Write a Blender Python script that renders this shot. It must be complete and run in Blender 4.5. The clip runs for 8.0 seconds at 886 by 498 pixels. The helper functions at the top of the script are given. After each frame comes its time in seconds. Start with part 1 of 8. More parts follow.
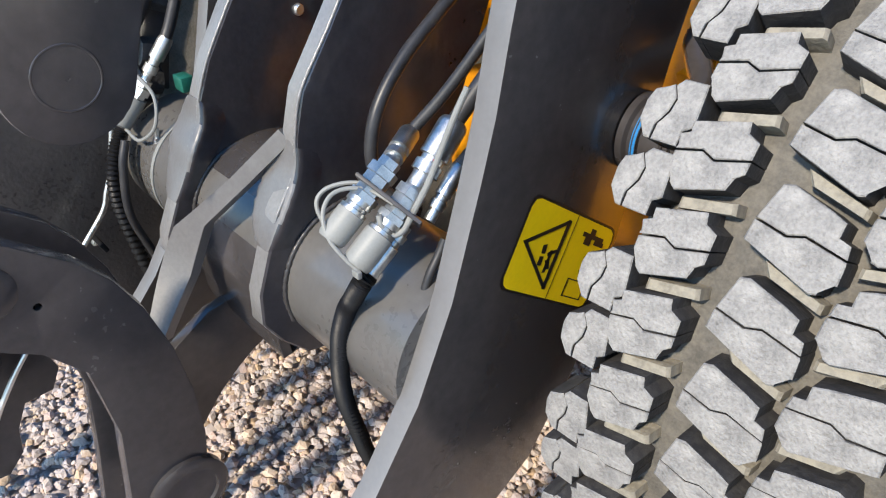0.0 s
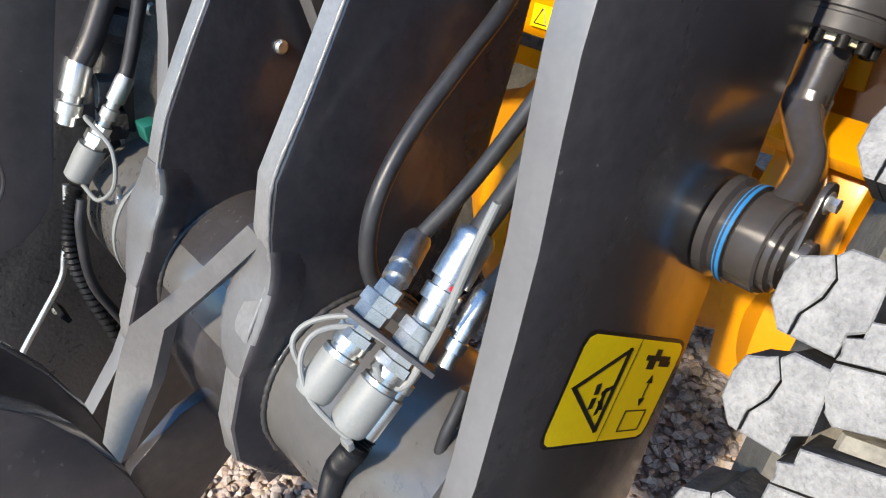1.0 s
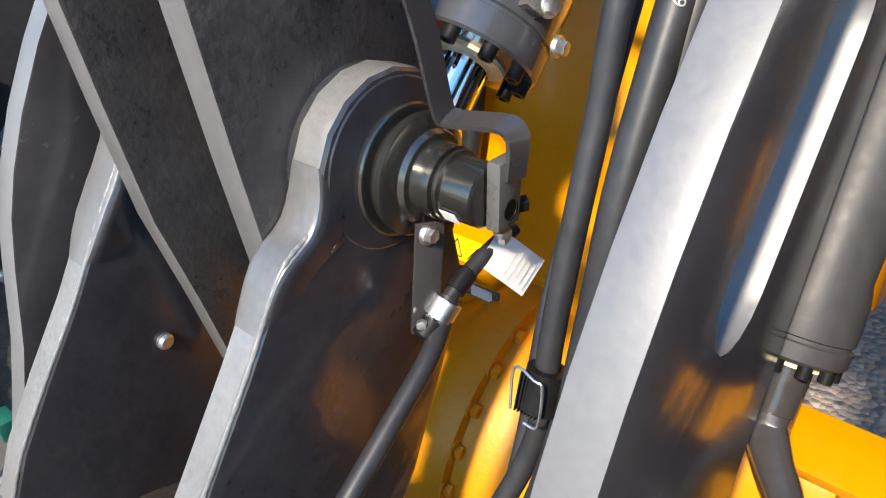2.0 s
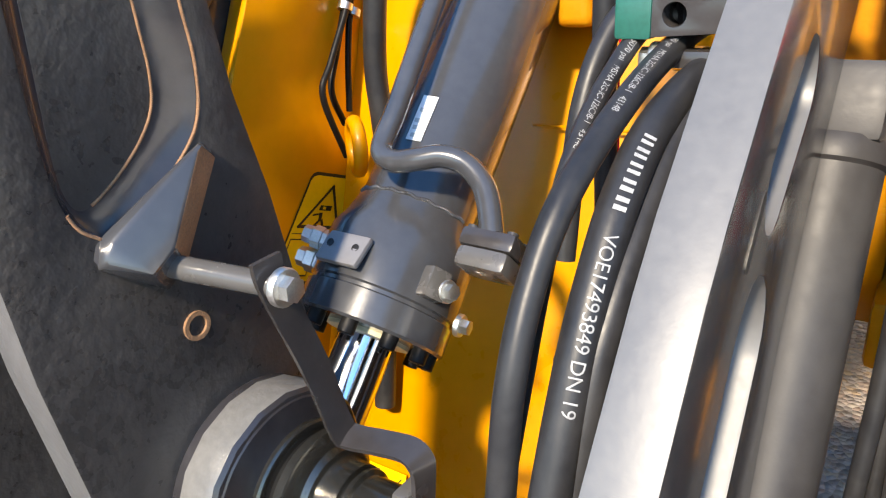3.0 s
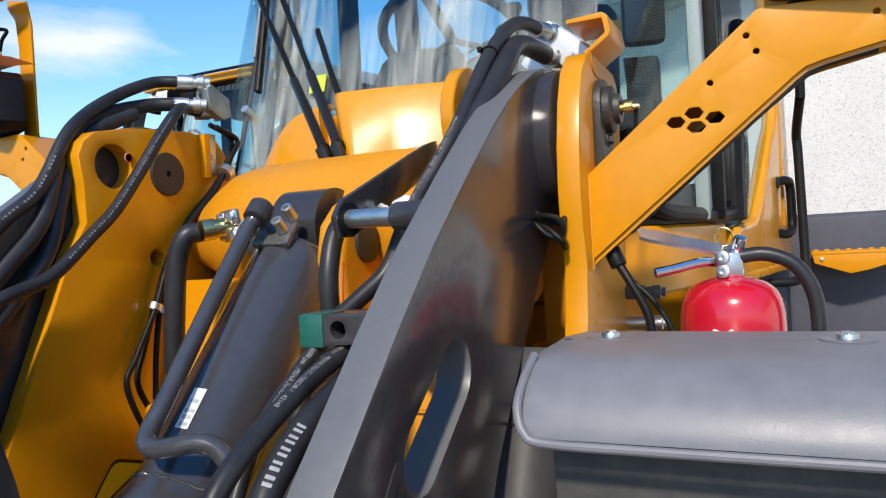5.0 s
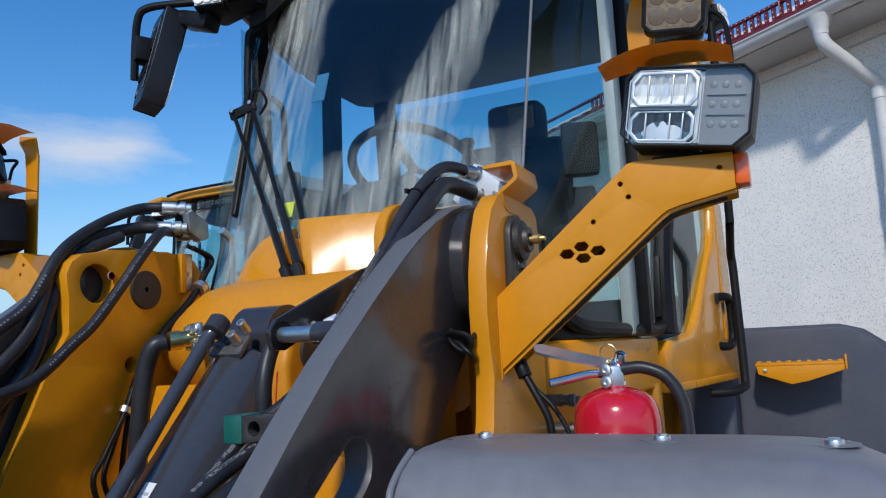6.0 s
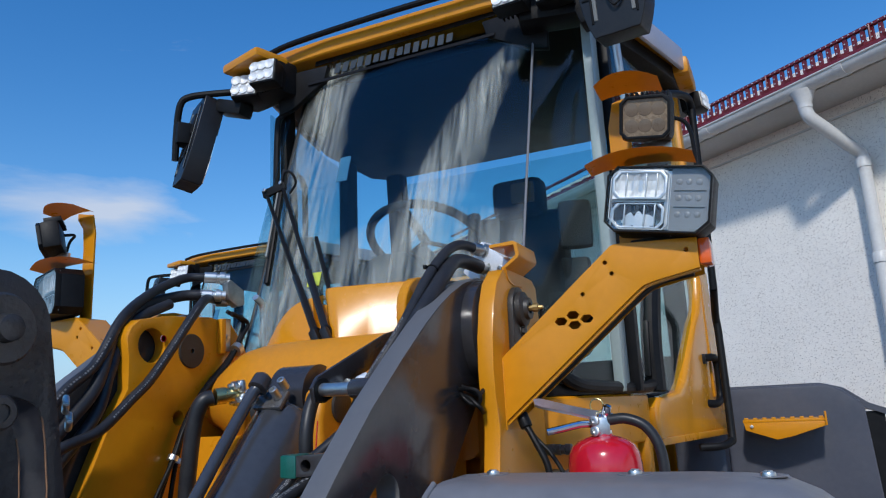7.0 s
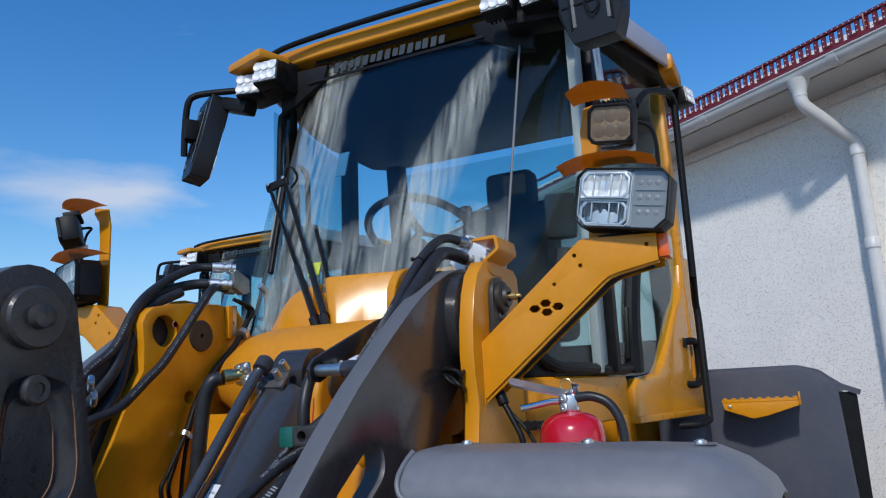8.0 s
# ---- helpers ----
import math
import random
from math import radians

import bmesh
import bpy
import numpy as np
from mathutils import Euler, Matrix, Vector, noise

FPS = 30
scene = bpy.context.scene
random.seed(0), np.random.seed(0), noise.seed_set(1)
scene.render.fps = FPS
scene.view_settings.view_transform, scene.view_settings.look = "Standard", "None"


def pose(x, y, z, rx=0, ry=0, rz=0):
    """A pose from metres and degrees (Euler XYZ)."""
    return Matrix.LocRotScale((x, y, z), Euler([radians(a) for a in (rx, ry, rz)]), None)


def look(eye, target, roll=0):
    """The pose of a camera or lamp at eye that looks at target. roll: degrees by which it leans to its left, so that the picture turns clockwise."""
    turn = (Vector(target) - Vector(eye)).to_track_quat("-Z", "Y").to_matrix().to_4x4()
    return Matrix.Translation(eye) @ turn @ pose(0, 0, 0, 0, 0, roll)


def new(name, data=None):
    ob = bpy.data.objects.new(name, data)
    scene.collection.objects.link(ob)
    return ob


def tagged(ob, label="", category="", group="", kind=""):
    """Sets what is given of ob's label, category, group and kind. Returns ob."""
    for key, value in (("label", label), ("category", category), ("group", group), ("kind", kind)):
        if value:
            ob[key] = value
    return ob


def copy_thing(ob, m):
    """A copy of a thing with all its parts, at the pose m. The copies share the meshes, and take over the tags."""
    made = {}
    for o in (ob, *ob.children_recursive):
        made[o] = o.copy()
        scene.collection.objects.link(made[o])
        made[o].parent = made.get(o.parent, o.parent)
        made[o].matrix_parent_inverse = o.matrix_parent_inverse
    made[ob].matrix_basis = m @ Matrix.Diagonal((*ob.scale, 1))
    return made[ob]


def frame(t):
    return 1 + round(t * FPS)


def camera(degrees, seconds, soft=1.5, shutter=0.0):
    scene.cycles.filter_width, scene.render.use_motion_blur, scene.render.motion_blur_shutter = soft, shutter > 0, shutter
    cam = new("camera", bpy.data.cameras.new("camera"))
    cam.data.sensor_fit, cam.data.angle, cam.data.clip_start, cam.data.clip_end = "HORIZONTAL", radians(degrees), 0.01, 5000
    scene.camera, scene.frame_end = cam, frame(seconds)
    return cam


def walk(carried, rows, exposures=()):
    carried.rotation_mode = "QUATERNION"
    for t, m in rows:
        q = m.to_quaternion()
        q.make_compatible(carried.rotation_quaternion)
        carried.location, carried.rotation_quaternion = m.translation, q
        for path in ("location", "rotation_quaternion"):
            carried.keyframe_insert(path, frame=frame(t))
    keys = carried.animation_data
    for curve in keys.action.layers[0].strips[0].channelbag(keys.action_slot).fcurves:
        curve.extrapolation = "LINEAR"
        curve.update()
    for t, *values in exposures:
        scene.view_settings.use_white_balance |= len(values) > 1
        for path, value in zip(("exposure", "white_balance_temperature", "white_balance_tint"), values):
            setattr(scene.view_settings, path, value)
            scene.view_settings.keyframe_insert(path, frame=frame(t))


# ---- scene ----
cam = camera(62.7, 8.0, soft=1.15)
PATH = [
    (0, (0.31, 0.192, 1.517), (-0.94, 1.301, 0.418), -0.8),
    (0.5, (0.151, 0.358, 1.508), (-1.101, 1.416, 0.361), -1.6),
    (1, (0.051, 0.425, 1.529), (-1.201, 1.464, 0.365), -2.2),
    (1.5, (-0.077, 0.521, 1.642), (-1.275, 1.642, 0.499), -2.6),
    (2, (-0.174, 0.612, 1.727), (-1.308, 1.918, 0.723), -1.1),
    (2.2, (-0.181, 0.649, 1.778), (-1.305, 2.001, 0.825), -1.3),
    (3.3, (-0.222, 0.729, 1.887), (-1.251, 2.33, 1.274), -3.1),
    (3.5, (-0.209, 0.733, 1.894), (-1.215, 2.373, 1.35), -3.3),
    (4, (-0.162, 0.727, 1.908), (-1.1, 2.454, 1.536), -3.2),
    (4.5, (-0.114, 0.7, 1.91), (-0.994, 2.484, 1.71), -3.4),
    (5, (0.005, 0.674, 1.92), (-0.83, 2.491, 1.896), -3.3),
    (5.2, (0.056, 0.662, 1.913), (-0.766, 2.485, 1.954), -3.2),
    (6.3, (0.215, 0.517, 1.929), (-0.61, 2.309, 2.259), -2.8),
    (6.5, (0.228, 0.476, 1.93), (-0.593, 2.263, 2.296), -2.8),
    (7, (0.266, 0.363, 1.913), (-0.549, 2.139, 2.338), -2.8),
    (7.5, (0.32, 0.288, 1.911), (-0.498, 2.06, 2.347), -2.9),
    (8, (0.37, 0.256, 1.902), (-0.47, 2.029, 2.285), -2.8),
]
walk(cam, [(t, look(eye, target, roll)) for t, eye, target, roll in PATH],
     [(0, 1.46, 7050, 10), (1.2, 1.66, 7150, 10), (2.2, 1.76, 7300, 10), (3.5, 1.68, 7600, 10), (4.5, 1.20, 7250, 10), (5.2, 0.54, 6500, 10), (6.3, 0.04, 5880, 10), (8, 0.0, 5850, 10)])

# ---- world, sun ----
SUN_TO = Vector((0.12, -0.755, 0.645)).normalized()
world = bpy.data.worlds.new("sky")
scene.world = world
world.use_nodes = True
wn, wl = world.node_tree.nodes, world.node_tree.links
wn.clear()
w_out = wn.new("ShaderNodeOutputWorld")
w_bg = wn.new("ShaderNodeBackground")
w_bg.inputs["Strength"].default_value = 0.125
w_sky = wn.new("ShaderNodeTexSky")
w_sky.sky_type, w_sky.sun_disc = "NISHITA", False
w_sky.sun_elevation = math.asin(SUN_TO.z)
w_sky.sun_rotation = math.atan2(SUN_TO.x, SUN_TO.y)
w_sky.air_density, w_sky.dust_density, w_sky.ozone_density = 1.3, 0.3, 3.0
w_co = wn.new("ShaderNodeTexCoord")
w_map = wn.new("ShaderNodeMapping")
w_map.inputs["Scale"].default_value = (1.0, 1.0, 4.2)
w_map.inputs["Location"].default_value = (0.35, 0.2, 0.0)
w_noise = wn.new("ShaderNodeTexNoise")
w_noise.inputs["Scale"].default_value = 1.7
w_noise.inputs["Detail"].default_value = 8.0
w_noise.inputs["Roughness"].default_value = 0.55
w_noise.inputs["Distortion"].default_value = 0.5
w_ramp = wn.new("ShaderNodeValToRGB")
w_ramp.color_ramp.elements[0].position = 0.52
w_ramp.color_ramp.elements[0].color = (0, 0, 0, 1)
w_ramp.color_ramp.elements[1].position = 0.72
w_ramp.color_ramp.elements[1].color = (0.85, 0.85, 0.85, 1)
w_mix = wn.new("ShaderNodeMix")
w_mix.data_type = "RGBA"
w_mix.inputs["B"].default_value = (5.0, 5.2, 5.6, 1)
wl.new(w_co.outputs["Generated"], w_map.inputs["Vector"])
wl.new(w_map.outputs["Vector"], w_noise.inputs["Vector"])
w_nrm = wn.new("ShaderNodeVectorMath")
w_nrm.operation = "NORMALIZE"
wl.new(w_co.outputs["Generated"], w_nrm.inputs[0])
w_off = wn.new("ShaderNodeVectorMath")
w_off.operation = "SUBTRACT"
w_off.inputs[1].default_value = (-0.742, 0.615, 0.262)
wl.new(w_nrm.outputs["Vector"], w_off.inputs[0])
w_flat = wn.new("ShaderNodeVectorMath")
w_flat.operation = "MULTIPLY"
w_flat.inputs[1].default_value = (1.0, 1.0, 3.0)
wl.new(w_off.outputs["Vector"], w_flat.inputs[0])
w_len = wn.new("ShaderNodeVectorMath")
w_len.operation = "LENGTH"
wl.new(w_flat.outputs["Vector"], w_len.inputs[0])
w_near = wn.new("ShaderNodeMapRange")
w_near.inputs["From Min"].default_value, w_near.inputs["From Max"].default_value = 0.03, 0.30
w_near.inputs["To Min"].default_value, w_near.inputs["To Max"].default_value = 0.10, -0.12
wl.new(w_len.outputs["Value"], w_near.inputs["Value"])
w_sum = wn.new("ShaderNodeMath")
w_sum.operation = "ADD"
wl.new(w_noise.outputs["Fac"], w_sum.inputs[0])
wl.new(w_near.outputs["Result"], w_sum.inputs[1])
wl.new(w_ramp.outputs["Color"], w_mix.inputs["Factor"])
w_hue = wn.new("ShaderNodeHueSaturation")
w_hue.inputs["Hue"].default_value = 0.506
w_hue.inputs["Saturation"].default_value = 1.36
w_hue.inputs["Value"].default_value = 1.06
wl.new(w_sum.outputs[0], w_ramp.inputs["Fac"])
wl.new(w_sky.outputs["Color"], w_hue.inputs["Color"])
wl.new(w_hue.outputs["Color"], w_mix.inputs["A"])
w_sep = wn.new("ShaderNodeSeparateXYZ")
wl.new(w_nrm.outputs["Vector"], w_sep.inputs["Vector"])
w_low = wn.new("ShaderNodeMapRange")
w_low.inputs["From Min"].default_value, w_low.inputs["From Max"].default_value = 0.0, 0.22
w_low.inputs["To Min"].default_value, w_low.inputs["To Max"].default_value = 0.85, 0.0
wl.new(w_sep.outputs["Z"], w_low.inputs["Value"])
w_haze = wn.new("ShaderNodeMix")
w_haze.data_type = "RGBA"
w_haze.inputs["B"].default_value = (2.3, 3.9, 6.2, 1)
wl.new(w_low.outputs["Result"], w_haze.inputs["Factor"])
wl.new(w_mix.outputs["Result"], w_haze.inputs["A"])
wl.new(w_haze.outputs["Result"], w_bg.inputs["Color"])
wl.new(w_bg.outputs["Background"], w_out.inputs["Surface"])

sun = new("sun", bpy.data.lights.new("sun", "SUN"))
sun.data.energy, sun.data.angle, sun.data.color = 2.65, radians(4.0), (1.0, 0.92, 0.80)   # softened by a thin veil of cloud
sun.matrix_basis = look(tuple(SUN_TO * 30), (0, 0, 0))


# ---- materials ----
def material(name, color, rough=0.5, metal=0.0, vary=0.12, scale=6.0, fine=0.0, fine_scale=250.0, dust=0.0,
             dust_color=(0.32, 0.29, 0.25), coat=0.0, spec=0.5, tint=None, wave=0.0):
    """A painted, rubber or metal surface: colour varied at two scales, fine relief and thin dust."""
    m = bpy.data.materials.new(name)
    m.use_nodes = True
    n, l = m.node_tree.nodes, m.node_tree.links
    b = n["Principled BSDF"]
    b.inputs["Metallic"].default_value = metal
    b.inputs["Coat Weight"].default_value = coat
    b.inputs["Coat Roughness"].default_value = 0.08
    b.inputs["Specular IOR Level"].default_value = spec
    co = n.new("ShaderNodeTexCoord")
    big = n.new("ShaderNodeTexNoise")
    big.inputs["Scale"].default_value, big.inputs["Detail"].default_value = scale, 6.0
    l.new(co.outputs["Object"], big.inputs["Vector"])
    small = n.new("ShaderNodeTexNoise")
    small.inputs["Scale"].default_value, small.inputs["Detail"].default_value = scale * 14.0, 4.0
    l.new(co.outputs["Object"], small.inputs["Vector"])
    add = n.new("ShaderNodeMath")
    add.operation = "MULTIPLY_ADD"
    l.new(small.outputs["Fac"], add.inputs[0])
    add.inputs[1].default_value = 0.5
    half = n.new("ShaderNodeMath")
    half.operation = "MULTIPLY"
    l.new(big.outputs["Fac"], half.inputs[0])
    half.inputs[1].default_value = 0.5
    l.new(half.outputs[0], add.inputs[2])
    ramp = n.new("ShaderNodeValToRGB")
    second = tint or color
    ramp.color_ramp.elements[0].position, ramp.color_ramp.elements[1].position = 0.36, 0.64
    ramp.color_ramp.elements[0].color = (*[max(0.0, c * (1 - vary)) for c in color], 1)
    ramp.color_ramp.elements[1].color = (*[min(1.0, c * (1 + vary)) for c in second], 1)
    l.new(add.outputs[0], ramp.inputs["Fac"])
    colour = ramp.outputs["Color"]
    if dust > 0:
        dn = n.new("ShaderNodeTexNoise")
        dn.inputs["Scale"].default_value, dn.inputs["Detail"].default_value = scale * 2.3, 9.0
        dn.inputs["Roughness"].default_value = 0.7
        l.new(co.outputs["Object"], dn.inputs["Vector"])
        dr = n.new("ShaderNodeMapRange")
        dr.inputs["From Min"].default_value, dr.inputs["From Max"].default_value = 0.42, 0.72
        dr.inputs["To Max"].default_value = dust
        l.new(dn.outputs["Fac"], dr.inputs["Value"])
        dm = n.new("ShaderNodeMix")
        dm.data_type = "RGBA"
        l.new(dr.outputs["Result"], dm.inputs["Factor"])
        l.new(colour, dm.inputs["A"])
        dm.inputs["B"].default_value = (*dust_color, 1)
        colour = dm.outputs["Result"]
    l.new(colour, b.inputs["Base Color"])
    rr = n.new("ShaderNodeMapRange")
    rr.inputs["From Min"].default_value, rr.inputs["From Max"].default_value = 0.3, 0.7
    rr.inputs["To Min"].default_value = max(0.02, rough * 0.8)
    rr.inputs["To Max"].default_value = min(1.0, rough * 1.25)
    l.new(add.outputs[0], rr.inputs["Value"])
    l.new(rr.outputs["Result"], b.inputs["Roughness"])
    if fine > 0:
        fn = n.new("ShaderNodeTexNoise")
        fn.inputs["Scale"].default_value, fn.inputs["Detail"].default_value = fine_scale, 2.0
        l.new(co.outputs["Object"], fn.inputs["Vector"])
        bump = n.new("ShaderNodeBump")
        bump.inputs["Strength"].default_value, bump.inputs["Distance"].default_value = fine, 0.002
        l.new(fn.outputs["Fac"], bump.inputs["Height"])
        l.new(bump.outputs["Normal"], b.inputs["Normal"])
        if wave > 0:
            wn = n.new("ShaderNodeTexNoise")
            wn.inputs["Scale"].default_value, wn.inputs["Detail"].default_value = 14.0, 3.0
            l.new(co.outputs["Object"], wn.inputs["Vector"])
            swell = n.new("ShaderNodeBump")
            swell.inputs["Strength"].default_value, swell.inputs["Distance"].default_value = wave, 0.02
            l.new(wn.outputs["Fac"], swell.inputs["Height"])
            l.new(swell.outputs["Normal"], bump.inputs["Normal"])
    return m


def glass_material(name, color=(0.86, 0.95, 0.93), rough=0.0, clear=0.93, gloss=0.5, streaks=False):
    """Thin tinted sheet glass: clear, with a mirror gloss that grows at grazing angles; streaks: stretched cloud
    reflections painted on it in a pale colour.
    """
    m = bpy.data.materials.new(name)
    m.use_nodes = True
    n, l = m.node_tree.nodes, m.node_tree.links
    n.remove(n["Principled BSDF"])
    tr_ = n.new("ShaderNodeBsdfTransparent")
    tr_.inputs["Color"].default_value = (*[c * clear for c in color], 1)
    gl = n.new("ShaderNodeBsdfGlossy")
    gl.inputs["Roughness"].default_value = rough
    lw = n.new("ShaderNodeLayerWeight")
    lw.inputs["Blend"].default_value = 0.5
    pw = n.new("ShaderNodeMath")
    pw.operation = "POWER"
    l.new(lw.outputs["Facing"], pw.inputs[0])
    pw.inputs[1].default_value = 4.0
    ma = n.new("ShaderNodeMath")
    ma.operation = "MULTIPLY_ADD"
    l.new(pw.outputs[0], ma.inputs[0])
    ma.inputs[1].default_value, ma.inputs[2].default_value = gloss, 0.035
    mix = n.new("ShaderNodeMixShader")
    l.new(ma.outputs[0], mix.inputs["Fac"])
    l.new(tr_.outputs[0], mix.inputs[1])
    l.new(gl.outputs[0], mix.inputs[2])
    last = mix.outputs[0]
    if streaks:
        def calc(op, a, b=0.0, c=0.0):
            k = n.new("ShaderNodeMath")
            k.operation = op
            for q, v in enumerate((a, b, c)):
                if isinstance(v, (int, float)):
                    k.inputs[q].default_value = v
                else:
                    l.new(v, k.inputs[q])
            return k.outputs[0]
        co = n.new("ShaderNodeTexCoord")
        sep = n.new("ShaderNodeSeparateXYZ")
        l.new(co.outputs["Object"], sep.inputs[0])
        x, z = sep.outputs["X"], sep.outputs["Z"]
        def noise(sx, sz, detail, rough_, dist):
            mp = n.new("ShaderNodeMapping")
            mp.inputs["Scale"].default_value = (sx, 0.2, sz)
            mp.inputs["Rotation"].default_value = (0, radians(-14), 0)
            l.new(co.outputs["Object"], mp.inputs["Vector"])
            t = n.new("ShaderNodeTexNoise")
            t.inputs["Scale"].default_value, t.inputs["Detail"].default_value = 1.0, detail
            t.inputs["Roughness"].default_value, t.inputs["Distortion"].default_value = rough_, dist
            l.new(mp.outputs["Vector"], t.inputs["Vector"])
            return t.outputs["Fac"]
        wob = calc("MULTIPLY_ADD", noise(3.0, 2.0, 4.0, 0.6, 0.4), 0.16, -0.08)
        fine_ = calc("MULTIPLY", calc("SUBTRACT", noise(38.0, 2.6, 6.0, 0.62, 0.9), 0.36), 3.0)
        fine_ = calc("MINIMUM", calc("MAXIMUM", fine_, 0.0), 1.0)
        # a wide streak down one side, and one that slants across from the upper corner
        left = calc("SUBTRACT", 1.0, calc("ABSOLUTE", calc("DIVIDE", calc("ADD", calc("ADD", x, 1.005), wob), 0.135)))
        slant = calc("ADD", calc("SUBTRACT", x, calc("MULTIPLY", calc("SUBTRACT", z, 3.02), 0.42)), 0.320)
        wide = calc("MULTIPLY_ADD", calc("SUBTRACT", 3.05, z), 0.14, 0.03)
        right = calc("SUBTRACT", 1.0, calc("ABSOLUTE", calc("DIVIDE", calc("ADD", slant, wob), wide)))
        low = calc("MULTIPLY", calc("SUBTRACT", calc("ADD", 2.42, wob), z), 4.0)
        both = calc("MAXIMUM", calc("MAXIMUM", left, right), calc("MINIMUM", low, 0.55))
        both = calc("MINIMUM", calc("MAXIMUM", both, 0.0), 1.0)
        sheen_mask = calc("MULTIPLY", calc("MULTIPLY", calc("POWER", both, 0.6), fine_), 0.52)
        # pale diffuse colour stands in for the clouds mirrored in the glass
        cloud_sheen = n.new("ShaderNodeBsdfDiffuse")
        cloud_sheen.inputs["Color"].default_value = (0.62, 0.61, 0.54, 1)
        m2 = n.new("ShaderNodeMixShader")
        l.new(sheen_mask, m2.inputs["Fac"])
        l.new(last, m2.inputs[1])
        l.new(cloud_sheen.outputs[0], m2.inputs[2])
        last = m2.outputs[0]
    l.new(last, n["Material Output"].inputs["Surface"])
    return m


YELLOW = material("yellow_paint", (0.63, 0.250, 0.004), 0.30, vary=0.05, scale=3.0, fine=0.04, fine_scale=320, coat=0.15, spec=0.3)
YELLOW_GLOSS = material("glossy_yellow_cowl_paint", (0.65, 0.265, 0.005), 0.24, vary=0.04, scale=3.0, fine=0.03, fine_scale=320, coat=0.4, spec=0.4)
YELLOW_MATT = material("yellow_cast_paint", (0.63, 0.245, 0.006), 0.42, vary=0.07, scale=5.0, fine=0.30, fine_scale=160, dust=0.02, spec=0.35)
GREY = material("dark_grey_paint", (0.036, 0.033, 0.034), 0.23, vary=0.12, scale=4.0, fine=0.06, fine_scale=260, dust=0.04, coat=0.15, wave=0.06)
GREY_CAST = material("dark_grey_cast_paint", (0.035, 0.033, 0.033), 0.30, vary=0.25, scale=6.0, fine=0.40, fine_scale=110, dust=0.04, wave=0.08)
GREY_LUG = material("glossy_grey_lug_paint", (0.026, 0.025, 0.029), 0.20, vary=0.15, scale=5.0, fine=0.05, fine_scale=200, dust=0.03, coat=0.2, wave=0.16)
# paler than the lugs' sides: sunlight on their rough edges, put into colour
LUG_EDGE = material("rough_welded_sunlit_paint", (0.145, 0.142, 0.138), 0.34, vary=0.16, scale=9.0, fine=0.45, fine_scale=110, dust=0.05, spec=0.8, dust_color=(0.40, 0.40, 0.39), wave=0.12)
GREY_SATIN = material("satin_grey_paint", (0.085, 0.082, 0.080), 0.27, vary=0.10, scale=5.0, fine=0.03, fine_scale=300, dust=0.015, coat=0.25)
CYLINDER = material("glossy_slate_paint", (0.048, 0.050, 0.056), 0.22, vary=0.10, scale=5.0, fine=0.03, fine_scale=300, dust=0.015, coat=0.5)
TUBE_GREY = material("glossy_mid_grey_paint", (0.085, 0.082, 0.078), 0.30, vary=0.12, scale=5.0, fine=0.06, fine_scale=200, dust=0.05, coat=0.2, wave=0.10)
ZINC = material("dull_zinc_plating", (0.44, 0.45, 0.44), 0.36, metal=1.0, vary=0.25, scale=45.0, fine=0.15)
GREY_MATT = material("matt_dark_grey_paint", (0.040, 0.039, 0.042), 0.48, vary=0.15, scale=5.0, fine=0.06, fine_scale=260, dust=0.03, spec=0.35)
PIN_GREY = material("phosphated_steel", (0.045, 0.042, 0.038), 0.45, metal=0.3, vary=0.2, scale=18.0, fine=0.3)
RUST = material("rusty_steel", (0.25, 0.13, 0.065), 0.7, vary=0.4, scale=40.0, fine=0.5, dust=0.25, dust_color=(0.30, 0.20, 0.12))
# sun on edges and stop bar, painted in as a lighter grey
GREY_EDGE = material("sunlit_grey_edge_paint", (0.105, 0.102, 0.100), 0.36, vary=0.14, scale=9.0, fine=0.16, fine_scale=180, dust=0.05, spec=0.7, dust_color=(0.36, 0.36, 0.36))
# lift arm edges: a lighter copy of the arm's grey carries their sunlight
ARM_EDGE = material("glossy_sunlit_edge_paint", (0.120, 0.118, 0.118), 0.42, vary=0.08, scale=9.0, fine=0.06, fine_scale=180, dust=0.03, spec=0.75, wave=0.03)
GREY_PLASTIC = material("grey_plastic", (0.160, 0.160, 0.172), 0.42, vary=0.10, scale=3.0, fine=0.07, fine_scale=500, dust=0.10)
BLACK = material("black_plastic", (0.007, 0.007, 0.0075), 0.45, vary=0.2, scale=12.0, fine=0.15, fine_scale=400, dust=0.015, spec=0.18)
HOSE = material("black_hose_rubber", (0.018, 0.018, 0.020), 0.42, vary=0.20, scale=9.0, fine=0.04, fine_scale=500, dust=0.05, spec=0.4)
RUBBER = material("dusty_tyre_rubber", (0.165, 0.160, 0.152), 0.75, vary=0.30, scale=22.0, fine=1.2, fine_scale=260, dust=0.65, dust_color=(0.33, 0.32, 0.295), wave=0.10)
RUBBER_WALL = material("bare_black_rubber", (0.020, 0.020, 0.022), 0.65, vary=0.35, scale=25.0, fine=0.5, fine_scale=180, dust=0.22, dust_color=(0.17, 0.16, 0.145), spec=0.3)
RUBBER_BAR = material("dust_caked_rubber", (0.17, 0.155, 0.125), 0.85, vary=0.3, scale=16.0, fine=0.7, fine_scale=150, dust=0.5, dust_color=(0.34, 0.31, 0.24))
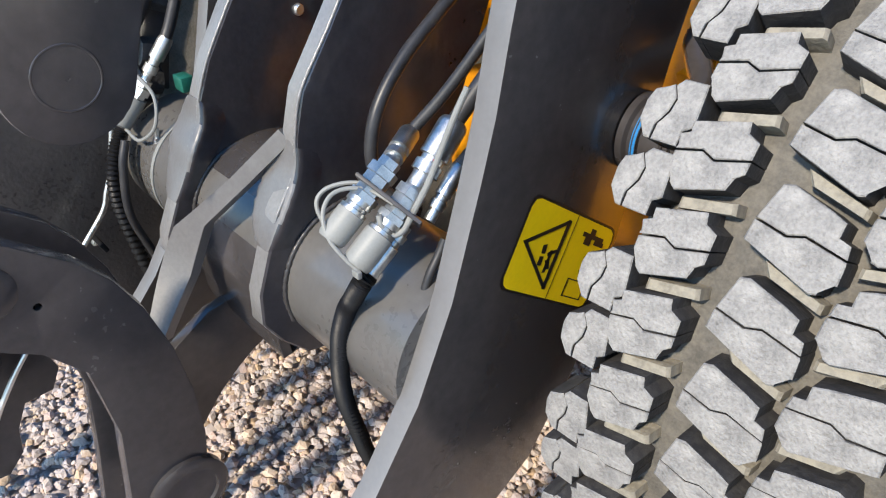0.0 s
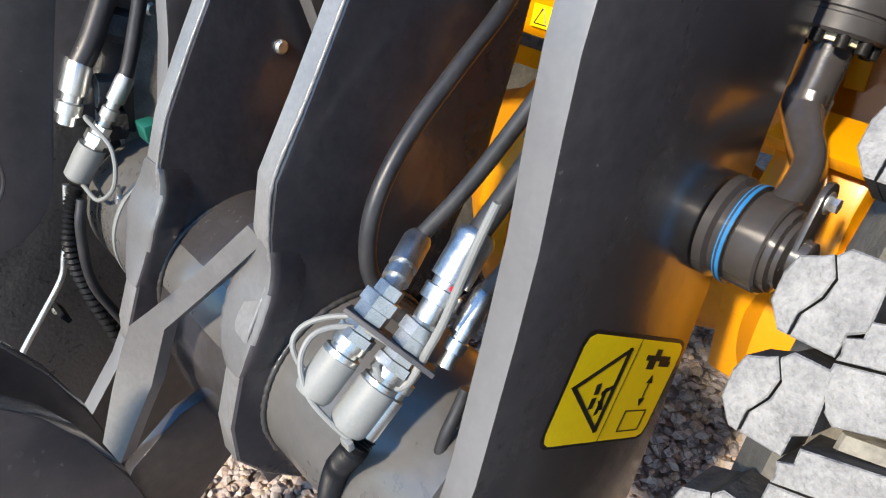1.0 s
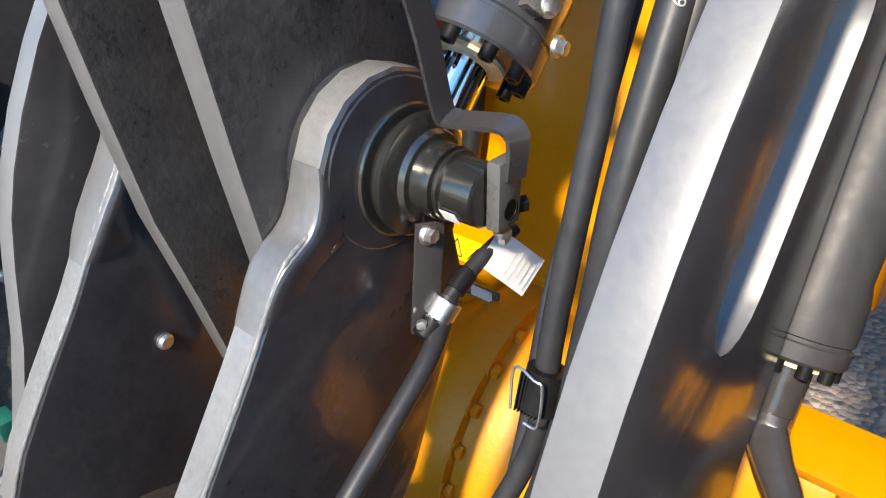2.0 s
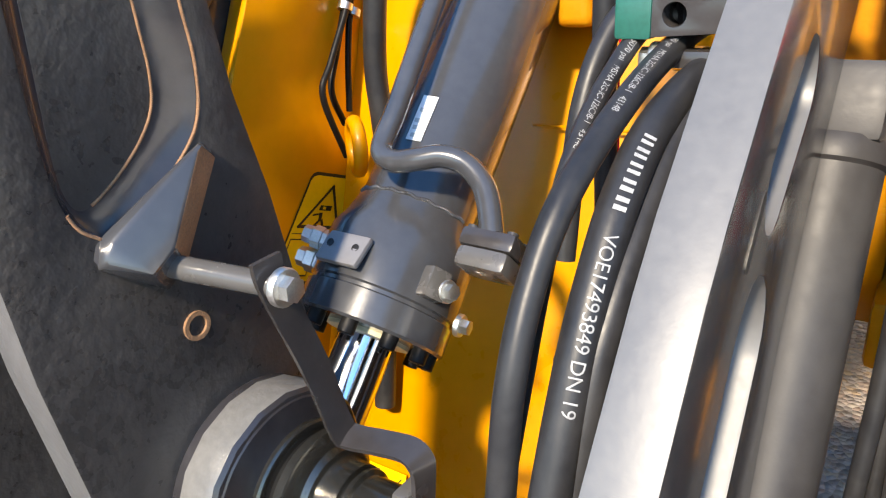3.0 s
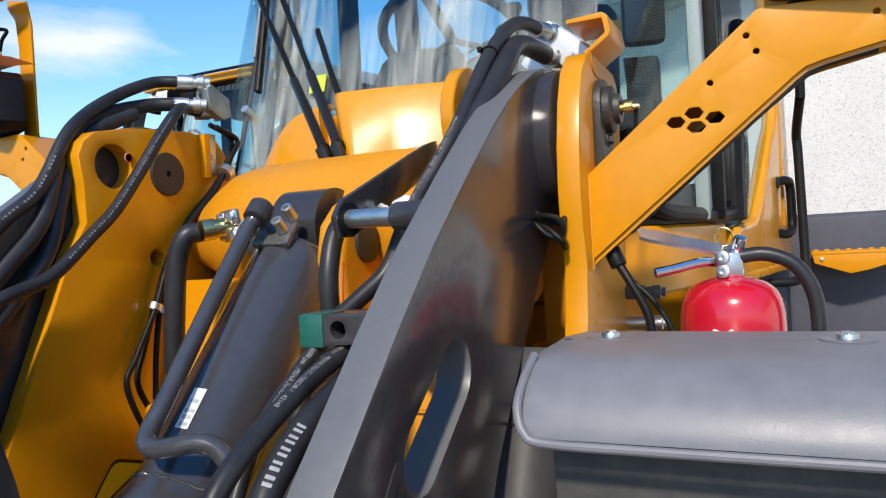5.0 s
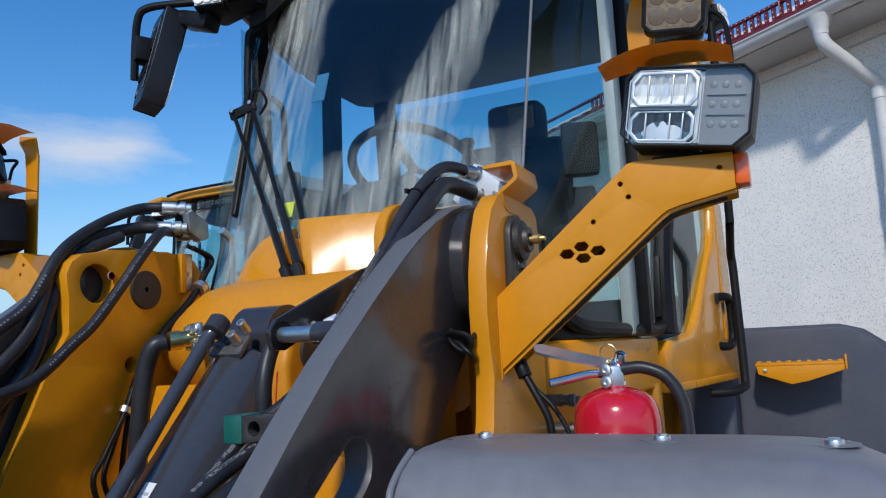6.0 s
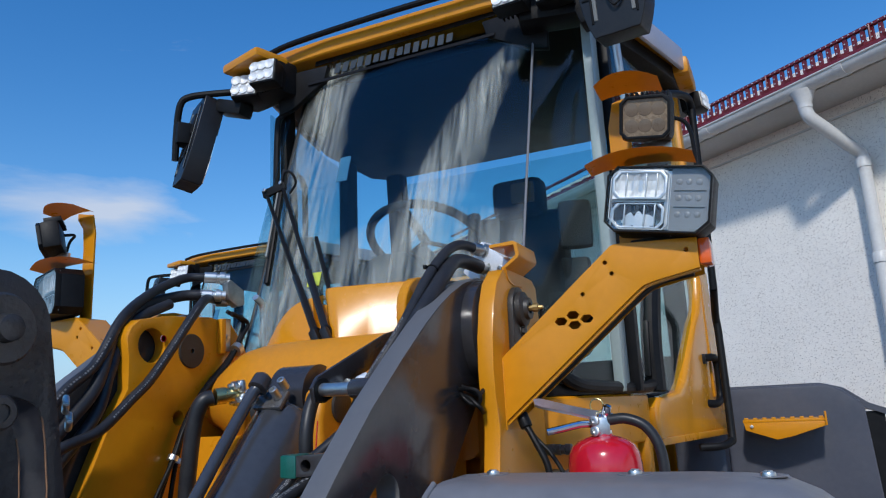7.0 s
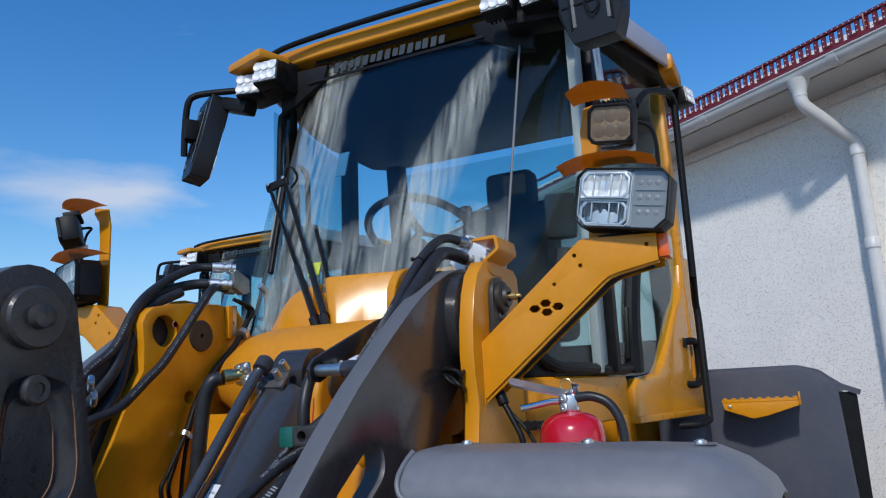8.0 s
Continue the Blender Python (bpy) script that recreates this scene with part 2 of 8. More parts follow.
RUBBER_BASE = material("muddy_tyre_groove", (0.085, 0.080, 0.070), 0.9, vary=0.3, scale=20.0, fine=0.7, fine_scale=200, dust=0.4, dust_color=(0.22, 0.20, 0.165))
STEEL = material("zinc_plated_steel", (0.66, 0.66, 0.63), 0.38, metal=1.0, vary=0.12, scale=30.0, fine=0.1)
CHROME = material("chromed_rod", (0.78, 0.79, 0.80), 0.09, metal=1.0, vary=0.05, scale=20.0)
SILVER = material("brushed_aluminium", (0.70, 0.70, 0.69), 0.38, metal=1.0, vary=0.12, scale=25.0)
PIN = material("dark_oiled_steel", (0.10, 0.096, 0.085), 0.20, metal=0.85, vary=0.2, scale=20.0, coat=0.1)
BRASSY = material("yellow_zinc", (0.62, 0.50, 0.22), 0.3, metal=1.0, vary=0.12, scale=30.0)
BRONZE = material("bronze_ring", (0.50, 0.36, 0.14), 0.35, metal=0.8, vary=0.15, scale=25.0)
CREAM = material("cream_seal", (0.62, 0.55, 0.36), 0.5, vary=0.12, scale=25.0)
BLUE = material("blue_seal", (0.01, 0.16, 0.42), 0.45, vary=0.15, scale=25.0)
GREEN = material("green_coated_block", (0.010, 0.10, 0.075), 0.32, vary=0.15, scale=20.0, coat=0.3)
RED = material("red_enamel", (0.52, 0.008, 0.022), 0.18, vary=0.05, scale=8.0, coat=0.6)
WHITE = material("white_plastic", (0.72, 0.72, 0.70), 0.45, vary=0.06, scale=12.0)
PALE = material("pale_grey_cap", (0.185, 0.19, 0.18), 0.5, vary=0.1, scale=20.0)
STICKER = material("yellow_sticker", (0.82, 0.58, 0.01), 0.35, vary=0.05, scale=9.0)
INK = material("black_print", (0.010, 0.010, 0.011), 0.4, vary=0.1, scale=20.0)
PRINT = material("white_hose_print", (0.31, 0.305, 0.30), 0.6, vary=0.25, scale=90.0)
HOSE_MARK = material("faint_hose_marking", (0.17, 0.17, 0.17), 0.6, vary=0.3, scale=90.0)
PAPER = material("paper_tag", (0.74, 0.75, 0.76), 0.55, vary=0.05, scale=25.0)
MARK = material("dull_print", (0.028, 0.040, 0.052), 0.5, vary=0.1, scale=30.0)
FADED = material("faded_print", (0.38, 0.40, 0.42), 0.6, vary=0.1, scale=40.0)
ALU = material("bright_bare_aluminium", (0.80, 0.81, 0.82), 0.5, metal=0.35, vary=0.06, scale=14.0)
AMBER = material("amber_lens", (0.80, 0.12, 0.01), 0.15, vary=0.1, scale=60.0, coat=0.5)
SEAT = material("dark_seat_fabric", (0.014, 0.014, 0.016), 0.8, vary=0.2, scale=30.0, fine=0.5, fine_scale=400)
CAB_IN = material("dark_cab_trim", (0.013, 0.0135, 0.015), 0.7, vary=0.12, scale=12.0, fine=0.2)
REFLECTOR = material("lamp_reflector", (0.86, 0.87, 0.87), 0.07, metal=1.0, vary=0.05, scale=30.0)
ROOF_RED = material("red_roof_sheet", (0.16, 0.012, 0.020), 0.42, vary=0.12, scale=4.0, dust=0.08)
GUTTER = material("white_gutter", (0.62, 0.61, 0.58), 0.4, vary=0.06, scale=5.0, dust=0.12)
RUBBER_FLAP = material("grey_rubber_flap", (0.055, 0.055, 0.052), 0.75, vary=0.12, scale=9.0, fine=0.3, dust=0.15)
# near-white base paints bright reflections into the lamps' mirrors
FACET_BRIGHT = material("whitened_lamp_reflector", (0.84, 0.86, 0.83), 0.45, metal=0.10, vary=0.25, scale=60.0, coat=0.5)
# dark base paints a dark reflection into the headlamp's lower mirror
DARK_MIRROR = material("darkened_lamp_mirror", (0.26, 0.27, 0.27), 0.14, metal=1.0, vary=0.4, scale=90.0)
LED_GREY = material("frosted_led_panel", (0.24, 0.24, 0.235), 0.35, vary=0.10, scale=20.0, coat=0.6)
LENS_RIB = material("ribbed_brown_lens", (0.17, 0.12, 0.075), 0.25, vary=0.2, scale=14.0, coat=0.7, tint=(0.24, 0.17, 0.10))
GLASS = glass_material("cab_glass", (0.84, 0.95, 0.95))
SCREEN = glass_material("streaky_windscreen_glass", (0.80, 0.93, 0.95), gloss=0.75, streaks=True)
LENS = glass_material("lamp_lens", (0.97, 0.98, 0.98), clear=0.95)


def wall_material():
    """White roughcast with brown and grey pebbles showing in it."""
    m = material("pebbledash", (0.92, 0.865, 0.775), 0.9, vary=0.05, scale=2.2, fine=1.0, fine_scale=90)
    n, l = m.node_tree.nodes, m.node_tree.links
    b = n["Principled BSDF"]
    co = n.new("ShaderNodeTexCoord")
    v = n.new("ShaderNodeTexVoronoi")
    v.inputs["Scale"].default_value = 160.0
    l.new(co.outputs["Object"], v.inputs["Vector"])
    sel = n.new("ShaderNodeMath")
    sel.operation = "GREATER_THAN"
    sep = n.new("ShaderNodeSeparateColor")
    l.new(v.outputs["Color"], sep.inputs["Color"])
    l.new(sep.outputs["Red"], sel.inputs[0])
    sel.inputs[1].default_value = 0.87
    near = n.new("ShaderNodeMath")
    near.operation = "LESS_THAN"
    l.new(v.outputs["Distance"], near.inputs[0])
    near.inputs[1].default_value = 0.42
    both = n.new("ShaderNodeMath")
    both.operation = "MULTIPLY"
    l.new(sel.outputs[0], both.inputs[0])
    l.new(near.outputs[0], both.inputs[1])
    pr = n.new("ShaderNodeValToRGB")
    pr.color_ramp.elements[0].color = (0.24, 0.16, 0.10, 1)
    pr.color_ramp.elements[1].color = (0.16, 0.14, 0.12, 1)
    l.new(sep.outputs["Green"], pr.inputs["Fac"])
    mix = n.new("ShaderNodeMix")
    mix.data_type = "RGBA"
    old = b.inputs["Base Color"].links[0].from_socket
    l.new(both.outputs[0], mix.inputs["Factor"])
    l.new(old, mix.inputs["A"])
    l.new(pr.outputs["Color"], mix.inputs["B"])
    l.new(mix.outputs["Result"], b.inputs["Base Color"])
    return m


def stone_material(name, flat):
    """Crushed rock: each stone its own grey, pink or ochre; the far sheet has the same mix as cells."""
    m = bpy.data.materials.new(name)
    m.use_nodes = True
    n, l = m.node_tree.nodes, m.node_tree.links
    b = n["Principled BSDF"]
    b.inputs["Roughness"].default_value = 0.9
    ramp = n.new("ShaderNodeValToRGB")
    cr = ramp.color_ramp
    tones = [(0.0, (0.291, 0.249, 0.230)), (0.25, (0.408, 0.347, 0.313)), (0.45, (0.345, 0.306, 0.298)), (0.6, (0.453, 0.330, 0.275)),
             (0.75, (0.527, 0.452, 0.395)), (0.9, (0.472, 0.338, 0.222)), (1.0, (0.327, 0.274, 0.246))]
    if flat:                                # lower tones paint in the shade that loose stones cast on each other
        tones = [(p, tuple(v * 0.78 for v in c)) for p, c in tones]
    cr.elements[0].color = (*tones[0][1], 1)
    cr.elements[1].color = (*tones[-1][1], 1)
    for p, c in tones[1:-1]:
        e = cr.elements.new(p)
        e.color = (*c, 1)
    co = n.new("ShaderNodeTexCoord")
    if flat:
        v = n.new("ShaderNodeTexVoronoi")
        v.inputs["Scale"].default_value = 34.0
        l.new(co.outputs["Object"], v.inputs["Vector"])
        sep = n.new("ShaderNodeSeparateColor")
        l.new(v.outputs["Color"], sep.inputs["Color"])
        l.new(sep.outputs["Red"], ramp.inputs["Fac"])
        bump = n.new("ShaderNodeBump")
        bump.inputs["Strength"].default_value, bump.inputs["Distance"].default_value = 1.0, 0.02
        bump.invert = True
        l.new(v.outputs["Distance"], bump.inputs["Height"])
        l.new(bump.outputs["Normal"], b.inputs["Normal"])
    else:
        g = n.new("ShaderNodeNewGeometry")
        l.new(g.outputs["Random Per Island"], ramp.inputs["Fac"])
        fn = n.new("ShaderNodeTexNoise")
        fn.inputs["Scale"].default_value, fn.inputs["Detail"].default_value = 160.0, 5.0
        l.new(co.outputs["Object"], fn.inputs["Vector"])
        bump = n.new("ShaderNodeBump")
        bump.inputs["Strength"].default_value, bump.inputs["Distance"].default_value = 0.6, 0.004
        l.new(fn.outputs["Fac"], bump.inputs["Height"])
        l.new(bump.outputs["Normal"], b.inputs["Normal"])
    l.new(ramp.outputs["Color"], b.inputs["Base Color"])
    return m


WALL = wall_material()
STONE = stone_material("crushed_rock", False)
GROUND = stone_material("gravel_sheet", True)


# ---- building blocks ----
def finish(name, bm, mat, smooth=35.0):
    bmesh.ops.recalc_face_normals(bm, faces=bm.faces)
    me = bpy.data.meshes.new(name)
    bm.to_mesh(me)
    bm.free()
    for mm in (mat if isinstance(mat, (list, tuple)) else [mat]):
        me.materials.append(mm)
    me.polygons.foreach_set("use_smooth", [True] * len(me.polygons))
    me.set_sharp_from_angle(angle=radians(smooth))
    return me


def attach(ob, parent):
    ob.parent = parent
    if parent.parent is None:
        ob.matrix_parent_inverse = parent.matrix_basis.inverted()
    return ob


def part(name, bm, mat, parent, label="", smooth=35.0):
    ob = new(name, finish(name, bm, mat, smooth))
    attach(ob, parent)
    if label:
        tagged(ob, label)
    return ob


def thing(name, base, label, category, group="", kind=""):
    e = new(name)
    e.empty_display_size = 0.05
    e.matrix_basis = Matrix.Translation(base)
    return tagged(e, label, category, group, kind)


def solid(name, bm, mat, label, category, group="", kind="", smooth=35.0):
    return tagged(new(name, finish(name, bm, mat, smooth)), label, category, group, kind)


def round_edges(bm, size, limit=30.0, seg=2):
    if size <= 0:
        return
    es = [e for e in bm.edges if len(e.link_faces) == 2 and e.calc_face_angle(0) > radians(limit)]
    bmesh.ops.bevel(bm, geom=es, offset=size, segments=seg, profile=0.6, affect="EDGES", clamp_overlap=True)


def box(c, size, bevel=0.004, rot=None, bm=None, seg=2):
    b = bmesh.new()
    bmesh.ops.create_cube(b, size=1.0)
    bmesh.ops.scale(b, vec=size, verts=b.verts)
    round_edges(b, bevel, seg=seg)
    m = Matrix.Translation(c) @ (rot.to_4x4() if rot is not None else Matrix())
    bmesh.ops.transform(b, matrix=m, verts=b.verts)
    return join(bm, b)


def join(bm, b):
    if bm is None:
        return b
    me = bpy.data.meshes.new("tmp")
    b.to_mesh(me)
    b.free()
    bm.from_mesh(me)
    bpy.data.meshes.remove(me)
    return bm


def rod(p0, p1, r, r2=None, seg=24, bevel=0.0, bm=None):
    p0, p1 = Vector(p0), Vector(p1)
    b = bmesh.new()
    d = p1 - p0
    bmesh.ops.create_cone(b, cap_ends=True, segments=seg, radius1=r, radius2=r if r2 is None else r2, depth=d.length)
    if bevel:
        es = [e for e in b.edges if any(len(f.verts) > 4 for f in e.link_faces)]
        bmesh.ops.bevel(b, geom=es, offset=bevel, segments=2, profile=0.6, affect="EDGES")
    q = d.to_track_quat("Z", "Y").to_matrix().to_4x4()
    bmesh.ops.transform(b, matrix=Matrix.Translation((p0 + p1) / 2) @ q, verts=b.verts)
    return join(bm, b)


def lathe(p0, axis, profile, seg=32, bm=None, k=1.0):
    """Turns a profile of (distance along the axis, radius) about the axis through p0."""
    b = bmesh.new()
    q = Vector(axis).to_track_quat("Z", "Y").to_matrix().to_4x4()
    rings = []
    for h, r in [(h, r * k) for h, r in profile]:
        if r < 1e-5:
            rings.append([b.verts.new((0, 0, h))])
        else:
            rings.append([b.verts.new((r * math.cos(2 * math.pi * i / seg), r * math.sin(2 * math.pi * i / seg), h)) for i in range(seg)])
    for a, c in zip(rings, rings[1:]):
        for i in range(seg):
            j = (i + 1) % seg
            if len(a) == 1 and len(c) == 1:
                continue
            if len(a) == 1:
                b.faces.new((a[0], c[i], c[j]))
            elif len(c) == 1:
                b.faces.new((a[i], a[j], c[0]))
            else:
                b.faces.new((a[i], a[j], c[j], c[i]))
    for ring in (rings[0], rings[-1]):
        if len(ring) > 2:
            b.faces.new(ring)
    bmesh.ops.transform(b, matrix=Matrix.Translation(p0) @ q, verts=b.verts)
    return join(bm, b)


def spline(points, steps=8):
    """Catmull-Rom through the points."""
    p = [Vector(a) for a in points]
    p = [p[0] * 2 - p[1]] + p + [p[-1] * 2 - p[-2]]
    out = []
    for i in range(1, len(p) - 2):
        a, b, c, d = p[i - 1:i + 3]
        for k in range(steps):
            t = k / steps
            out.append(0.5 * ((2 * b) + (c - a) * t + (2 * a - 5 * b + 4 * c - d) * t * t + (3 * b - a - 3 * c + d) * t ** 3))
    out.append(p[-2])
    return out


def sweep_frames(line):
    tang = [(line[min(i + 1, len(line) - 1)] - line[max(i - 1, 0)]).normalized() for i in range(len(line))]
    up = Vector((0, 0, 1)) if abs(tang[0].z) < 0.9 else Vector((1, 0, 0))
    n = (up - tang[0] * up.dot(tang[0])).normalized()
    out = []
    for t in tang:
        n = (n - t * n.dot(t)).normalized()
        out.append((t, n, t.cross(n)))
    return out


def tube(points, r, steps=8, seg=12, bm=None, ridge=0.0, smooth=True):
    """A round hose or pipe along a smooth line; ridge: the height of a spiral wrap."""
    line = spline(points, steps) if smooth else [Vector(a) for a in points]
    b = bmesh.new()
    rings = []
    for i, (c, (t, n, m)) in enumerate(zip(line, sweep_frames(line))):
        rr = r * (1 + (ridge if i % 2 else -ridge))
        rings.append([b.verts.new(c + (n * math.cos(2 * math.pi * k / seg) + m * math.sin(2 * math.pi * k / seg)) * rr) for k in range(seg)])
    for a, c in zip(rings, rings[1:]):
        for i in range(seg):
            j = (i + 1) % seg
            b.faces.new((a[i], a[j], c[j], c[i]))
    b.faces.new(rings[0])
    b.faces.new(rings[-1])
    return join(bm, b)


def plate(outline, x0, x1, holes=(), bevel=0.003, axis="x", bm=None, seg=2):
    """A plate with holes: the outline in (y, z) for axis x, (x, z) for y, (x, y) for z, thick from x0 to x1."""
    def at(u, v, w):
        return {"x": (w, u, v), "y": (u, w, v), "z": (u, v, w)}[axis]
    b = bmesh.new()
    edges = []
    for loop in (outline, *holes):
        vs = [b.verts.new(at(u, v, x0)) for u, v in loop]
        edges += [b.edges.new((vs[i], vs[(i + 1) % len(vs)])) for i in range(len(vs))]
    bmesh.ops.triangle_fill(b, use_beauty=True, use_dissolve=False, edges=edges)
    ext = bmesh.ops.extrude_face_region(b, geom=list(b.faces))
    off = Vector(at(0, 0, x1 - x0))
    bmesh.ops.translate(b, vec=off, verts=[v for v in ext["geom"] if isinstance(v, bmesh.types.BMVert)])
    bmesh.ops.recalc_face_normals(b, faces=b.faces)
    bmesh.ops.dissolve_limit(b, angle_limit=radians(1), verts=b.verts, edges=b.edges)
    if bevel:
        es = [e for e in b.edges if len(e.link_faces) == 2 and e.calc_face_angle(0) > radians(60)]
        bmesh.ops.bevel(b, geom=es, offset=bevel, segments=seg, profile=0.6, affect="EDGES", clamp_overlap=True)
    bmesh.ops.triangulate(b, faces=[f for f in b.faces if len(f.verts) > 4])
    return join(bm, b)


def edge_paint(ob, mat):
    """Gives the flame-cut edges of a plate that stands across x a lighter, sunlit paint of their own."""
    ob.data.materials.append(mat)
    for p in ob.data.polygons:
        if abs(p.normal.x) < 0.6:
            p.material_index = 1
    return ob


def arc(c, r, a0, a1, n=10, sy=1.0):
    return [(c[0] + r * math.cos(radians(a0 + (a1 - a0) * i / n)), c[1] + r * sy * math.sin(radians(a0 + (a1 - a0) * i / n))) for i in range(n + 1)]


def ring_hole(c, r, n=24):
    return arc(c, r, 0, 360 * (n - 1) / n, n - 1)


def slot(a, b, r, n=8):
    """A long round-ended hole between two centres."""
    d = math.degrees(math.atan2(b[1] - a[1], b[0] - a[0]))
    return arc(b, r, d - 90, d + 90, n) + arc(a, r, d + 90, d + 270, n)


def smooth_loop(points, steps=4):
    """A closed outline rounded through its points."""
    n, out = len(points), []
    for i in range(n):
        a, b, c, d = [Vector(points[(i + k) % n]) for k in (-1, 0, 1, 2)]
        for k in range(steps):
            t = k / steps
            q = 0.5 * ((2 * b) + (c - a) * t + (2 * a - 5 * b + 4 * c - d) * t * t + (3 * b - a - 3 * c + d) * t ** 3)
            out.append((q.x, q.y))
    return out


def sheet(cols, thick=0.006):
    """A curved sheet through columns of points, all of the same length."""
    b = bmesh.new()
    g = [[b.verts.new(p) for p in c] for c in cols]
    for a, c in zip(g, g[1:]):
        for i in range(len(a) - 1):
            b.faces.new((a[i], a[i + 1], c[i + 1], c[i]))
    bmesh.ops.recalc_face_normals(b, faces=b.faces)
    bmesh.ops.solidify(b, geom=list(b.faces), thickness=thick)
    return b


def beam(p0, p1, w, h, bevel=0.006, up=(0, 0, 1), bm=None):
    """A square bar from p0 to p1, w wide across and h high."""
    p0, p1 = Vector(p0), Vector(p1)
    d = p1 - p0
    t = d.normalized()
    s = t.cross(Vector(up)).normalized()
    u = s.cross(t)
    return box((p0 + p1) / 2, (w, d.length, h), bevel, Matrix((s, t, u)).transposed(), bm)


def bolt(p, axis, r=0.009, h=0.008, washer=True, parent=None, mat=None, name="bolt", socket=False):
    """A hexagon or socket-head bolt on its washer, standing on p."""
    p, a = Vector(p), Vector(axis).normalized()
    bm = bmesh.new()
    base = p - a * 0.004
    if washer:
        bm = lathe(base, a, [(0, r * 1.55), (0.0045, r * 1.55), (0.006, r * 1.45), (0.006, 0)], 20, bm)
    if socket:
        bm = lathe(base, a, [(0, r), (h * 1.6 - 0.001, r), (h * 1.6, r * 0.9), (h * 1.6, r * 0.55), (h * 0.9, r * 0.5), (h * 0.9, 0)], 16, bm)
    else:
        bm = rod(base + a * 0.005, p + a * h, r * 1.05, seg=6, bevel=0.001, bm=bm)
    return part(name, bm, mat or STEEL, parent)


def glyphs(body, size):
    """The outline of a line of writing as a flat mesh: vertices in (u, v) and faces."""
    cu = bpy.data.curves.new("writing", "FONT")
    cu.body, cu.size, cu.align_x, cu.align_y = body, size, "LEFT", "CENTER"
    cu.resolution_u = 3
    ob = new("writing", cu)
    me = bpy.data.meshes.new_from_object(ob.evaluated_get(bpy.context.evaluated_depsgraph_get()))
    vs = [(v.co.x, v.co.y) for v in me.vertices]
    fs = [tuple(p.vertices) for p in me.polygons]
    bpy.data.objects.remove(ob)
    bpy.data.curves.remove(cu)
    bpy.data.meshes.remove(me)
    return vs, fs


def bars_flat(items):
    vs, fs = [], []
    for u0, v0, u1, v1 in items:
        k = len(vs)
        vs += [(u0, v0), (u1, v0), (u1, v1), (u0, v1)]
        fs.append((k, k + 1, k + 2, k + 3))
    return vs, fs


def hose_print(flat, line, start, r, facing, scale=1.0, flip=1.0):
    """Lays flat writing round a hose: u along it from start metres, v round it about the side that faces the point."""
    vs, fs = flat
    fr = sweep_frames(line)
    dist = [0.0]
    for a, c in zip(line, line[1:]):
        dist.append(dist[-1] + (c - a).length)
    b = bmesh.new()
    made = []
    for u, v in vs:
        s = start + u * scale
        i = max(0, min(len(line) - 2, max(k for k in range(len(dist)) if dist[k] <= max(s, 0))))
        f = (s - dist[i]) / max(1e-6, dist[i + 1] - dist[i])
        c = line[i].lerp(line[i + 1], f)
        t = (line[i + 1] - line[i]).normalized()
        side = (Vector(facing) - c)
        side = (side - t * side.dot(t)).normalized()
        cross = t.cross(side)
        ang = flip * v * scale / r
        made.append(b.verts.new(c + (side * math.cos(ang) + cross * math.sin(ang)) * (r + 0.0008)))
    for f in fs:
        b.faces.new([made[k] for k in f])
    return b


# ---- the setting ----
bm = bmesh.new()
bmesh.ops.create_grid(bm, x_segments=40, y_segments=40, size=400.0)
solid("ground", bm, GROUND, "coarse grey and pinkish gravel yard", "ground", kind="structure")

# ---- house ----
WD = Vector((0.78, -0.626, 0)).normalized()
WN = Vector((-0.626, -0.78, 0)).normalized()
W0 = Vector((0.95, 6.25, 0))
WROT = Matrix((WD, WN, Vector((0, 0, 1)))).transposed()


def on_wall(along, out, z):
    return W0 + WD * along + WN * out + Vector((0, 0, z))


solid("wall_house", box(on_wall(3.0, -0.15, 2.2), (26.0, 0.3, 4.4), 0.0, WROT), WALL, "white pebbledash house wall in sunlight", "wall", kind="structure")

# ---- the loader ----
C = -0.72                                   # the machine's middle


def mir(x):
    return 2 * C - x


loader = thing("wheel_loader", (C, 1.9, 0.0), "yellow and dark grey wheel loader with raised-pin linkage standing on gravel", "wheel loader", "wheel loaders in the yard")

# lift arms
ARM = [(0.40, 0.36), (0.45, 0.44), (0.589, 0.59), (0.679, 0.723), (0.749, 0.878), (0.802, 1.048), (0.828, 1.14), (0.850, 1.250), (0.866, 1.318), (0.886, 1.375), (0.915, 1.440),
       (0.955, 1.513), (0.998, 1.580), (1.044, 1.642), (1.088, 1.70), (1.122, 1.738), (1.228, 1.838), (1.316, 1.916), (1.421, 1.996),
       (1.509, 2.059), (1.564, 2.094), (1.623, 2.126), (1.687, 2.154), (1.740, 2.170)] + arc((1.775, 2.055), 0.122, 92, -45, 9) + [(1.74, 1.93), (1.66, 1.86), (1.56, 1.76), (1.46, 1.655), (1.39, 1.55),
       (1.34, 1.42), (1.29, 1.28), (1.235, 1.13), (1.19, 0.97), (1.15, 0.83), (1.066, 0.565), (0.95, 0.40), (0.72, 0.27), (0.50, 0.27)]
ARM_SLOTS = [slot((1.268, 1.722), (1.357, 1.783), 0.036), slot((1.107, 1.425), (1.228, 1.606), 0.057)]
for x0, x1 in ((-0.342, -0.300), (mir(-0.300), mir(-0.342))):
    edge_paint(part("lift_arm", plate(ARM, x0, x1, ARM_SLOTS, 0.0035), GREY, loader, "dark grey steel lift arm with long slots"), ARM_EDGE)
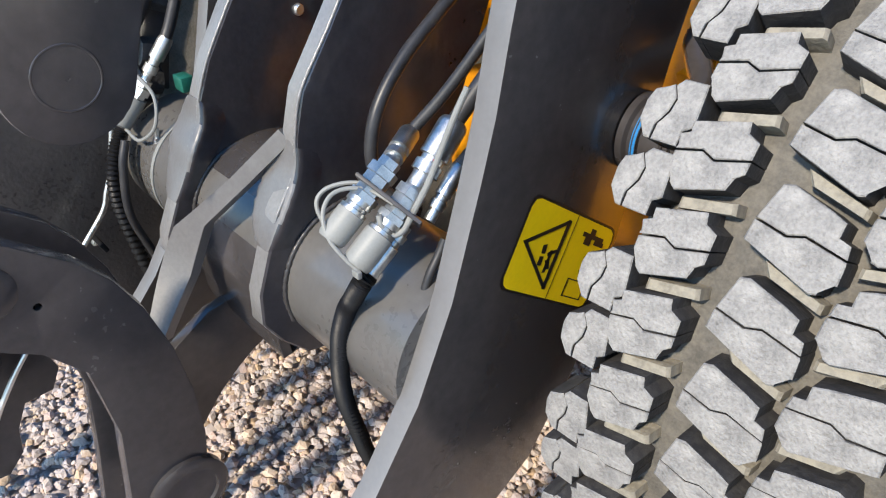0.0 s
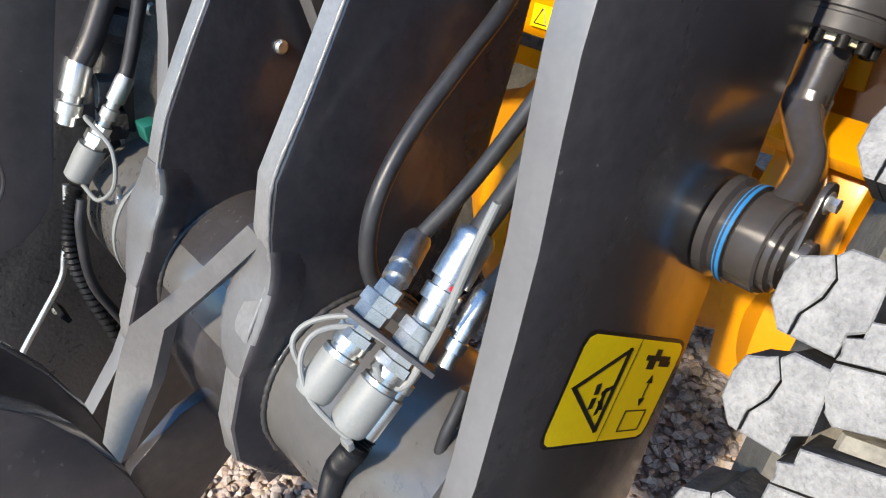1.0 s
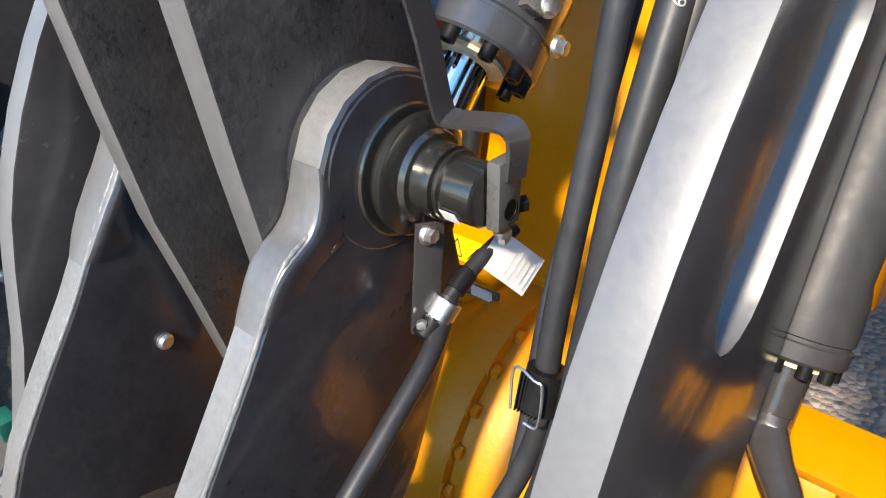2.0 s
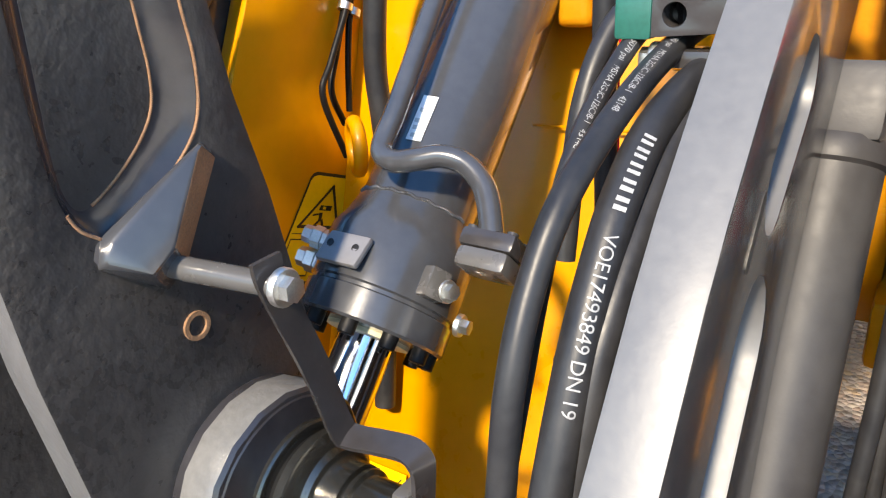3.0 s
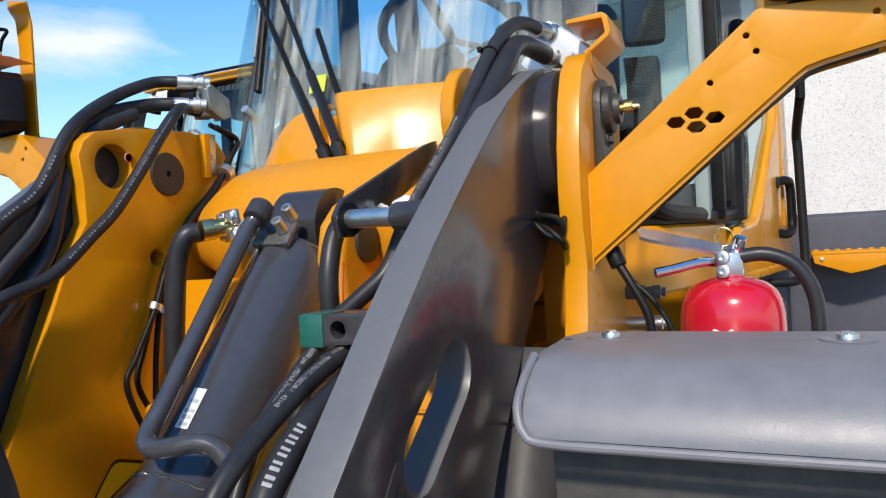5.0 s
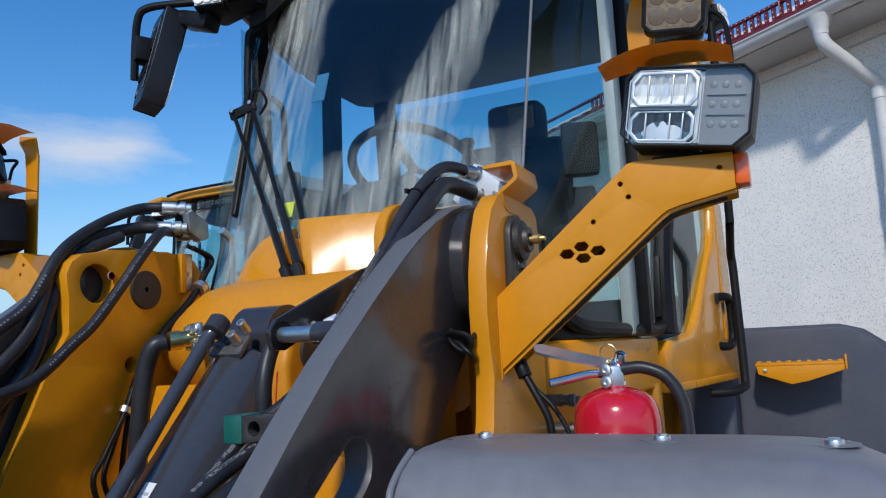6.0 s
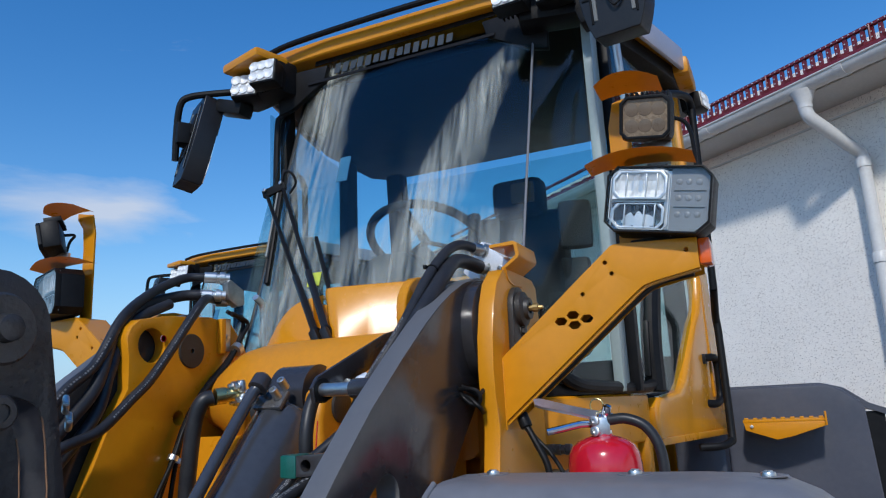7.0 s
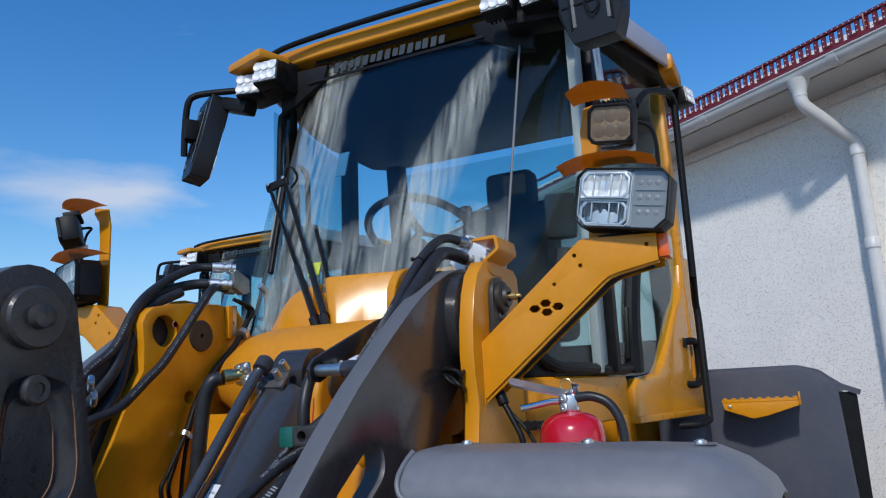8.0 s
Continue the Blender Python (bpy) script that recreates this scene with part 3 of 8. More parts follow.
for x in (-0.321, mir(-0.321)):
    part("arm_pivot_boss", lathe((x - 0.050, 1.77, 2.06), (1, 0, 0), [(0, 0.095), (0.006, 0.108), (0.094, 0.108), (0.10, 0.095)]), GREY, loader)
# narrow identity plate let into the arm
part("arm_plate", plate(slot((1.186, 1.690), (1.218, 1.726), 0.006, 4), -0.300, -0.2992, bevel=0.0), PIN_GREY, loader, "narrow dark identity plate")

# cross tube between the arms
part("cross_tube", lathe((-1.10, 0.815, 0.735), (1, 0, 0), [(-0.26, 0.145), (0.76, 0.145)], 56), TUBE_GREY, loader, "glossy dark grey cross tube")

# two lugs on the cross tube
TAIL = [(1.20, 1.25), (1.165, 1.15), (1.10, 1.0), (1.03, 0.90), (0.97, 0.72), (0.90, 0.62), (0.80, 0.57), (0.70, 0.59), (0.65, 0.645)]
LUG2 = [(0.618, 0.70), (0.622, 0.763), (0.660, 0.86), (0.678, 0.90), (0.722, 0.97), (0.732, 1.03), (0.752, 1.098), (0.812, 1.183), (0.884, 1.290), (0.937, 1.376), (0.975, 1.402), (0.99, 1.43)] + \
    arc((1.09, 1.435), 0.098, 165, -35, 10) + TAIL
LUG1 = [(0.60, 0.69), (0.608, 0.73), (0.672, 0.858), (0.690, 0.90), (0.718, 0.945), (0.730, 0.99), (0.762, 1.06), (0.816, 1.143), (0.873, 1.225), (0.928, 1.316), (0.975, 1.388)] + \
    arc((1.09, 1.435), 0.098, 165, -35, 10) + TAIL
lug_a = part("lug_plate", plate(LUG2, -0.695, -0.650, bevel=0.009, seg=3), GREY_LUG, loader, "thick grey lug with a rough flame-cut edge")
lug_b = part("lug_plate", plate(LUG1, -1.050, -1.000, bevel=0.009, seg=3), GREY_LUG, loader, "thick grey lug with a rough flame-cut edge")

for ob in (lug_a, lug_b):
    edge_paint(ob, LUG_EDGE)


def swell(front, depth, x0, x1, parent):
    """A thickened, rounded stretch along a lug's front edge, tapering into it at both ends and to the back."""
    line = spline([(0, y, z) for y, z in front], 6)
    thin0, thin1 = (-0.693, -0.652) if x0 > -0.8 else (-1.048, -1.002)
    b = bmesh.new()
    rings = []
    for k, c in enumerate(line):
        f = math.sin(math.pi * k / (len(line) - 1)) ** 0.7
        f *= 1 + 0.05 * math.sin(k * 2.3)
        l, r = thin0 + (x0 - thin0) * f, thin1 + (x1 - thin1) * f
        ring = []
        for q in range(9):
            a = math.pi * q / 8
            ca, sa = math.cos(a), math.sin(a)
            ring.append(b.verts.new(((l + r) / 2 - (r - l) / 2 * math.copysign(abs(ca) ** 0.4, ca), c.y + 0.012 - 0.0145 * abs(sa) ** 0.5, c.z - 0.005 + 0.006 * abs(sa) ** 0.5)))
        ring += [b.verts.new((thin1, c.y + depth, c.z - depth * 0.45)), b.verts.new((thin0, c.y + depth, c.z - depth * 0.45))]
        rings.append(ring)
    m_ = len(rings[0])
    for a, c in zip(rings, rings[1:]):
        for i in range(m_):
            b.faces.new((a[i], a[(i + 1) % m_], c[(i + 1) % m_], c[i]))
    b.faces.new(rings[0])
    b.faces.new(rings[-1])
    bmesh.ops.recalc_face_normals(b, faces=b.faces)
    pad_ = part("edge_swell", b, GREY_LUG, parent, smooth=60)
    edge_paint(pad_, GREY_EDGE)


swell([(0.905, 1.325), (0.937, 1.376), (0.975, 1.402), (0.990, 1.43), (0.996, 1.462)], 0.055, -0.702, -0.646, lug_a)
swell([(0.652, 0.840), (0.668, 0.875), (0.694, 0.920), (0.720, 0.968), (0.732, 1.015)], 0.060, -0.740, -0.640, lug_a)
swell([(0.90, 1.268), (0.928, 1.316), (0.975, 1.388), (0.995, 1.44)], 0.055, -1.064, -0.992, lug_b)
swell([(0.640, 0.795), (0.672, 0.858), (0.690, 0.90), (0.718, 0.945), (0.730, 0.99)], 0.060, -1.095, -0.985, lug_b)


def weld(points, r, parent, name="weld_bead", mat=None):
    """A lumpy weld bead along a line."""
    line = spline(points, 14)
    b = bmesh.new()
    rings = []
    rnd = random.Random(len(points) * 7 + int(abs(points[0][1]) * 1000))
    for i, (c, (t, n, m)) in enumerate(zip(line, sweep_frames(line))):
        rr = r * (1 + 0.16 * math.sin(i * 1.9) + 0.12 * (rnd.random() - 0.5))
        rings.append([b.verts.new(c + (n * math.cos(k * math.pi / 4) + m * math.sin(k * math.pi / 4)) * rr) for k in range(8)])
    for a, c in zip(rings, rings[1:]):
        for i in range(8):
            b.faces.new((a[i], a[(i + 1) % 8], c[(i + 1) % 8], c[i]))
    b.faces.new(rings[0])
    b.faces.new(rings[-1])
    return part(name, b, mat or GREY_CAST, parent, smooth=60)


for x in (-0.648, -0.998):
    weld([(x, *p) for p in arc((0.815, 0.735), 0.148, 200, -20, 9)], 0.0045, lug_a if x > -0.8 else lug_b)
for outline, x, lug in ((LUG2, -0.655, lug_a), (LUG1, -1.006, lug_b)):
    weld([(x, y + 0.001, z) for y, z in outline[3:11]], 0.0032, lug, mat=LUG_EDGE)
for p in ((-1.0, 0.97, 1.118), (-1.04, 0.80, 0.98)):
    part("plug", lathe(p, (1, 0, 0), [(0, 0.012), (0.006, 0.012), (0.010, 0.008), (0.010, 0)], 16), STEEL, lug_b)
part("lifting_eye", rod((-0.700, 0.868, 1.055), (-0.745, 0.868, 1.055), 0.028, seg=24, bevel=0.004), GREY_CAST, lug_a)
part("gusset", plate([(0.835, 1.03), (0.865, 1.085), (0.89, 1.09), (0.905, 1.05)], -0.72, -0.70, bevel=0.004), GREY_CAST, lug_a)

# diagonal stop bar between the lugs, swelling towards its lower end
BAR = [(-0.690, 0.742, 1.016, 0.0150), (-0.780, 0.682, 0.912, 0.0150), (-0.862, 0.634, 0.826, 0.0180), (-0.892, 0.612, 0.775, 0.034), (-0.902, 0.592, 0.728, 0.037), (-0.898, 0.555, 0.672, 0.031), (-0.886, 0.510, 0.605, 0.022)]
bm = bmesh.new()
rings = []
along = Vector((-0.50, -0.42, -0.76)).normalized()
side = along.cross(Vector((-0.62, 0.30, -0.70))).normalized()
nrm = side.cross(along).normalized()
for x, y, z, w in BAR:
    c = Vector((x, y, z))
    rings.append([bm.verts.new(c + side * a * w + nrm * b * 0.014) for a, b in ((-1, -1), (1, -1), (1, 1), (-1, 1))])
for a, c in zip(rings, rings[1:]):
    for i in range(4):
        bm.faces.new((a[i], a[(i + 1) % 4], c[(i + 1) % 4], c[i]))
bm.faces.new(rings[0])
bm.faces.new(rings[-1])
round_edges(bm, 0.004)
# the lighter edge grey paints the bar as sunlit
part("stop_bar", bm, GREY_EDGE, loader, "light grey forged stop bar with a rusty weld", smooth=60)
part("rust_weld", box((-0.866, 0.628, 0.824), (0.030, 0.016, 0.020), 0.007, Matrix.Rotation(radians(30), 3, "Z")), RUST, loader, "rusty weld on the stop bar")

# added dark curved plate between the lugs, standing in for shade on the tube
FILLER = smooth_loop([(1.00, 0.80), (0.90, 0.868), (0.82, 0.885), (0.75, 0.868), (0.70, 0.82), (0.668, 0.76), (0.655, 0.70), (0.662, 0.62), (0.70, 0.57)], 3)[:25]
part("dark_filler_plate", plate(FILLER + [(y + 0.02, z + 0.006) for y, z in reversed(FILLER)], -1.0, -0.695, bevel=0.002), GREY, loader, "added dark grey curved plate that darkens the gap between the lugs", smooth=60)

# bell crank: two cast plates with a boss at the top
CRANK = [(1.035, 1.06), (1.00, 1.20), (0.966, 1.325), (0.942, 1.47), (0.920, 1.62), (0.905, 1.80), (0.915, 2.00)] + arc((1.0, 2.045), 0.085, 190, 0, 12) + \
    [(1.093, 2.00), (1.127, 1.79), (1.152, 1.70), (1.196, 1.487)] + arc((1.13, 1.33), 0.10, 30, -110, 8)
POCKET = smooth_loop([(1.057, 1.948), (1.075, 1.934), (1.084, 1.900), (1.090, 1.855), (1.094, 1.820), (1.091, 1.785), (1.078, 1.759), (1.042, 1.727), (1.004, 1.701), (0.987, 1.707), (0.971, 1.723), (0.963, 1.757), (0.960, 1.820), (0.962, 1.900), (0.975, 1.945), (1.015, 1.957)], 4)
HOLLOW = smooth_loop([(1.035, 1.925), (1.048, 1.905), (1.056, 1.875), (1.059, 1.845), (1.061, 1.815), (1.057, 1.788), (1.042, 1.765), (1.019, 1.744), (0.998, 1.730), (0.986, 1.726), (0.978, 1.735), (0.974, 1.760), (0.975, 1.820), (0.978, 1.895), (0.988, 1.920), (1.012, 1.930)], 4)
crank_r = part("bell_crank", plate(CRANK, -0.740, -0.700, [POCKET], bevel=0.0025), GREY_CAST, loader, "dark grey cast bell crank")
crank_l = part("bell_crank", plate(CRANK, -0.975, -0.935, bevel=0.004), GREY_CAST, loader, "dark grey cast bell crank")
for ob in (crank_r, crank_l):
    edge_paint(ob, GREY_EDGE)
part("crank_boss", lathe((-0.99, 1.0, 2.045), (1, 0, 0), [(0, 0.05), (0.285, 0.050), (0.305, 0.050), (0.31, 0.046), (0.31, 0.020), (0.326, 0.018), (0.328, 0.012), (0.328, 0)]), GREY_CAST, loader)
part("crank_plug", lathe((-0.716, 1.015, 1.934), (1, 0, 0), [(0, 0.024), (0.019, 0.024), (0.023, 0.02), (0.023, 0.012), (0.019, 0.012), (0.019, 0)], 24), GREY_CAST, crank_r)
part("crank_web", rod((-0.94, 1.06, 1.78), (-0.735, 1.06, 1.78), 0.06, seg=28), GREY_CAST, loader)
part("crank_web", box((-0.84, 1.10, 1.27), (0.20, 0.03, 0.18), 0.01), GREY, loader)
# the pocket in the crank's face: a hollow fillet round a rough floor, with rusty rims, and a stop block below it
bm = bmesh.new()
rings = []
for f, depth in ((-0.02, -0.7022), (0.22, -0.7065), (0.50, -0.7105), (0.78, -0.7128), (1.0, -0.7135)):
    rings.append([bm.verts.new((depth, p[0] + (q[0] - p[0]) * f, p[1] + (q[1] - p[1]) * f)) for p, q in zip(POCKET, HOLLOW)])
for p, q in zip(rings, rings[1:]):
    for i in range(len(p)):
        bm.faces.new((p[i], p[(i + 1) % len(p)], q[(i + 1) % len(p)], q[i]))
bmesh.ops.recalc_face_normals(bm, faces=bm.faces)
part("pocket_fillet", bm, GREY_LUG, crank_r, smooth=60)
part("pocket_floor", plate(HOLLOW, -0.720, -0.7135, bevel=0.0), GREY_CAST, crank_r)
weld([(-0.7008, *p) for p in POCKET[5:42]], 0.0014, crank_r, "rust_line", RUST)
weld([(-0.7130, *p) for p in HOLLOW[5:34]], 0.0012, crank_r, "rust_line", RUST)
bm = bmesh.new()
for x, pts in ((-0.702, ((1.088, 1.757), (1.103, 1.742), (1.057, 1.661), (1.036, 1.645), (0.980, 1.684), (0.986, 1.706))), (-0.690, ((1.080, 1.760), (0.984, 1.690), (0.992, 1.704))), (-0.672, ((1.028, 1.690), (1.006, 1.677)))):
    for p in pts:
        bm.verts.new((x, *p))
bmesh.ops.convex_hull(bm, input=list(bm.verts))
bmesh.ops.dissolve_limit(bm, angle_limit=radians(12), verts=bm.verts, edges=bm.edges)
bmesh.ops.recalc_face_normals(bm, faces=bm.faces)
round_edges(bm, 0.003)
stop = part("stop_block", bm, CYLINDER, crank_r)
stop.data.materials.append(RUST)
for p in stop.data.polygons:
    if p.normal.y > 0.35 and p.normal.z < 0.1:
        p.material_index = 1
part("threaded_hole", lathe((-0.7005, 1.053, 1.608), (1, 0, 0), [(0, 0.013), (0.003, 0.013), (0.003, 0.009), (-0.012, 0.008), (-0.012, 0)], 20), RUST, crank_r, "rusty threaded hole")

# strap that holds the pin
SB = Vector((-0.600, 1.060, 1.662))
part("spacer", rod((-0.700, 1.030, 1.672), SB, 0.010, seg=20), GREY_SATIN, loader, "grey spacer tube")
strap = [(-0.606, 1.055, 1.685), (-0.606, 1.060, 1.66), (-0.612, 1.098, 1.57), (-0.618, 1.125, 1.494), (-0.612, 1.131, 1.481), (-0.58, 1.134, 1.484), (-0.548, 1.134, 1.488), (-0.534, 1.132, 1.482), (-0.530, 1.130, 1.47), (-0.530, 1.127, 1.44)]
line = spline(strap, 5)
bm = bmesh.new()
rings = []
for c, (t, n, m) in zip(line, sweep_frames(line)):
    wdt = Vector((0.12, 0.93, 0.30))
    wdt = (wdt - t * wdt.dot(t)).normalized()
    thk = t.cross(wdt)
    rings.append([bm.verts.new(c + wdt * a * 0.013 + thk * b * 0.0025) for a, b in ((-1, -1), (1, -1), (1, 1), (-1, 1))])
for a, c in zip(rings, rings[1:]):
    for i in range(4):
        bm.faces.new((a[i], a[(i + 1) % 4], c[(i + 1) % 4], c[i]))
bm.faces.new(rings[0])
bm.faces.new(rings[-1])
part("pin_strap", bm, GREY, loader, "bent grey steel strap")
bolt(SB + Vector((0.006, 0, 0)), (1, 0, 0), 0.010, 0.011, parent=loader)

# pin with its boss, seals and end plate
PY, PZ = 1.115, 1.42
part("lug_boss", lathe((-0.70, 1.09, 1.435), (1, 0, 0), [(0, 0.075), (0, 0.096), (0.046, 0.095), (0.051, 0.088), (0.051, 0.0)], 48), GREY_LUG, lug_a)
part("thrust_ring", lathe((-0.655, PY - 0.012, PZ + 0.006), (1, 0, 0), [(0, 0.060), (0, 0.0685), (0.002, 0.070), (0.010, 0.070), (0.012, 0.068), (0.012, 0.050)], 48), PIN, loader, "worn steel thrust ring")
part("pin_seal", lathe((-0.645, PY - 0.010, PZ + 0.005), (1, 0, 0), [(0, 0.058), (0.010, 0.058)], 48), BLACK, loader)
part("thrust_ring", lathe((-0.638, PY - 0.008, PZ + 0.004), (1, 0, 0), [(0, 0.058), (0, 0.0625), (0.0015, 0.064), (0.010, 0.064), (0.012, 0.061), (0.013, 0.036)], 48), PIN, loader, "worn steel thrust ring")
part("pin", lathe((-0.66, PY, PZ), (1, 0, 0), [(0, 0.05), (0.035, 0.05), (0.040, 0.046), (0.041, 0.040), (0.063, 0.0385), (0.064, 0.033), (0.067, 0.0335), (0.068, 0.037), (0.072, 0.037), (0.074, 0.0325), (0.108, 0.0325), (0.110, 0.030), (0.110, 0)], 40), PIN, loader, "oiled dark steel pin")
part("pin_label", box((-0.578, PY - 0.0275, PZ - 0.0195), (0.020, 0.001, 0.016), 0.0, Matrix.Rotation(radians(34), 3, "X")), WHITE, loader, "small white label on the pin")
part("end_plate", box((-0.541, PY + 0.010, PZ + 0.004), (0.016, 0.036, 0.072), 0.003), GREY_SATIN, loader)
part("plate_hole", lathe((-0.5322, PY + 0.010, PZ - 0.012), (1, 0, 0), [(0, 0.011), (0.0008, 0.011), (0.0008, 0.009), (-0.004, 0.008), (-0.004, 0)], 20), BLACK, loader)
bolt((-0.545, PY + 0.032, PZ - 0.020), (0.5, 0.85, 0), 0.009, 0.014, parent=loader, mat=BLACK)
bolt((-0.540, PY + 0.008, PZ - 0.040), (0, 0, -1), 0.006, 0.010, parent=loader)

# hose clamp hung from the pin
part("hanger", box((-0.612, 1.090, 1.315), (0.005, 0.032, 0.130), 0.0015, Matrix.Rotation(radians(-6), 3, "X") @ Matrix.Rotation(radians(-25), 3, "Z")), GREY, loader)
part("seal_tab", box((-0.624, 1.118, 1.372), (0.016, 0.05, 0.045), 0.006), BLACK, loader)
bolt((-0.609, 1.092, 1.368), (1, 0, 0), 0.0075, 0.008, parent=loader)
bolt((-0.609, 1.088, 1.262), (1, 0, 0), 0.0075, 0.008, parent=loader)

# tilt cylinder
T0, T1 = Vector((-0.715, 1.285, 1.490)), Vector((-0.703, 1.655, 1.905))
TK = 1.13                                   # stoutness of the barrel
TD = (T1 - T0).normalized()
TS = (Vector((1, 0, 0)) - TD * TD.x).normalized()
TN = TS.cross(TD).normalized()
if TN.y > 0:
    TN = -TN


def on_tilt(along, turn, r):
    """A point along the tilt cylinder at a turn from its front, seen from its side, positive towards the left arm."""
    return T0 + TD * along + (TN * math.cos(radians(turn)) + TS * math.sin(radians(turn))) * r * TK


def tilt_out(turn):
    return TN * math.cos(radians(turn)) + TS * math.sin(radians(turn))


L = (T1 - T0).length
tilt = part("tilt_cylinder", lathe(T0, TD, [(0.0, 0.05), (0.0, 0.076), (0.003, 0.079), (0.034, 0.079), (0.036, 0.076), (0.040, 0.076), (0.042, 0.079), (0.105, 0.078), (0.125, 0.070), (0.150, 0.064), (0.155, 0.062),
            (L - 0.03, 0.062), (L - 0.012, 0.058), (L, 0.05)], 56, k=TK), CYLINDER, loader, "dark grey hydraulic tilt cylinder")
part("piston_rod", rod(T0 - TD * 0.155, T0 + TD * 0.02, 0.034, seg=36), CHROME, loader, "polished chrome piston rod")
part("rod_seal", lathe(T0 - TD * 0.005, TD, [(0, 0.036), (0, 0.050), (0.007, 0.050)], 36), CREAM, loader, "cream wiper seal")
for k in range(10):
    p = on_tilt(-0.002, 18 + k * 36, 0.066)
    bolt(p, -TD, 0.0095, 0.011, False, tilt, BLACK, "socket_bolt", True)
pad = Matrix((TS, TD, TN)).transposed()
part("pad", box(on_tilt(0.067, -2, 0.083), (0.058, 0.038, 0.009), 0.0035, Matrix.Rotation(radians(-2), 3, TD) @ Matrix.Rotation(radians(-14), 3, TS) @ pad), GREY_PLASTIC, tilt)
for s in (-0.016, 0.016):
    c = on_tilt(0.070, -2, 0.0872) + TS * s * 1.1
    part("pad_hole", lathe(c, tilt_out(-2), [(0, 0.0045), (0.0006, 0.0045), (0.0006, 0.0035), (-0.003, 0.003), (-0.003, 0)], 14), INK, tilt)
part("cap_flange", box(on_tilt(L - 0.012, 0, 0.062), (0.070, 0.046, 0.012), 0.004, pad), GREY_SATIN, tilt)
part("mount_eye", lathe(T1 + Vector((-0.045, 0.05, 0.045)), (1, 0, 0), [(0, 0.06), (0, 0.068), (0.09, 0.068), (0.09, 0.06)], 36), GREY, tilt)
# label
lab = on_tilt(0.245, 6, 0.0625)
part("maker_label", box(lab, (0.020, 0.058, 0.0012), 0.0, Matrix.Rotation(radians(6), 3, TD) @ pad), PAPER, tilt, "silver and white maker's label")
for k, (o, w) in enumerate(((0.010, 0.013), (-0.004, 0.016), (-0.013, 0.014), (-0.023, 0.012))):
    part("print_bar", box(lab + TD * o + tilt_out(6) * 0.001, (w, 0.005, 0.0008), 0.0, Matrix.Rotation(radians(6), 3, TD) @ pad), FADED, tilt)
# port block with two bolts at the side of the head
part("port_block", box(on_tilt(0.066, 64, 0.084), (0.026, 0.034, 0.022), 0.003, Matrix.Rotation(radians(64), 3, TD) @ pad), GREY_SATIN, tilt)
for tn, al in ((72, 0.064), (96, 0.040)):
    bolt(on_tilt(al, tn, 0.093), tilt_out(tn), 0.0085, 0.011, True, tilt)
for tn, al, r in ((-62, 0.085, 0.014), (-70, 0.060, 0.016)):
    p = on_tilt(al, tn, 0.074)
    part("banjo_fitting", lathe(p, tilt_out(tn), [(0, r * 0.9), (0.010, r * 0.9), (0.011, r), (0.022, r), (0.024, r * 0.8), (0.034, r * 0.75), (0.034, 0)], 6), STEEL, tilt)

# oil pipe that runs down the cylinder, bends and goes to the flange
PIPE = [on_tilt(L - 0.005, -6, 0.098), on_tilt(L - 0.03, -10, 0.097), on_tilt(L - 0.10, -11, 0.094), on_tilt(0.36, -7, 0.094), on_tilt(0.235, -1, 0.095), on_tilt(0.195, 0, 0.096), on_tilt(0.176, 4, 0.098), on_tilt(0.169, 14, 0.101), on_tilt(0.176, 26, 0.107),
        on_tilt(0.186, 37, 0.115), on_tilt(0.185, 47, 0.124), on_tilt(0.170, 55, 0.136), on_tilt(0.148, 59, 0.146), on_tilt(0.118, 62, 0.156)]
part("oil_pipe", tube(PIPE, 0.0125, 10, 16), CYLINDER, loader, "bent dark grey steel oil pipe")
weld([on_tilt(0.151 + 0.001 * (a % 3), a * 6 - 42, 0.0634) for a in range(22)], 0.0022, tilt, mat=CYLINDER)
FL = on_tilt(0.108, 63, 0.162)
part("pipe_flange", box(FL, (0.060, 0.020, 0.044), 0.006, pad), GREY, loader)
part("pipe_flange", box(FL - TD * 0.020, (0.056, 0.022, 0.042), 0.007, pad), GREY_SATIN, loader, "grey flange half")
for a in (-0.022, 0.022):
    for b in (-0.014, 0.014):
        part("socket_bolt", lathe(FL + TD * 0.009 + TS * a + TN * b, TD, [(0, 0.006), (0.003, 0.006), (0.003, 0.0035), (0, 0.003), (0, 0)], 12), GREY, loader)
part("pipe_head", lathe(PIPE[0] - TD * 0.012, TD, [(0, 0.014), (0.003, 0.020), (0.030, 0.020), (0.036, 0.014), (0.036, 0)], 20), GREY, loader)
for a, b in ((-0.034, 0.016), (0.026, 0.020), (-0.040, -0.008), (0.020, -0.006)):
    p = on_tilt(L - 0.004, 0, 0.072) + TS * a + TD * b
    bolt(p, TN, 0.0085, 0.016, False, loader, STEEL, "socket_bolt", True)

# lift cylinder beside the tyre
B0, B1 = Vector((-0.303, 1.360, 1.205)), Vector((-0.298, 1.580, 1.690))
BD = (B1 - B0).normalized()
BL = (B1 - B0).length
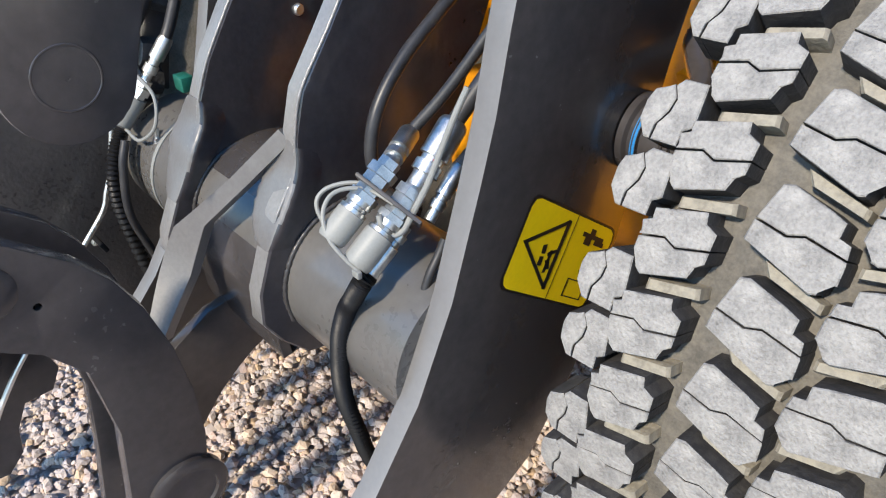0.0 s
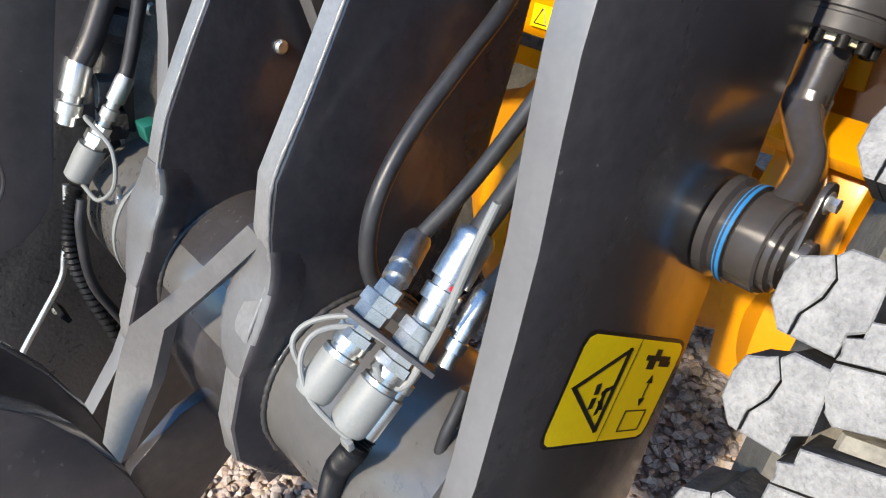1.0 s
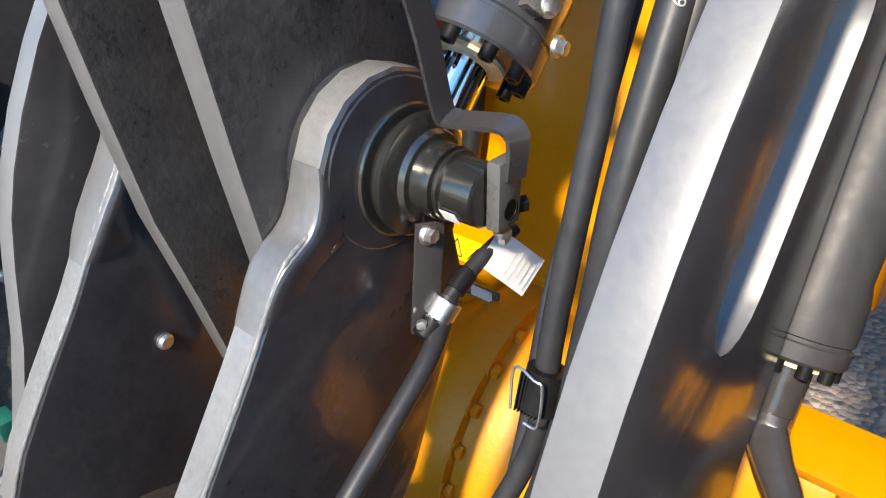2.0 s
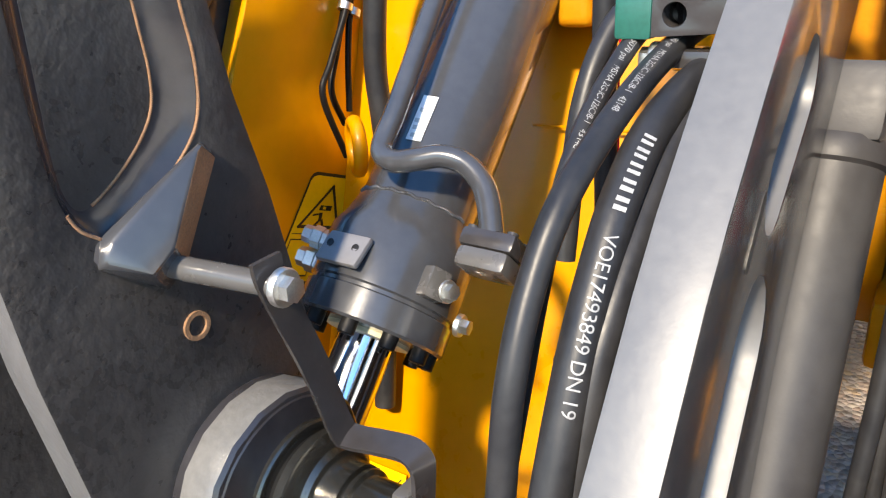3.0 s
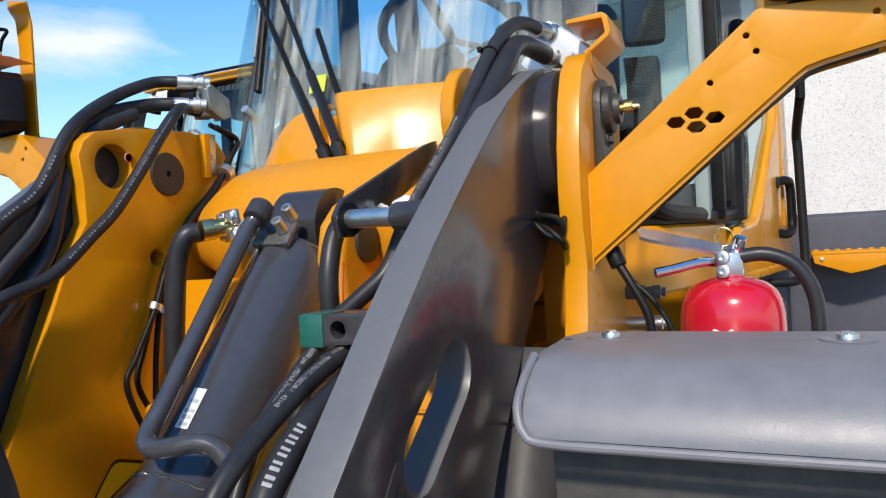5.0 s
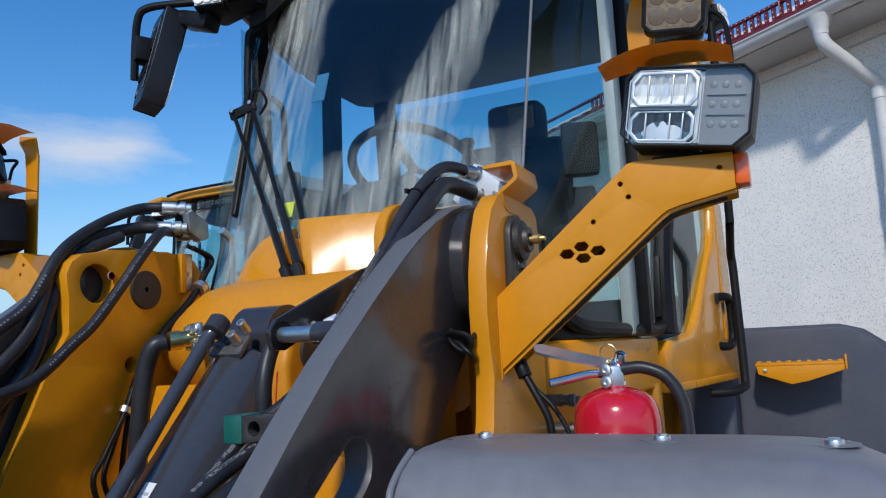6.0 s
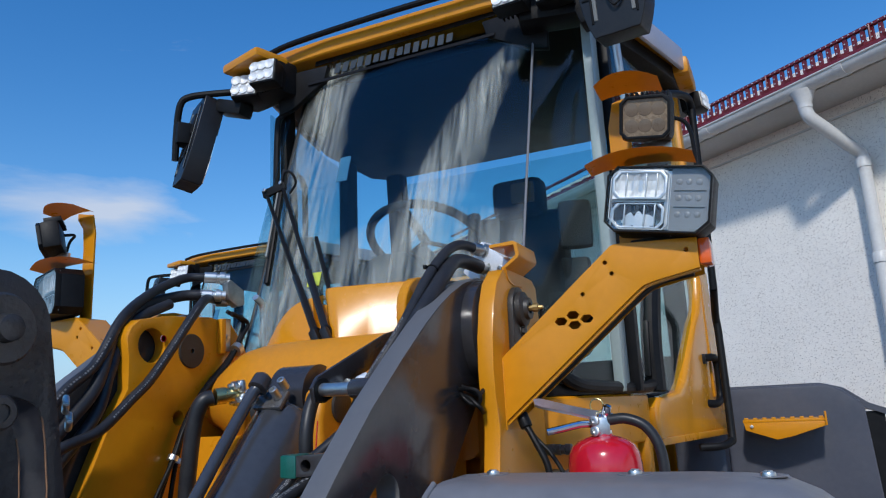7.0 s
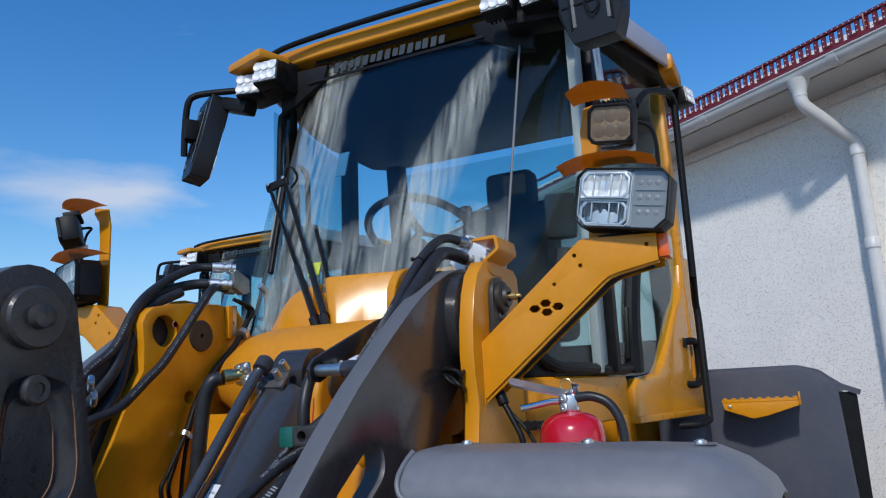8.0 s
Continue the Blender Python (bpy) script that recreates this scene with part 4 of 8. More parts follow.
lift = part("lift_cylinder", lathe(B0, BD, [(0, 0.03), (0, 0.053), (0.004, 0.057), (0.022, 0.057), (0.024, 0.054), (0.028, 0.054), (0.03, 0.057), (0.075, 0.056), (0.10, 0.051), (BL - 0.03, 0.0515), (BL - 0.026, 0.056), (BL - 0.010, 0.056), (BL, 0.050)], 48), GREY_MATT, loader, "dark grey hydraulic lift cylinder")
part("piston_rod", rod(B0 - BD * 0.080, B0 + BD * 0.02, 0.028, seg=28), GREY, loader, "grey piston rod")
part("rod_seal", lathe(B0 - BD * 0.008, BD, [(0, 0.029), (0, 0.041), (0.009, 0.041)], 32), CREAM, loader, "cream wiper seal")
bx = BD.orthogonal().normalized()
by = BD.cross(bx)
for k in range(10):
    a = radians(k * 36)
    bolt(B0 + (bx * math.cos(a) + by * math.sin(a)) * 0.0465, -BD, 0.0080, 0.012, False, lift, BLACK, "socket_bolt", True)
part("cylinder_head", box(B1 + BD * 0.035, (0.092, 0.086, 0.085), 0.012, BD.to_track_quat("Z", "Y").to_matrix()), GREY_MATT, lift)
# forked lever with its blue-sealed boss on the arm
EY, EZ = 1.165, 1.020
ROD_EYE = [(-0.303, 1.332, 1.140, 0.031, 0.026), (-0.300, 1.318, 1.118, 0.033, 0.026), (-0.276, 1.286, 1.098, 0.034, 0.022), (-0.250, 1.256, 1.082, 0.032, 0.020), (-0.242, 1.225, 1.062, 0.036, 0.020), (-0.242, 1.195, 1.040, 0.046, 0.020), (-0.242, EY, EZ, 0.058, 0.020)]
line = spline([p[:3] for p in ROD_EYE], 4)
bm = bmesh.new()
rings = []
for k, c in enumerate(line):
    f = min(k / 4, len(ROD_EYE) - 1.001)
    a, b, g = ROD_EYE[int(f)], ROD_EYE[int(f) + 1], f - int(f)
    w, h = a[3] + (b[3] - a[3]) * g, a[4] + (b[4] - a[4]) * g
    t = (line[min(k + 1, len(line) - 1)] - line[max(k - 1, 0)]).normalized()
    u = (Vector((1, 0, 0)) - t * t.x).normalized()
    v = t.cross(u)
    ring = []
    for q in range(16):
        ca, sa = math.cos(q * math.pi / 8), math.sin(q * math.pi / 8)
        ring.append(bm.verts.new(c + u * h * math.copysign(abs(ca) ** 0.55, ca) + v * w * math.copysign(abs(sa) ** 0.55, sa)))
    rings.append(ring)
for a, c in zip(rings, rings[1:]):
    for i in range(16):
        bm.faces.new((a[i], a[(i + 1) % 16], c[(i + 1) % 16], c[i]))
bm.faces.new(rings[0])
bm.faces.new(rings[-1])
lever = part("rod_eye", bm, GREY, loader, "forged dark grey rod eye", smooth=60)
part("eye_ring", lathe((-0.262, EY, EZ), (1, 0, 0), [(0, 0.05), (0, 0.057), (0.003, 0.060), (0.037, 0.060), (0.040, 0.057), (0.040, 0.04)], 40), GREY, loader)
part("eye_boss", lathe((-0.298, EY, EZ), (1, 0, 0), [(0, 0.066), (0.012, 0.066), (0.016, 0.058), (0.026, 0.058), (0.028, 0.064), (0.036, 0.064)], 44), GREY, loader)
part("blue_seal", lathe((-0.272, EY, EZ), (1, 0, 0), [(0, 0.0635), (0.009, 0.0645), (0.010, 0.05)], 44), BLUE, loader, "bright blue seal ring")
part("eye_cap", lathe((-0.222, EY, EZ), (1, 0, 0), [(0, 0.052), (0.008, 0.052), (0.010, 0.044), (0.016, 0.044), (0.018, 0.026), (0.034, 0.024), (0.036, 0.020), (0.036, 0)], 36), GREY, loader)
part("lock_plate", plate(slot((EY, EZ), (EY + 0.032, EZ + 0.062), 0.024), -0.206, -0.198, bevel=0.002), GREY, loader)
bolt((-0.198, EY + 0.032, EZ + 0.062), (1, 0, 0), 0.009, 0.012, parent=loader)

# front frame
LUGF = [(1.30, 1.44), (1.37, 1.605), (1.435, 1.755), (1.513, 1.930), (1.548, 1.985), (1.547, 2.05), (1.540, 2.10), (1.552, 2.125), (1.575, 2.143), (1.652, 2.158), (1.80, 2.168), (1.88, 2.155), (1.93, 2.10), (1.98, 2.00),
        (2.02, 1.90), (2.05, 1.20), (1.70, 0.9), (1.45, 0.9), (1.33, 1.2)]
lug_l = part("frame_lug", plate(LUGF, -1.095, -1.06, [ring_hole((1.612, 2.085), 0.040), ring_hole((1.700, 1.918), 0.017)], 0.004), YELLOW, loader, "yellow painted frame plate")
EAR = [(1.72, 1.60), (1.685, 1.75), (1.672, 1.90), (1.680, 1.98), (1.664, 2.04)] + arc((1.728, 2.102), 0.083, 200, 20, 12) + [(1.84, 2.06), (1.90, 1.95), (1.92, 1.60)]
lug_r = part("frame_lug", plate(EAR, -0.435, -0.412, [ring_hole((1.730, 2.098), 0.036)], 0.006, seg=3), YELLOW, loader, "yellow painted frame ear with a round hole")
for x, d in ((-1.06, 1),):
    bm = lathe((x - 0.002 * d, 1.735, 2.078), (d, 0, 0), [(0, 0.042), (0.005, 0.042), (0.007, 0.040), (0.007, 0.006), (0.002, 0.005), (0.002, 0)], 36)
    part("pin_cap", bm, PIN_GREY, lug_l if d > 0 else lug_r, "dark grey pin end")
LUGO = [(1.70, 1.52), (1.690, 1.56), (1.655, 1.62), (1.640, 1.68), (1.642, 1.75), (1.660, 1.80), (1.672, 1.87), (1.660, 1.93), (1.657, 1.98), (1.662, 2.04), (1.679, 2.105), (1.702, 2.150), (1.741, 2.182), (1.79, 2.19), (1.93, 2.185), (1.956, 2.17), (1.964, 2.10), (1.95, 1.9), (1.95, 1.40), (1.78, 1.40)]
for x0, x1 in ((-0.268, -0.235), (mir(-0.235), mir(-0.268))):
    part("outer_lug", plate(LUGO, x0, x1, bevel=0.004), YELLOW, loader, "yellow painted outer lug")
part("pin_cover", plate(arc((1.80, 2.105), 0.047, -10, 190, 12) + arc((1.782, 2.000), 0.034, 190, 350, 10), -0.235, -0.223, bevel=0.002), PIN_GREY, loader, "dark steel pin cover plate")
part("pin_cover_boss", lathe((-0.223, 1.80, 2.105), (1, 0, 0), [(0, 0.036), (0.010, 0.036), (0.012, 0.033), (0.014, 0.024), (0.022, 0.022), (0.022, 0.012), (0.016, 0.010), (0.016, 0)], 32), PIN_GREY, loader)
part("grease_nipple", lathe((-0.208, 1.80, 2.105), (1, 0, 0), [(0, 0.006), (0.012, 0.006), (0.013, 0.009), (0.024, 0.009), (0.025, 0.005), (0.034, 0.004), (0.036, 0)], 10), BRONZE, loader)
part("grease_pipe", tube([(-0.180, 1.80, 2.105), (-0.180, 1.806, 2.095), (-0.186, 1.81, 2.05), (-0.195, 1.80, 2.00), (-0.21, 1.79, 1.96)], 0.0035, 6, 8), BLACK, loader)
for y, z in ((1.782, 2.000), (1.800, 2.060)):
    bolt((-0.223, y, z), (1, 0, 0), 0.008, 0.008, parent=loader, mat=PIN_GREY)
part("lug_seam", tube([(-0.2345, 1.755, 2.190), (-0.2345, 1.770, 2.165), (-0.2345, 1.80, 2.158), (-0.2345, 1.85, 2.160)], 0.002, 6, 6), YELLOW, loader)
# folded strip welded on the outer lug, open to the inside
fold = [(-0.268, 2.234), (-0.268, 2.240), (-0.214, 2.243), (-0.207, 2.238), (-0.203, 2.214), (-0.206, 2.207), (-0.240, 2.183), (-0.244, 2.188), (-0.212, 2.2115), (-0.211, 2.214), (-0.2145, 2.2345)]
part("channel", plate(fold, 1.757, 1.874, axis="y", bevel=0.0008), YELLOW, loader, "folded yellow steel strip")

bm = plate([(-1.06, 0.95), (-0.38, 0.95), (-0.38, 1.90), (-1.06, 1.90)], 0, 0.03, axis="y", bevel=0.003)
bmesh.ops.transform(bm, matrix=Matrix.Translation((0, 1.545, 1.18)) @ Matrix.Rotation(radians(-16), 4, "X") @ Matrix.Translation((0, 0, -1.18)), verts=bm.verts)
part("front_plate", bm, YELLOW, loader, "sloping yellow frame plate")
part("seam_bead", tube([(-0.70, 1.668, 1.66), (-0.55, 1.668, 1.662), (-0.40, 1.668, 1.660)], 0.002, 4, 6), YELLOW, loader)
part("cross_saddle", lathe((-1.06, 1.85, 1.955), (1, 0, 0), [(0, 0.070), (0.03, 0.078), (0.07, 0.102), (0.11, 0.122), (0.16, 0.131), (0.24, 0.134), (0.52, 0.134), (0.60, 0.138), (0.65, 0.146), (0.68, 0.155)], 48), YELLOW_MATT, loader, "yellow cast cross member")
for x in (-0.800, -0.645):
    fr = 0.07 if x < -0.7 else 0.0
    bm = plate([(1.62 + fr, 1.80), (1.61 + fr, 1.90), (1.625 + fr, 1.955), (1.66 + fr, 1.985), (1.74, 2.02), (1.80, 2.08), (1.86, 2.09), (1.86, 1.80)], x, x + 0.05, bevel=0.014, seg=3)
    part("cylinder_lug", bm, YELLOW_MATT, loader, smooth=60)
    part("pin_disc", lathe((x + (0.05 if x > -0.7 else 0), 1.685, 1.925), (1 if x > -0.7 else -1, 0, 0), [(-0.01, 0.034), (0.006, 0.034), (0.008, 0.03), (0.008, 0)], 28), PIN_GREY, loader)
# transverse bar with its clamp, hoses pass behind it
part("cross_bar", rod((-0.462, 1.425, 1.952), (-0.375, 1.402, 1.950), 0.0115, seg=20), STEEL, loader, "bright steel cross bar")
part("bar_sleeve", rod((-0.385, 1.404, 1.950), (-0.335, 1.392, 1.949), 0.017, seg=20, bevel=0.002), GREY, loader)
part("bar_collar", lathe((-0.468, 1.427, 1.952), (1, -0.26, 0), [(0, 0.010), (0.001, 0.020), (0.008, 0.020), (0.009, 0.012)], 24), BLACK, loader)
part("link_strap", plate([(1.41, 1.93), (1.402, 1.955), (1.42, 1.975), (1.66, 2.065), (1.70, 2.075), (1.70, 2.035), (1.50, 1.955), (1.44, 1.93)], -0.474, -0.466, bevel=0.002), GREY, loader, "dark flat link")

# axle housing and hub carrier
axle = part("axle_housing", lathe((-1.05, 1.50, 0.74), (1, 0, 0), [(0, 0.12), (0.1, 0.16), (0.17, 0.22), (0.24, 0.275), (0.27, 0.30), (0.31, 0.305), (0.34, 0.30), (0.345, 0.285), (0.40, 0.28), (0.48, 0.25), (0.56, 0.17), (0.66, 0.135), (0.72, 0.135), (0.74, 0.17), (0.78, 0.22), (0.86, 0.225)], 56), YELLOW_MATT, loader, "yellow cast axle housing")
for k in range(9):
    a = radians(95 + k * 14)
    p = Vector((-0.708, 1.50 + 0.285 * math.cos(a), 0.74 + 0.285 * math.sin(a)))
    bolt(p, (1, 0, 0), 0.012, 0.014, True, axle, YELLOW_MATT)
part("frame_foot", plate([(1.34, 0.62), (1.33, 0.85), (1.36, 0.98), (1.40, 1.03), (1.452, 1.03), (1.452, 0.62)], -0.355, -0.215, bevel=0.012), YELLOW, loader, "yellow frame foot")
part("frame_foot_top", plate([(1.362, 1.034), (1.352, 1.056), (1.457, 1.070), (1.457, 1.034)], -0.36, -0.165, bevel=0.006), YELLOW, loader)
part("frame_side", plate([(1.62, 1.04), (1.60, 1.50), (1.70, 1.74), (1.95, 1.74), (1.95, 1.04)], -0.37, -0.335, bevel=0.004), YELLOW, loader)
part("frame_web", box((-0.30, 1.86, 1.86), (0.11, 0.02, 0.55), 0.003), YELLOW_MATT, loader)
part("frame_belly", box((C, 2.1, 1.25), (0.62, 0.55, 0.85), 0.03), YELLOW, loader)
for z in (1.812, 1.760):
    part("hose_port", lathe((-0.235, 1.94, z), (1, 0, 0), [(0, 0.012), (0.034, 0.012), (0.035, 0.010), (0.044, 0.010), (0.045, 0.012), (0.058, 0.012), (0.060, 0.008), (0.066, 0.008), (0.066, 0)], 18), GREY_SATIN if z > 1.8 else STEEL, loader, "threaded steel stud")


# ---- stickers ----
def sticker(name, origin, u, v, normal, shapes, parent, label, corner=0.06):
    """A flat sticker on a surface, with its printed shapes given in parts of its width and height."""
    o, u, v, nn = Vector(origin), Vector(u), Vector(v), Vector(normal)

    def sheet(loops, lift):
        b = bmesh.new()
        for loop in loops:
            b.faces.new([b.verts.new(o + u * a + v * c + nn * lift) for a, c in loop])
        return b
    k = corner
    kv = corner * u.length / v.length
    def rounded(m):
        return [(m + k * a, m * 1.6 + kv * c) for a, c in ((0, 1), (0.3, 0.3), (1, 0))] + [(1 - m - k * a, m * 1.6 + kv * c) for a, c in ((1, 0), (0.3, 0.3), (0, 1))] + \
               [(1 - m - k * a, 1 - m * 1.6 - kv * c) for a, c in ((0, 1), (0.3, 0.3), (1, 0))] + [(m + k * a, 1 - m * 1.6 - kv * c) for a, c in ((1, 0), (0.3, 0.3), (0, 1))]
    st = part(name, sheet([rounded(0.0)], 0.0012), INK, parent, label)
    part("sticker_face", sheet([rounded(0.018)], 0.0018), STICKER, st)
    part("sticker_print", sheet(shapes, 0.0024), INK, st)
    return st


def line_loop(points, w, closed=True):
    """Quads that draw a line of width w through the points."""
    out = []
    n = len(points)
    for i in range(n if closed else n - 1):
        a, b = Vector(points[i]), Vector(points[(i + 1) % n])
        d = (b - a).normalized()
        p = Vector((-d.y, d.x)) * w / 2
        a2, b2 = a - d * w / 2, b + d * w / 2
        out.append([tuple(a2 - p), tuple(b2 - p), tuple(b2 + p), tuple(a2 + p)])
    return out


shapes = line_loop([(0.43, 0.13), (0.08, 0.47), (0.43, 0.86)], 0.035) + line_loop([(0.50, 0.03), (0.50, 0.97)], 0.008, False) + line_loop([(0.66, 0.69), (0.88, 0.69), (0.88, 0.89), (0.66, 0.89)], 0.014)
shapes += [[(0.62, 0.16), (0.88, 0.16), (0.88, 0.21), (0.62, 0.21)], [(0.66, 0.21), (0.74, 0.21), (0.74, 0.29), (0.66, 0.29)], [(0.78, 0.21), (0.90, 0.21), (0.90, 0.26), (0.78, 0.26)], [(0.70, 0.10), (0.76, 0.10), (0.76, 0.16), (0.70, 0.16)]]
shapes += line_loop([(0.77, 0.38), (0.77, 0.60)], 0.012, False) + [[(0.735, 0.42), (0.77, 0.34), (0.805, 0.42)], [(0.735, 0.57), (0.77, 0.65), (0.805, 0.57)]]
shapes += [[(0.26, 0.44), (0.30, 0.42), (0.31, 0.52), (0.27, 0.53)], [(0.27, 0.56), (0.31, 0.55), (0.31, 0.65), (0.27, 0.66)], [(0.33, 0.50), (0.41, 0.44), (0.42, 0.47), (0.34, 0.54)], [(0.33, 0.58), (0.38, 0.58), (0.41, 0.66), (0.38, 0.67)], [(0.35, 0.47), (0.38, 0.46), (0.38, 0.70), (0.35, 0.72)]]
sticker("warning_sticker", (-0.300, 0.915, 1.000), (0, 0.228, -0.162), (0, -0.075, -0.140), (1, 0, 0), shapes, loader, "yellow and black warning sticker on the lift arm")
shapes = line_loop([(0.32, 0.115), (0.08, 0.485), (0.57, 0.485)], 0.028) + line_loop([(0.04, 0.55), (0.96, 0.55)], 0.008, False) + line_loop([(0.05, 0.60), (0.40, 0.60), (0.40, 0.92), (0.05, 0.92)], 0.012)
shapes += [[(0.25, 0.29), (0.29, 0.29), (0.29, 0.335), (0.25, 0.335)], [(0.33, 0.29), (0.40, 0.29), (0.40, 0.335), (0.33, 0.335)], [(0.25, 0.29), (0.40, 0.29), (0.40, 0.30), (0.25, 0.30)], [(0.25, 0.325), (0.40, 0.325), (0.40, 0.335), (0.25, 0.335)],
           [(0.27, 0.355), (0.31, 0.355), (0.33, 0.43), (0.29, 0.43)], [(0.29, 0.42), (0.33, 0.42), (0.28, 0.47), (0.25, 0.47)], [(0.31, 0.42), (0.34, 0.41), (0.38, 0.47), (0.35, 0.47)], [(0.20, 0.37), (0.29, 0.36), (0.29, 0.375), (0.20, 0.39)]]
sticker("warning_sticker", (-1.060, 1.572, 1.574), (0, 0.185, -0.064), (0, -0.132, -0.158), (1, 0, 0), shapes, lug_l, "yellow and black warning sticker on the frame plate")
sticker("small_sticker", (-0.62, 1.580, 1.345), (0.075, 0, 0), (0, -0.010, -0.040), (0, -1, 0.28), [[(0.1, 0.2), (0.3, 0.5), (0.1, 0.8)], [(0.45, 0.25), (0.9, 0.25), (0.9, 0.35), (0.45, 0.35)], [(0.45, 0.55), (0.9, 0.55), (0.9, 0.65), (0.45, 0.65)]], loader, "small faded yellow sticker")

# ---- hoses and pipes ----
def hose(points, r, mat=None, name="hose", label="", seg=14, ridge=0.0, steps=8, parent=None):
    return part(name, tube(points, r, steps, seg, ridge=ridge), mat or HOSE, parent or loader, label, smooth=50)


HA = [(-0.372, 1.300, 1.838), (-0.405, 1.285, 1.833), (-0.42, 1.240, 1.796), (-0.42, 1.182, 1.755), (-0.42, 1.147, 1.704), (-0.42, 1.122, 1.652), (-0.42, 1.098, 1.594), (-0.42, 1.06, 1.50), (-0.42, 1.02, 1.40), (-0.415, 0.985, 1.28), (-0.41, 0.93, 1.18)]
HB = [(-0.345, 1.345, 1.832), (-0.372, 1.320, 1.831), (-0.385, 1.262, 1.812), (-0.39, 1.190, 1.786), (-0.395, 1.115, 1.745), (-0.40, 1.078, 1.697), (-0.40, 1.050, 1.640), (-0.40, 1.035, 1.56), (-0.40, 1.013, 1.475), (-0.40, 0.994, 1.39), (-0.40, 0.985, 1.31), (-0.415, 0.965, 1.24), (-0.435, 0.935, 1.185), (-0.468, 0.890, 1.110), (-0.500, 0.846, 1.050)]
HC = [(-0.350, 1.300, 1.800), (-0.362, 1.262, 1.795), (-0.37, 1.195, 1.770), (-0.37, 1.142, 1.738), (-0.37, 1.107, 1.698), (-0.37, 1.078, 1.652), (-0.37, 1.050, 1.59), (-0.37, 1.02, 1.51), (-0.37, 1.00, 1.42), (-0.375, 0.985, 1.33), (-0.385, 0.96, 1.24), (-0.40, 0.925, 1.165), (-0.425, 0.870, 1.082)]
HD = [(-0.356, 1.330, 1.790), (-0.357, 1.275, 1.790), (-0.358, 1.216, 1.765), (-0.358, 1.160, 1.730), (-0.358, 1.118, 1.695), (-0.36, 1.085, 1.650), (-0.36, 1.06, 1.58), (-0.36, 1.03, 1.46), (-0.36, 1.01, 1.36), (-0.365, 0.98, 1.24), (-0.375, 0.94, 1.14), (-0.39, 0.885, 1.05)]
hose(HA, 0.0074, label="printed hydraulic hose")
hose(HB, 0.0098, label="printed hydraulic hose")
hose(HC, 0.0135, label="thick hydraulic hose with white lettering")
hose(HD, 0.0125)
EYE_SIDE = (-0.16, 0.70, 1.90)
la, lb, lc = spline(HA, 8), spline(HB, 8), spline(HC, 8)
part("hose_print", hose_print(glyphs("5070 psi   MSHA 2G-IC-126C/8-1   43148", 0.0064), la, 0.062, 0.0074, EYE_SIDE, flip=-1.0), PRINT, loader)
part("hose_print", hose_print(glyphs("W.P.  365 bar  5290 psi   MSHA 2G-IC-126C/8-1   43148", 0.0064), lb, 0.045, 0.0098, (-0.30, 1.0, 2.0), flip=-1.0), PRINT, loader)
marks = bars_flat([(0.0125 * k + d, -0.0040, 0.0125 * k + d + 0.0028, 0.0040) for k in range(5) for d in (0.0, 0.0055)])
for k in range(0, 40, 4):
    part("mark_bar", hose_print((marks[0][k:k + 4], [(0, 1, 2, 3)]), lc, 0.130, 0.0135, EYE_SIDE), PRINT, loader)
part("hose_print", hose_print(glyphs("VOE17493849 DN 19", 0.0122), lc, 0.203, 0.0135, EYE_SIDE, flip=-1.0), PRINT, loader)

# manifold block with a green end
part("manifold_block", plate([(-0.400, 1.824), (-0.335, 1.828), (-0.335, 1.858), (-0.400, 1.854)], 1.262, 1.305, [ring_hole((-0.381, 1.840), 0.0088, 20)], 0.003, axis="y"), GREY, loader, "dark grey manifold block")
part("block_end", box((-0.411, 1.283, 1.839), (0.028, 0.046, 0.033), 0.003), GREEN, loader, "green coated block end")
part("block_lower", box((-0.372, 1.285, 1.808), (0.050, 0.036, 0.014), 0.005), GREY, loader)
bolt((-0.398, 1.275, 1.808), (-1, 0, 0), 0.008, 0.010, True, loader)
part("hose_socket", lathe((-0.372, 1.300, 1.838), (-0.6, -0.3, -0.1), [(0, 0.016), (0.016, 0.016), (0.018, 0.012)], 20), BLACK, loader)

# vertical hose and riser hoses behind the arm
hose([(-0.49, 1.49, 1.960), (-0.50, 1.455, 1.940), (-0.50, 1.432, 1.890), (-0.50, 1.430, 1.835), (-0.50, 1.436, 1.742), (-0.50, 1.45, 1.64), (-0.50, 1.46, 1.50), (-0.50, 1.44, 1.30), (-0.50, 1.40, 1.1)], 0.0125)
hose([(-0.4865, 1.445, 1.90), (-0.4865, 1.438, 1.83), (-0.4865, 1.44, 1.74), (-0.4865, 1.46, 1.6)], 0.0012, RED, "red_stripe", "thin red stripe on the hose")
UP1 = [(-0.330, 1.846, 2.255), (-0.345, 1.80, 2.259), (-0.356, 1.76, 2.247), (-0.360, 1.70, 2.208), (-0.361, 1.64, 2.160), (-0.362, 1.60, 2.120), (-0.370, 1.545, 2.056), (-0.392, 1.500, 1.992), (-0.405, 1.460, 1.940), (-0.422, 1.440, 1.888), (-0.446, 1.410, 1.856), (-0.470, 1.370, 1.820), (-0.480, 1.330, 1.750), (-0.480, 1.30, 1.62)]
UP2 = [(-0.326, 1.846, 2.214), (-0.338, 1.815, 2.220), (-0.345, 1.785, 2.221), (-0.348, 1.75, 2.212), (-0.342, 1.69, 2.178), (-0.338, 1.62, 2.128), (-0.345, 1.56, 2.070), (-0.362, 1.50, 1.985), (-0.360, 1.40, 1.925), (-0.355, 1.32, 1.86)]
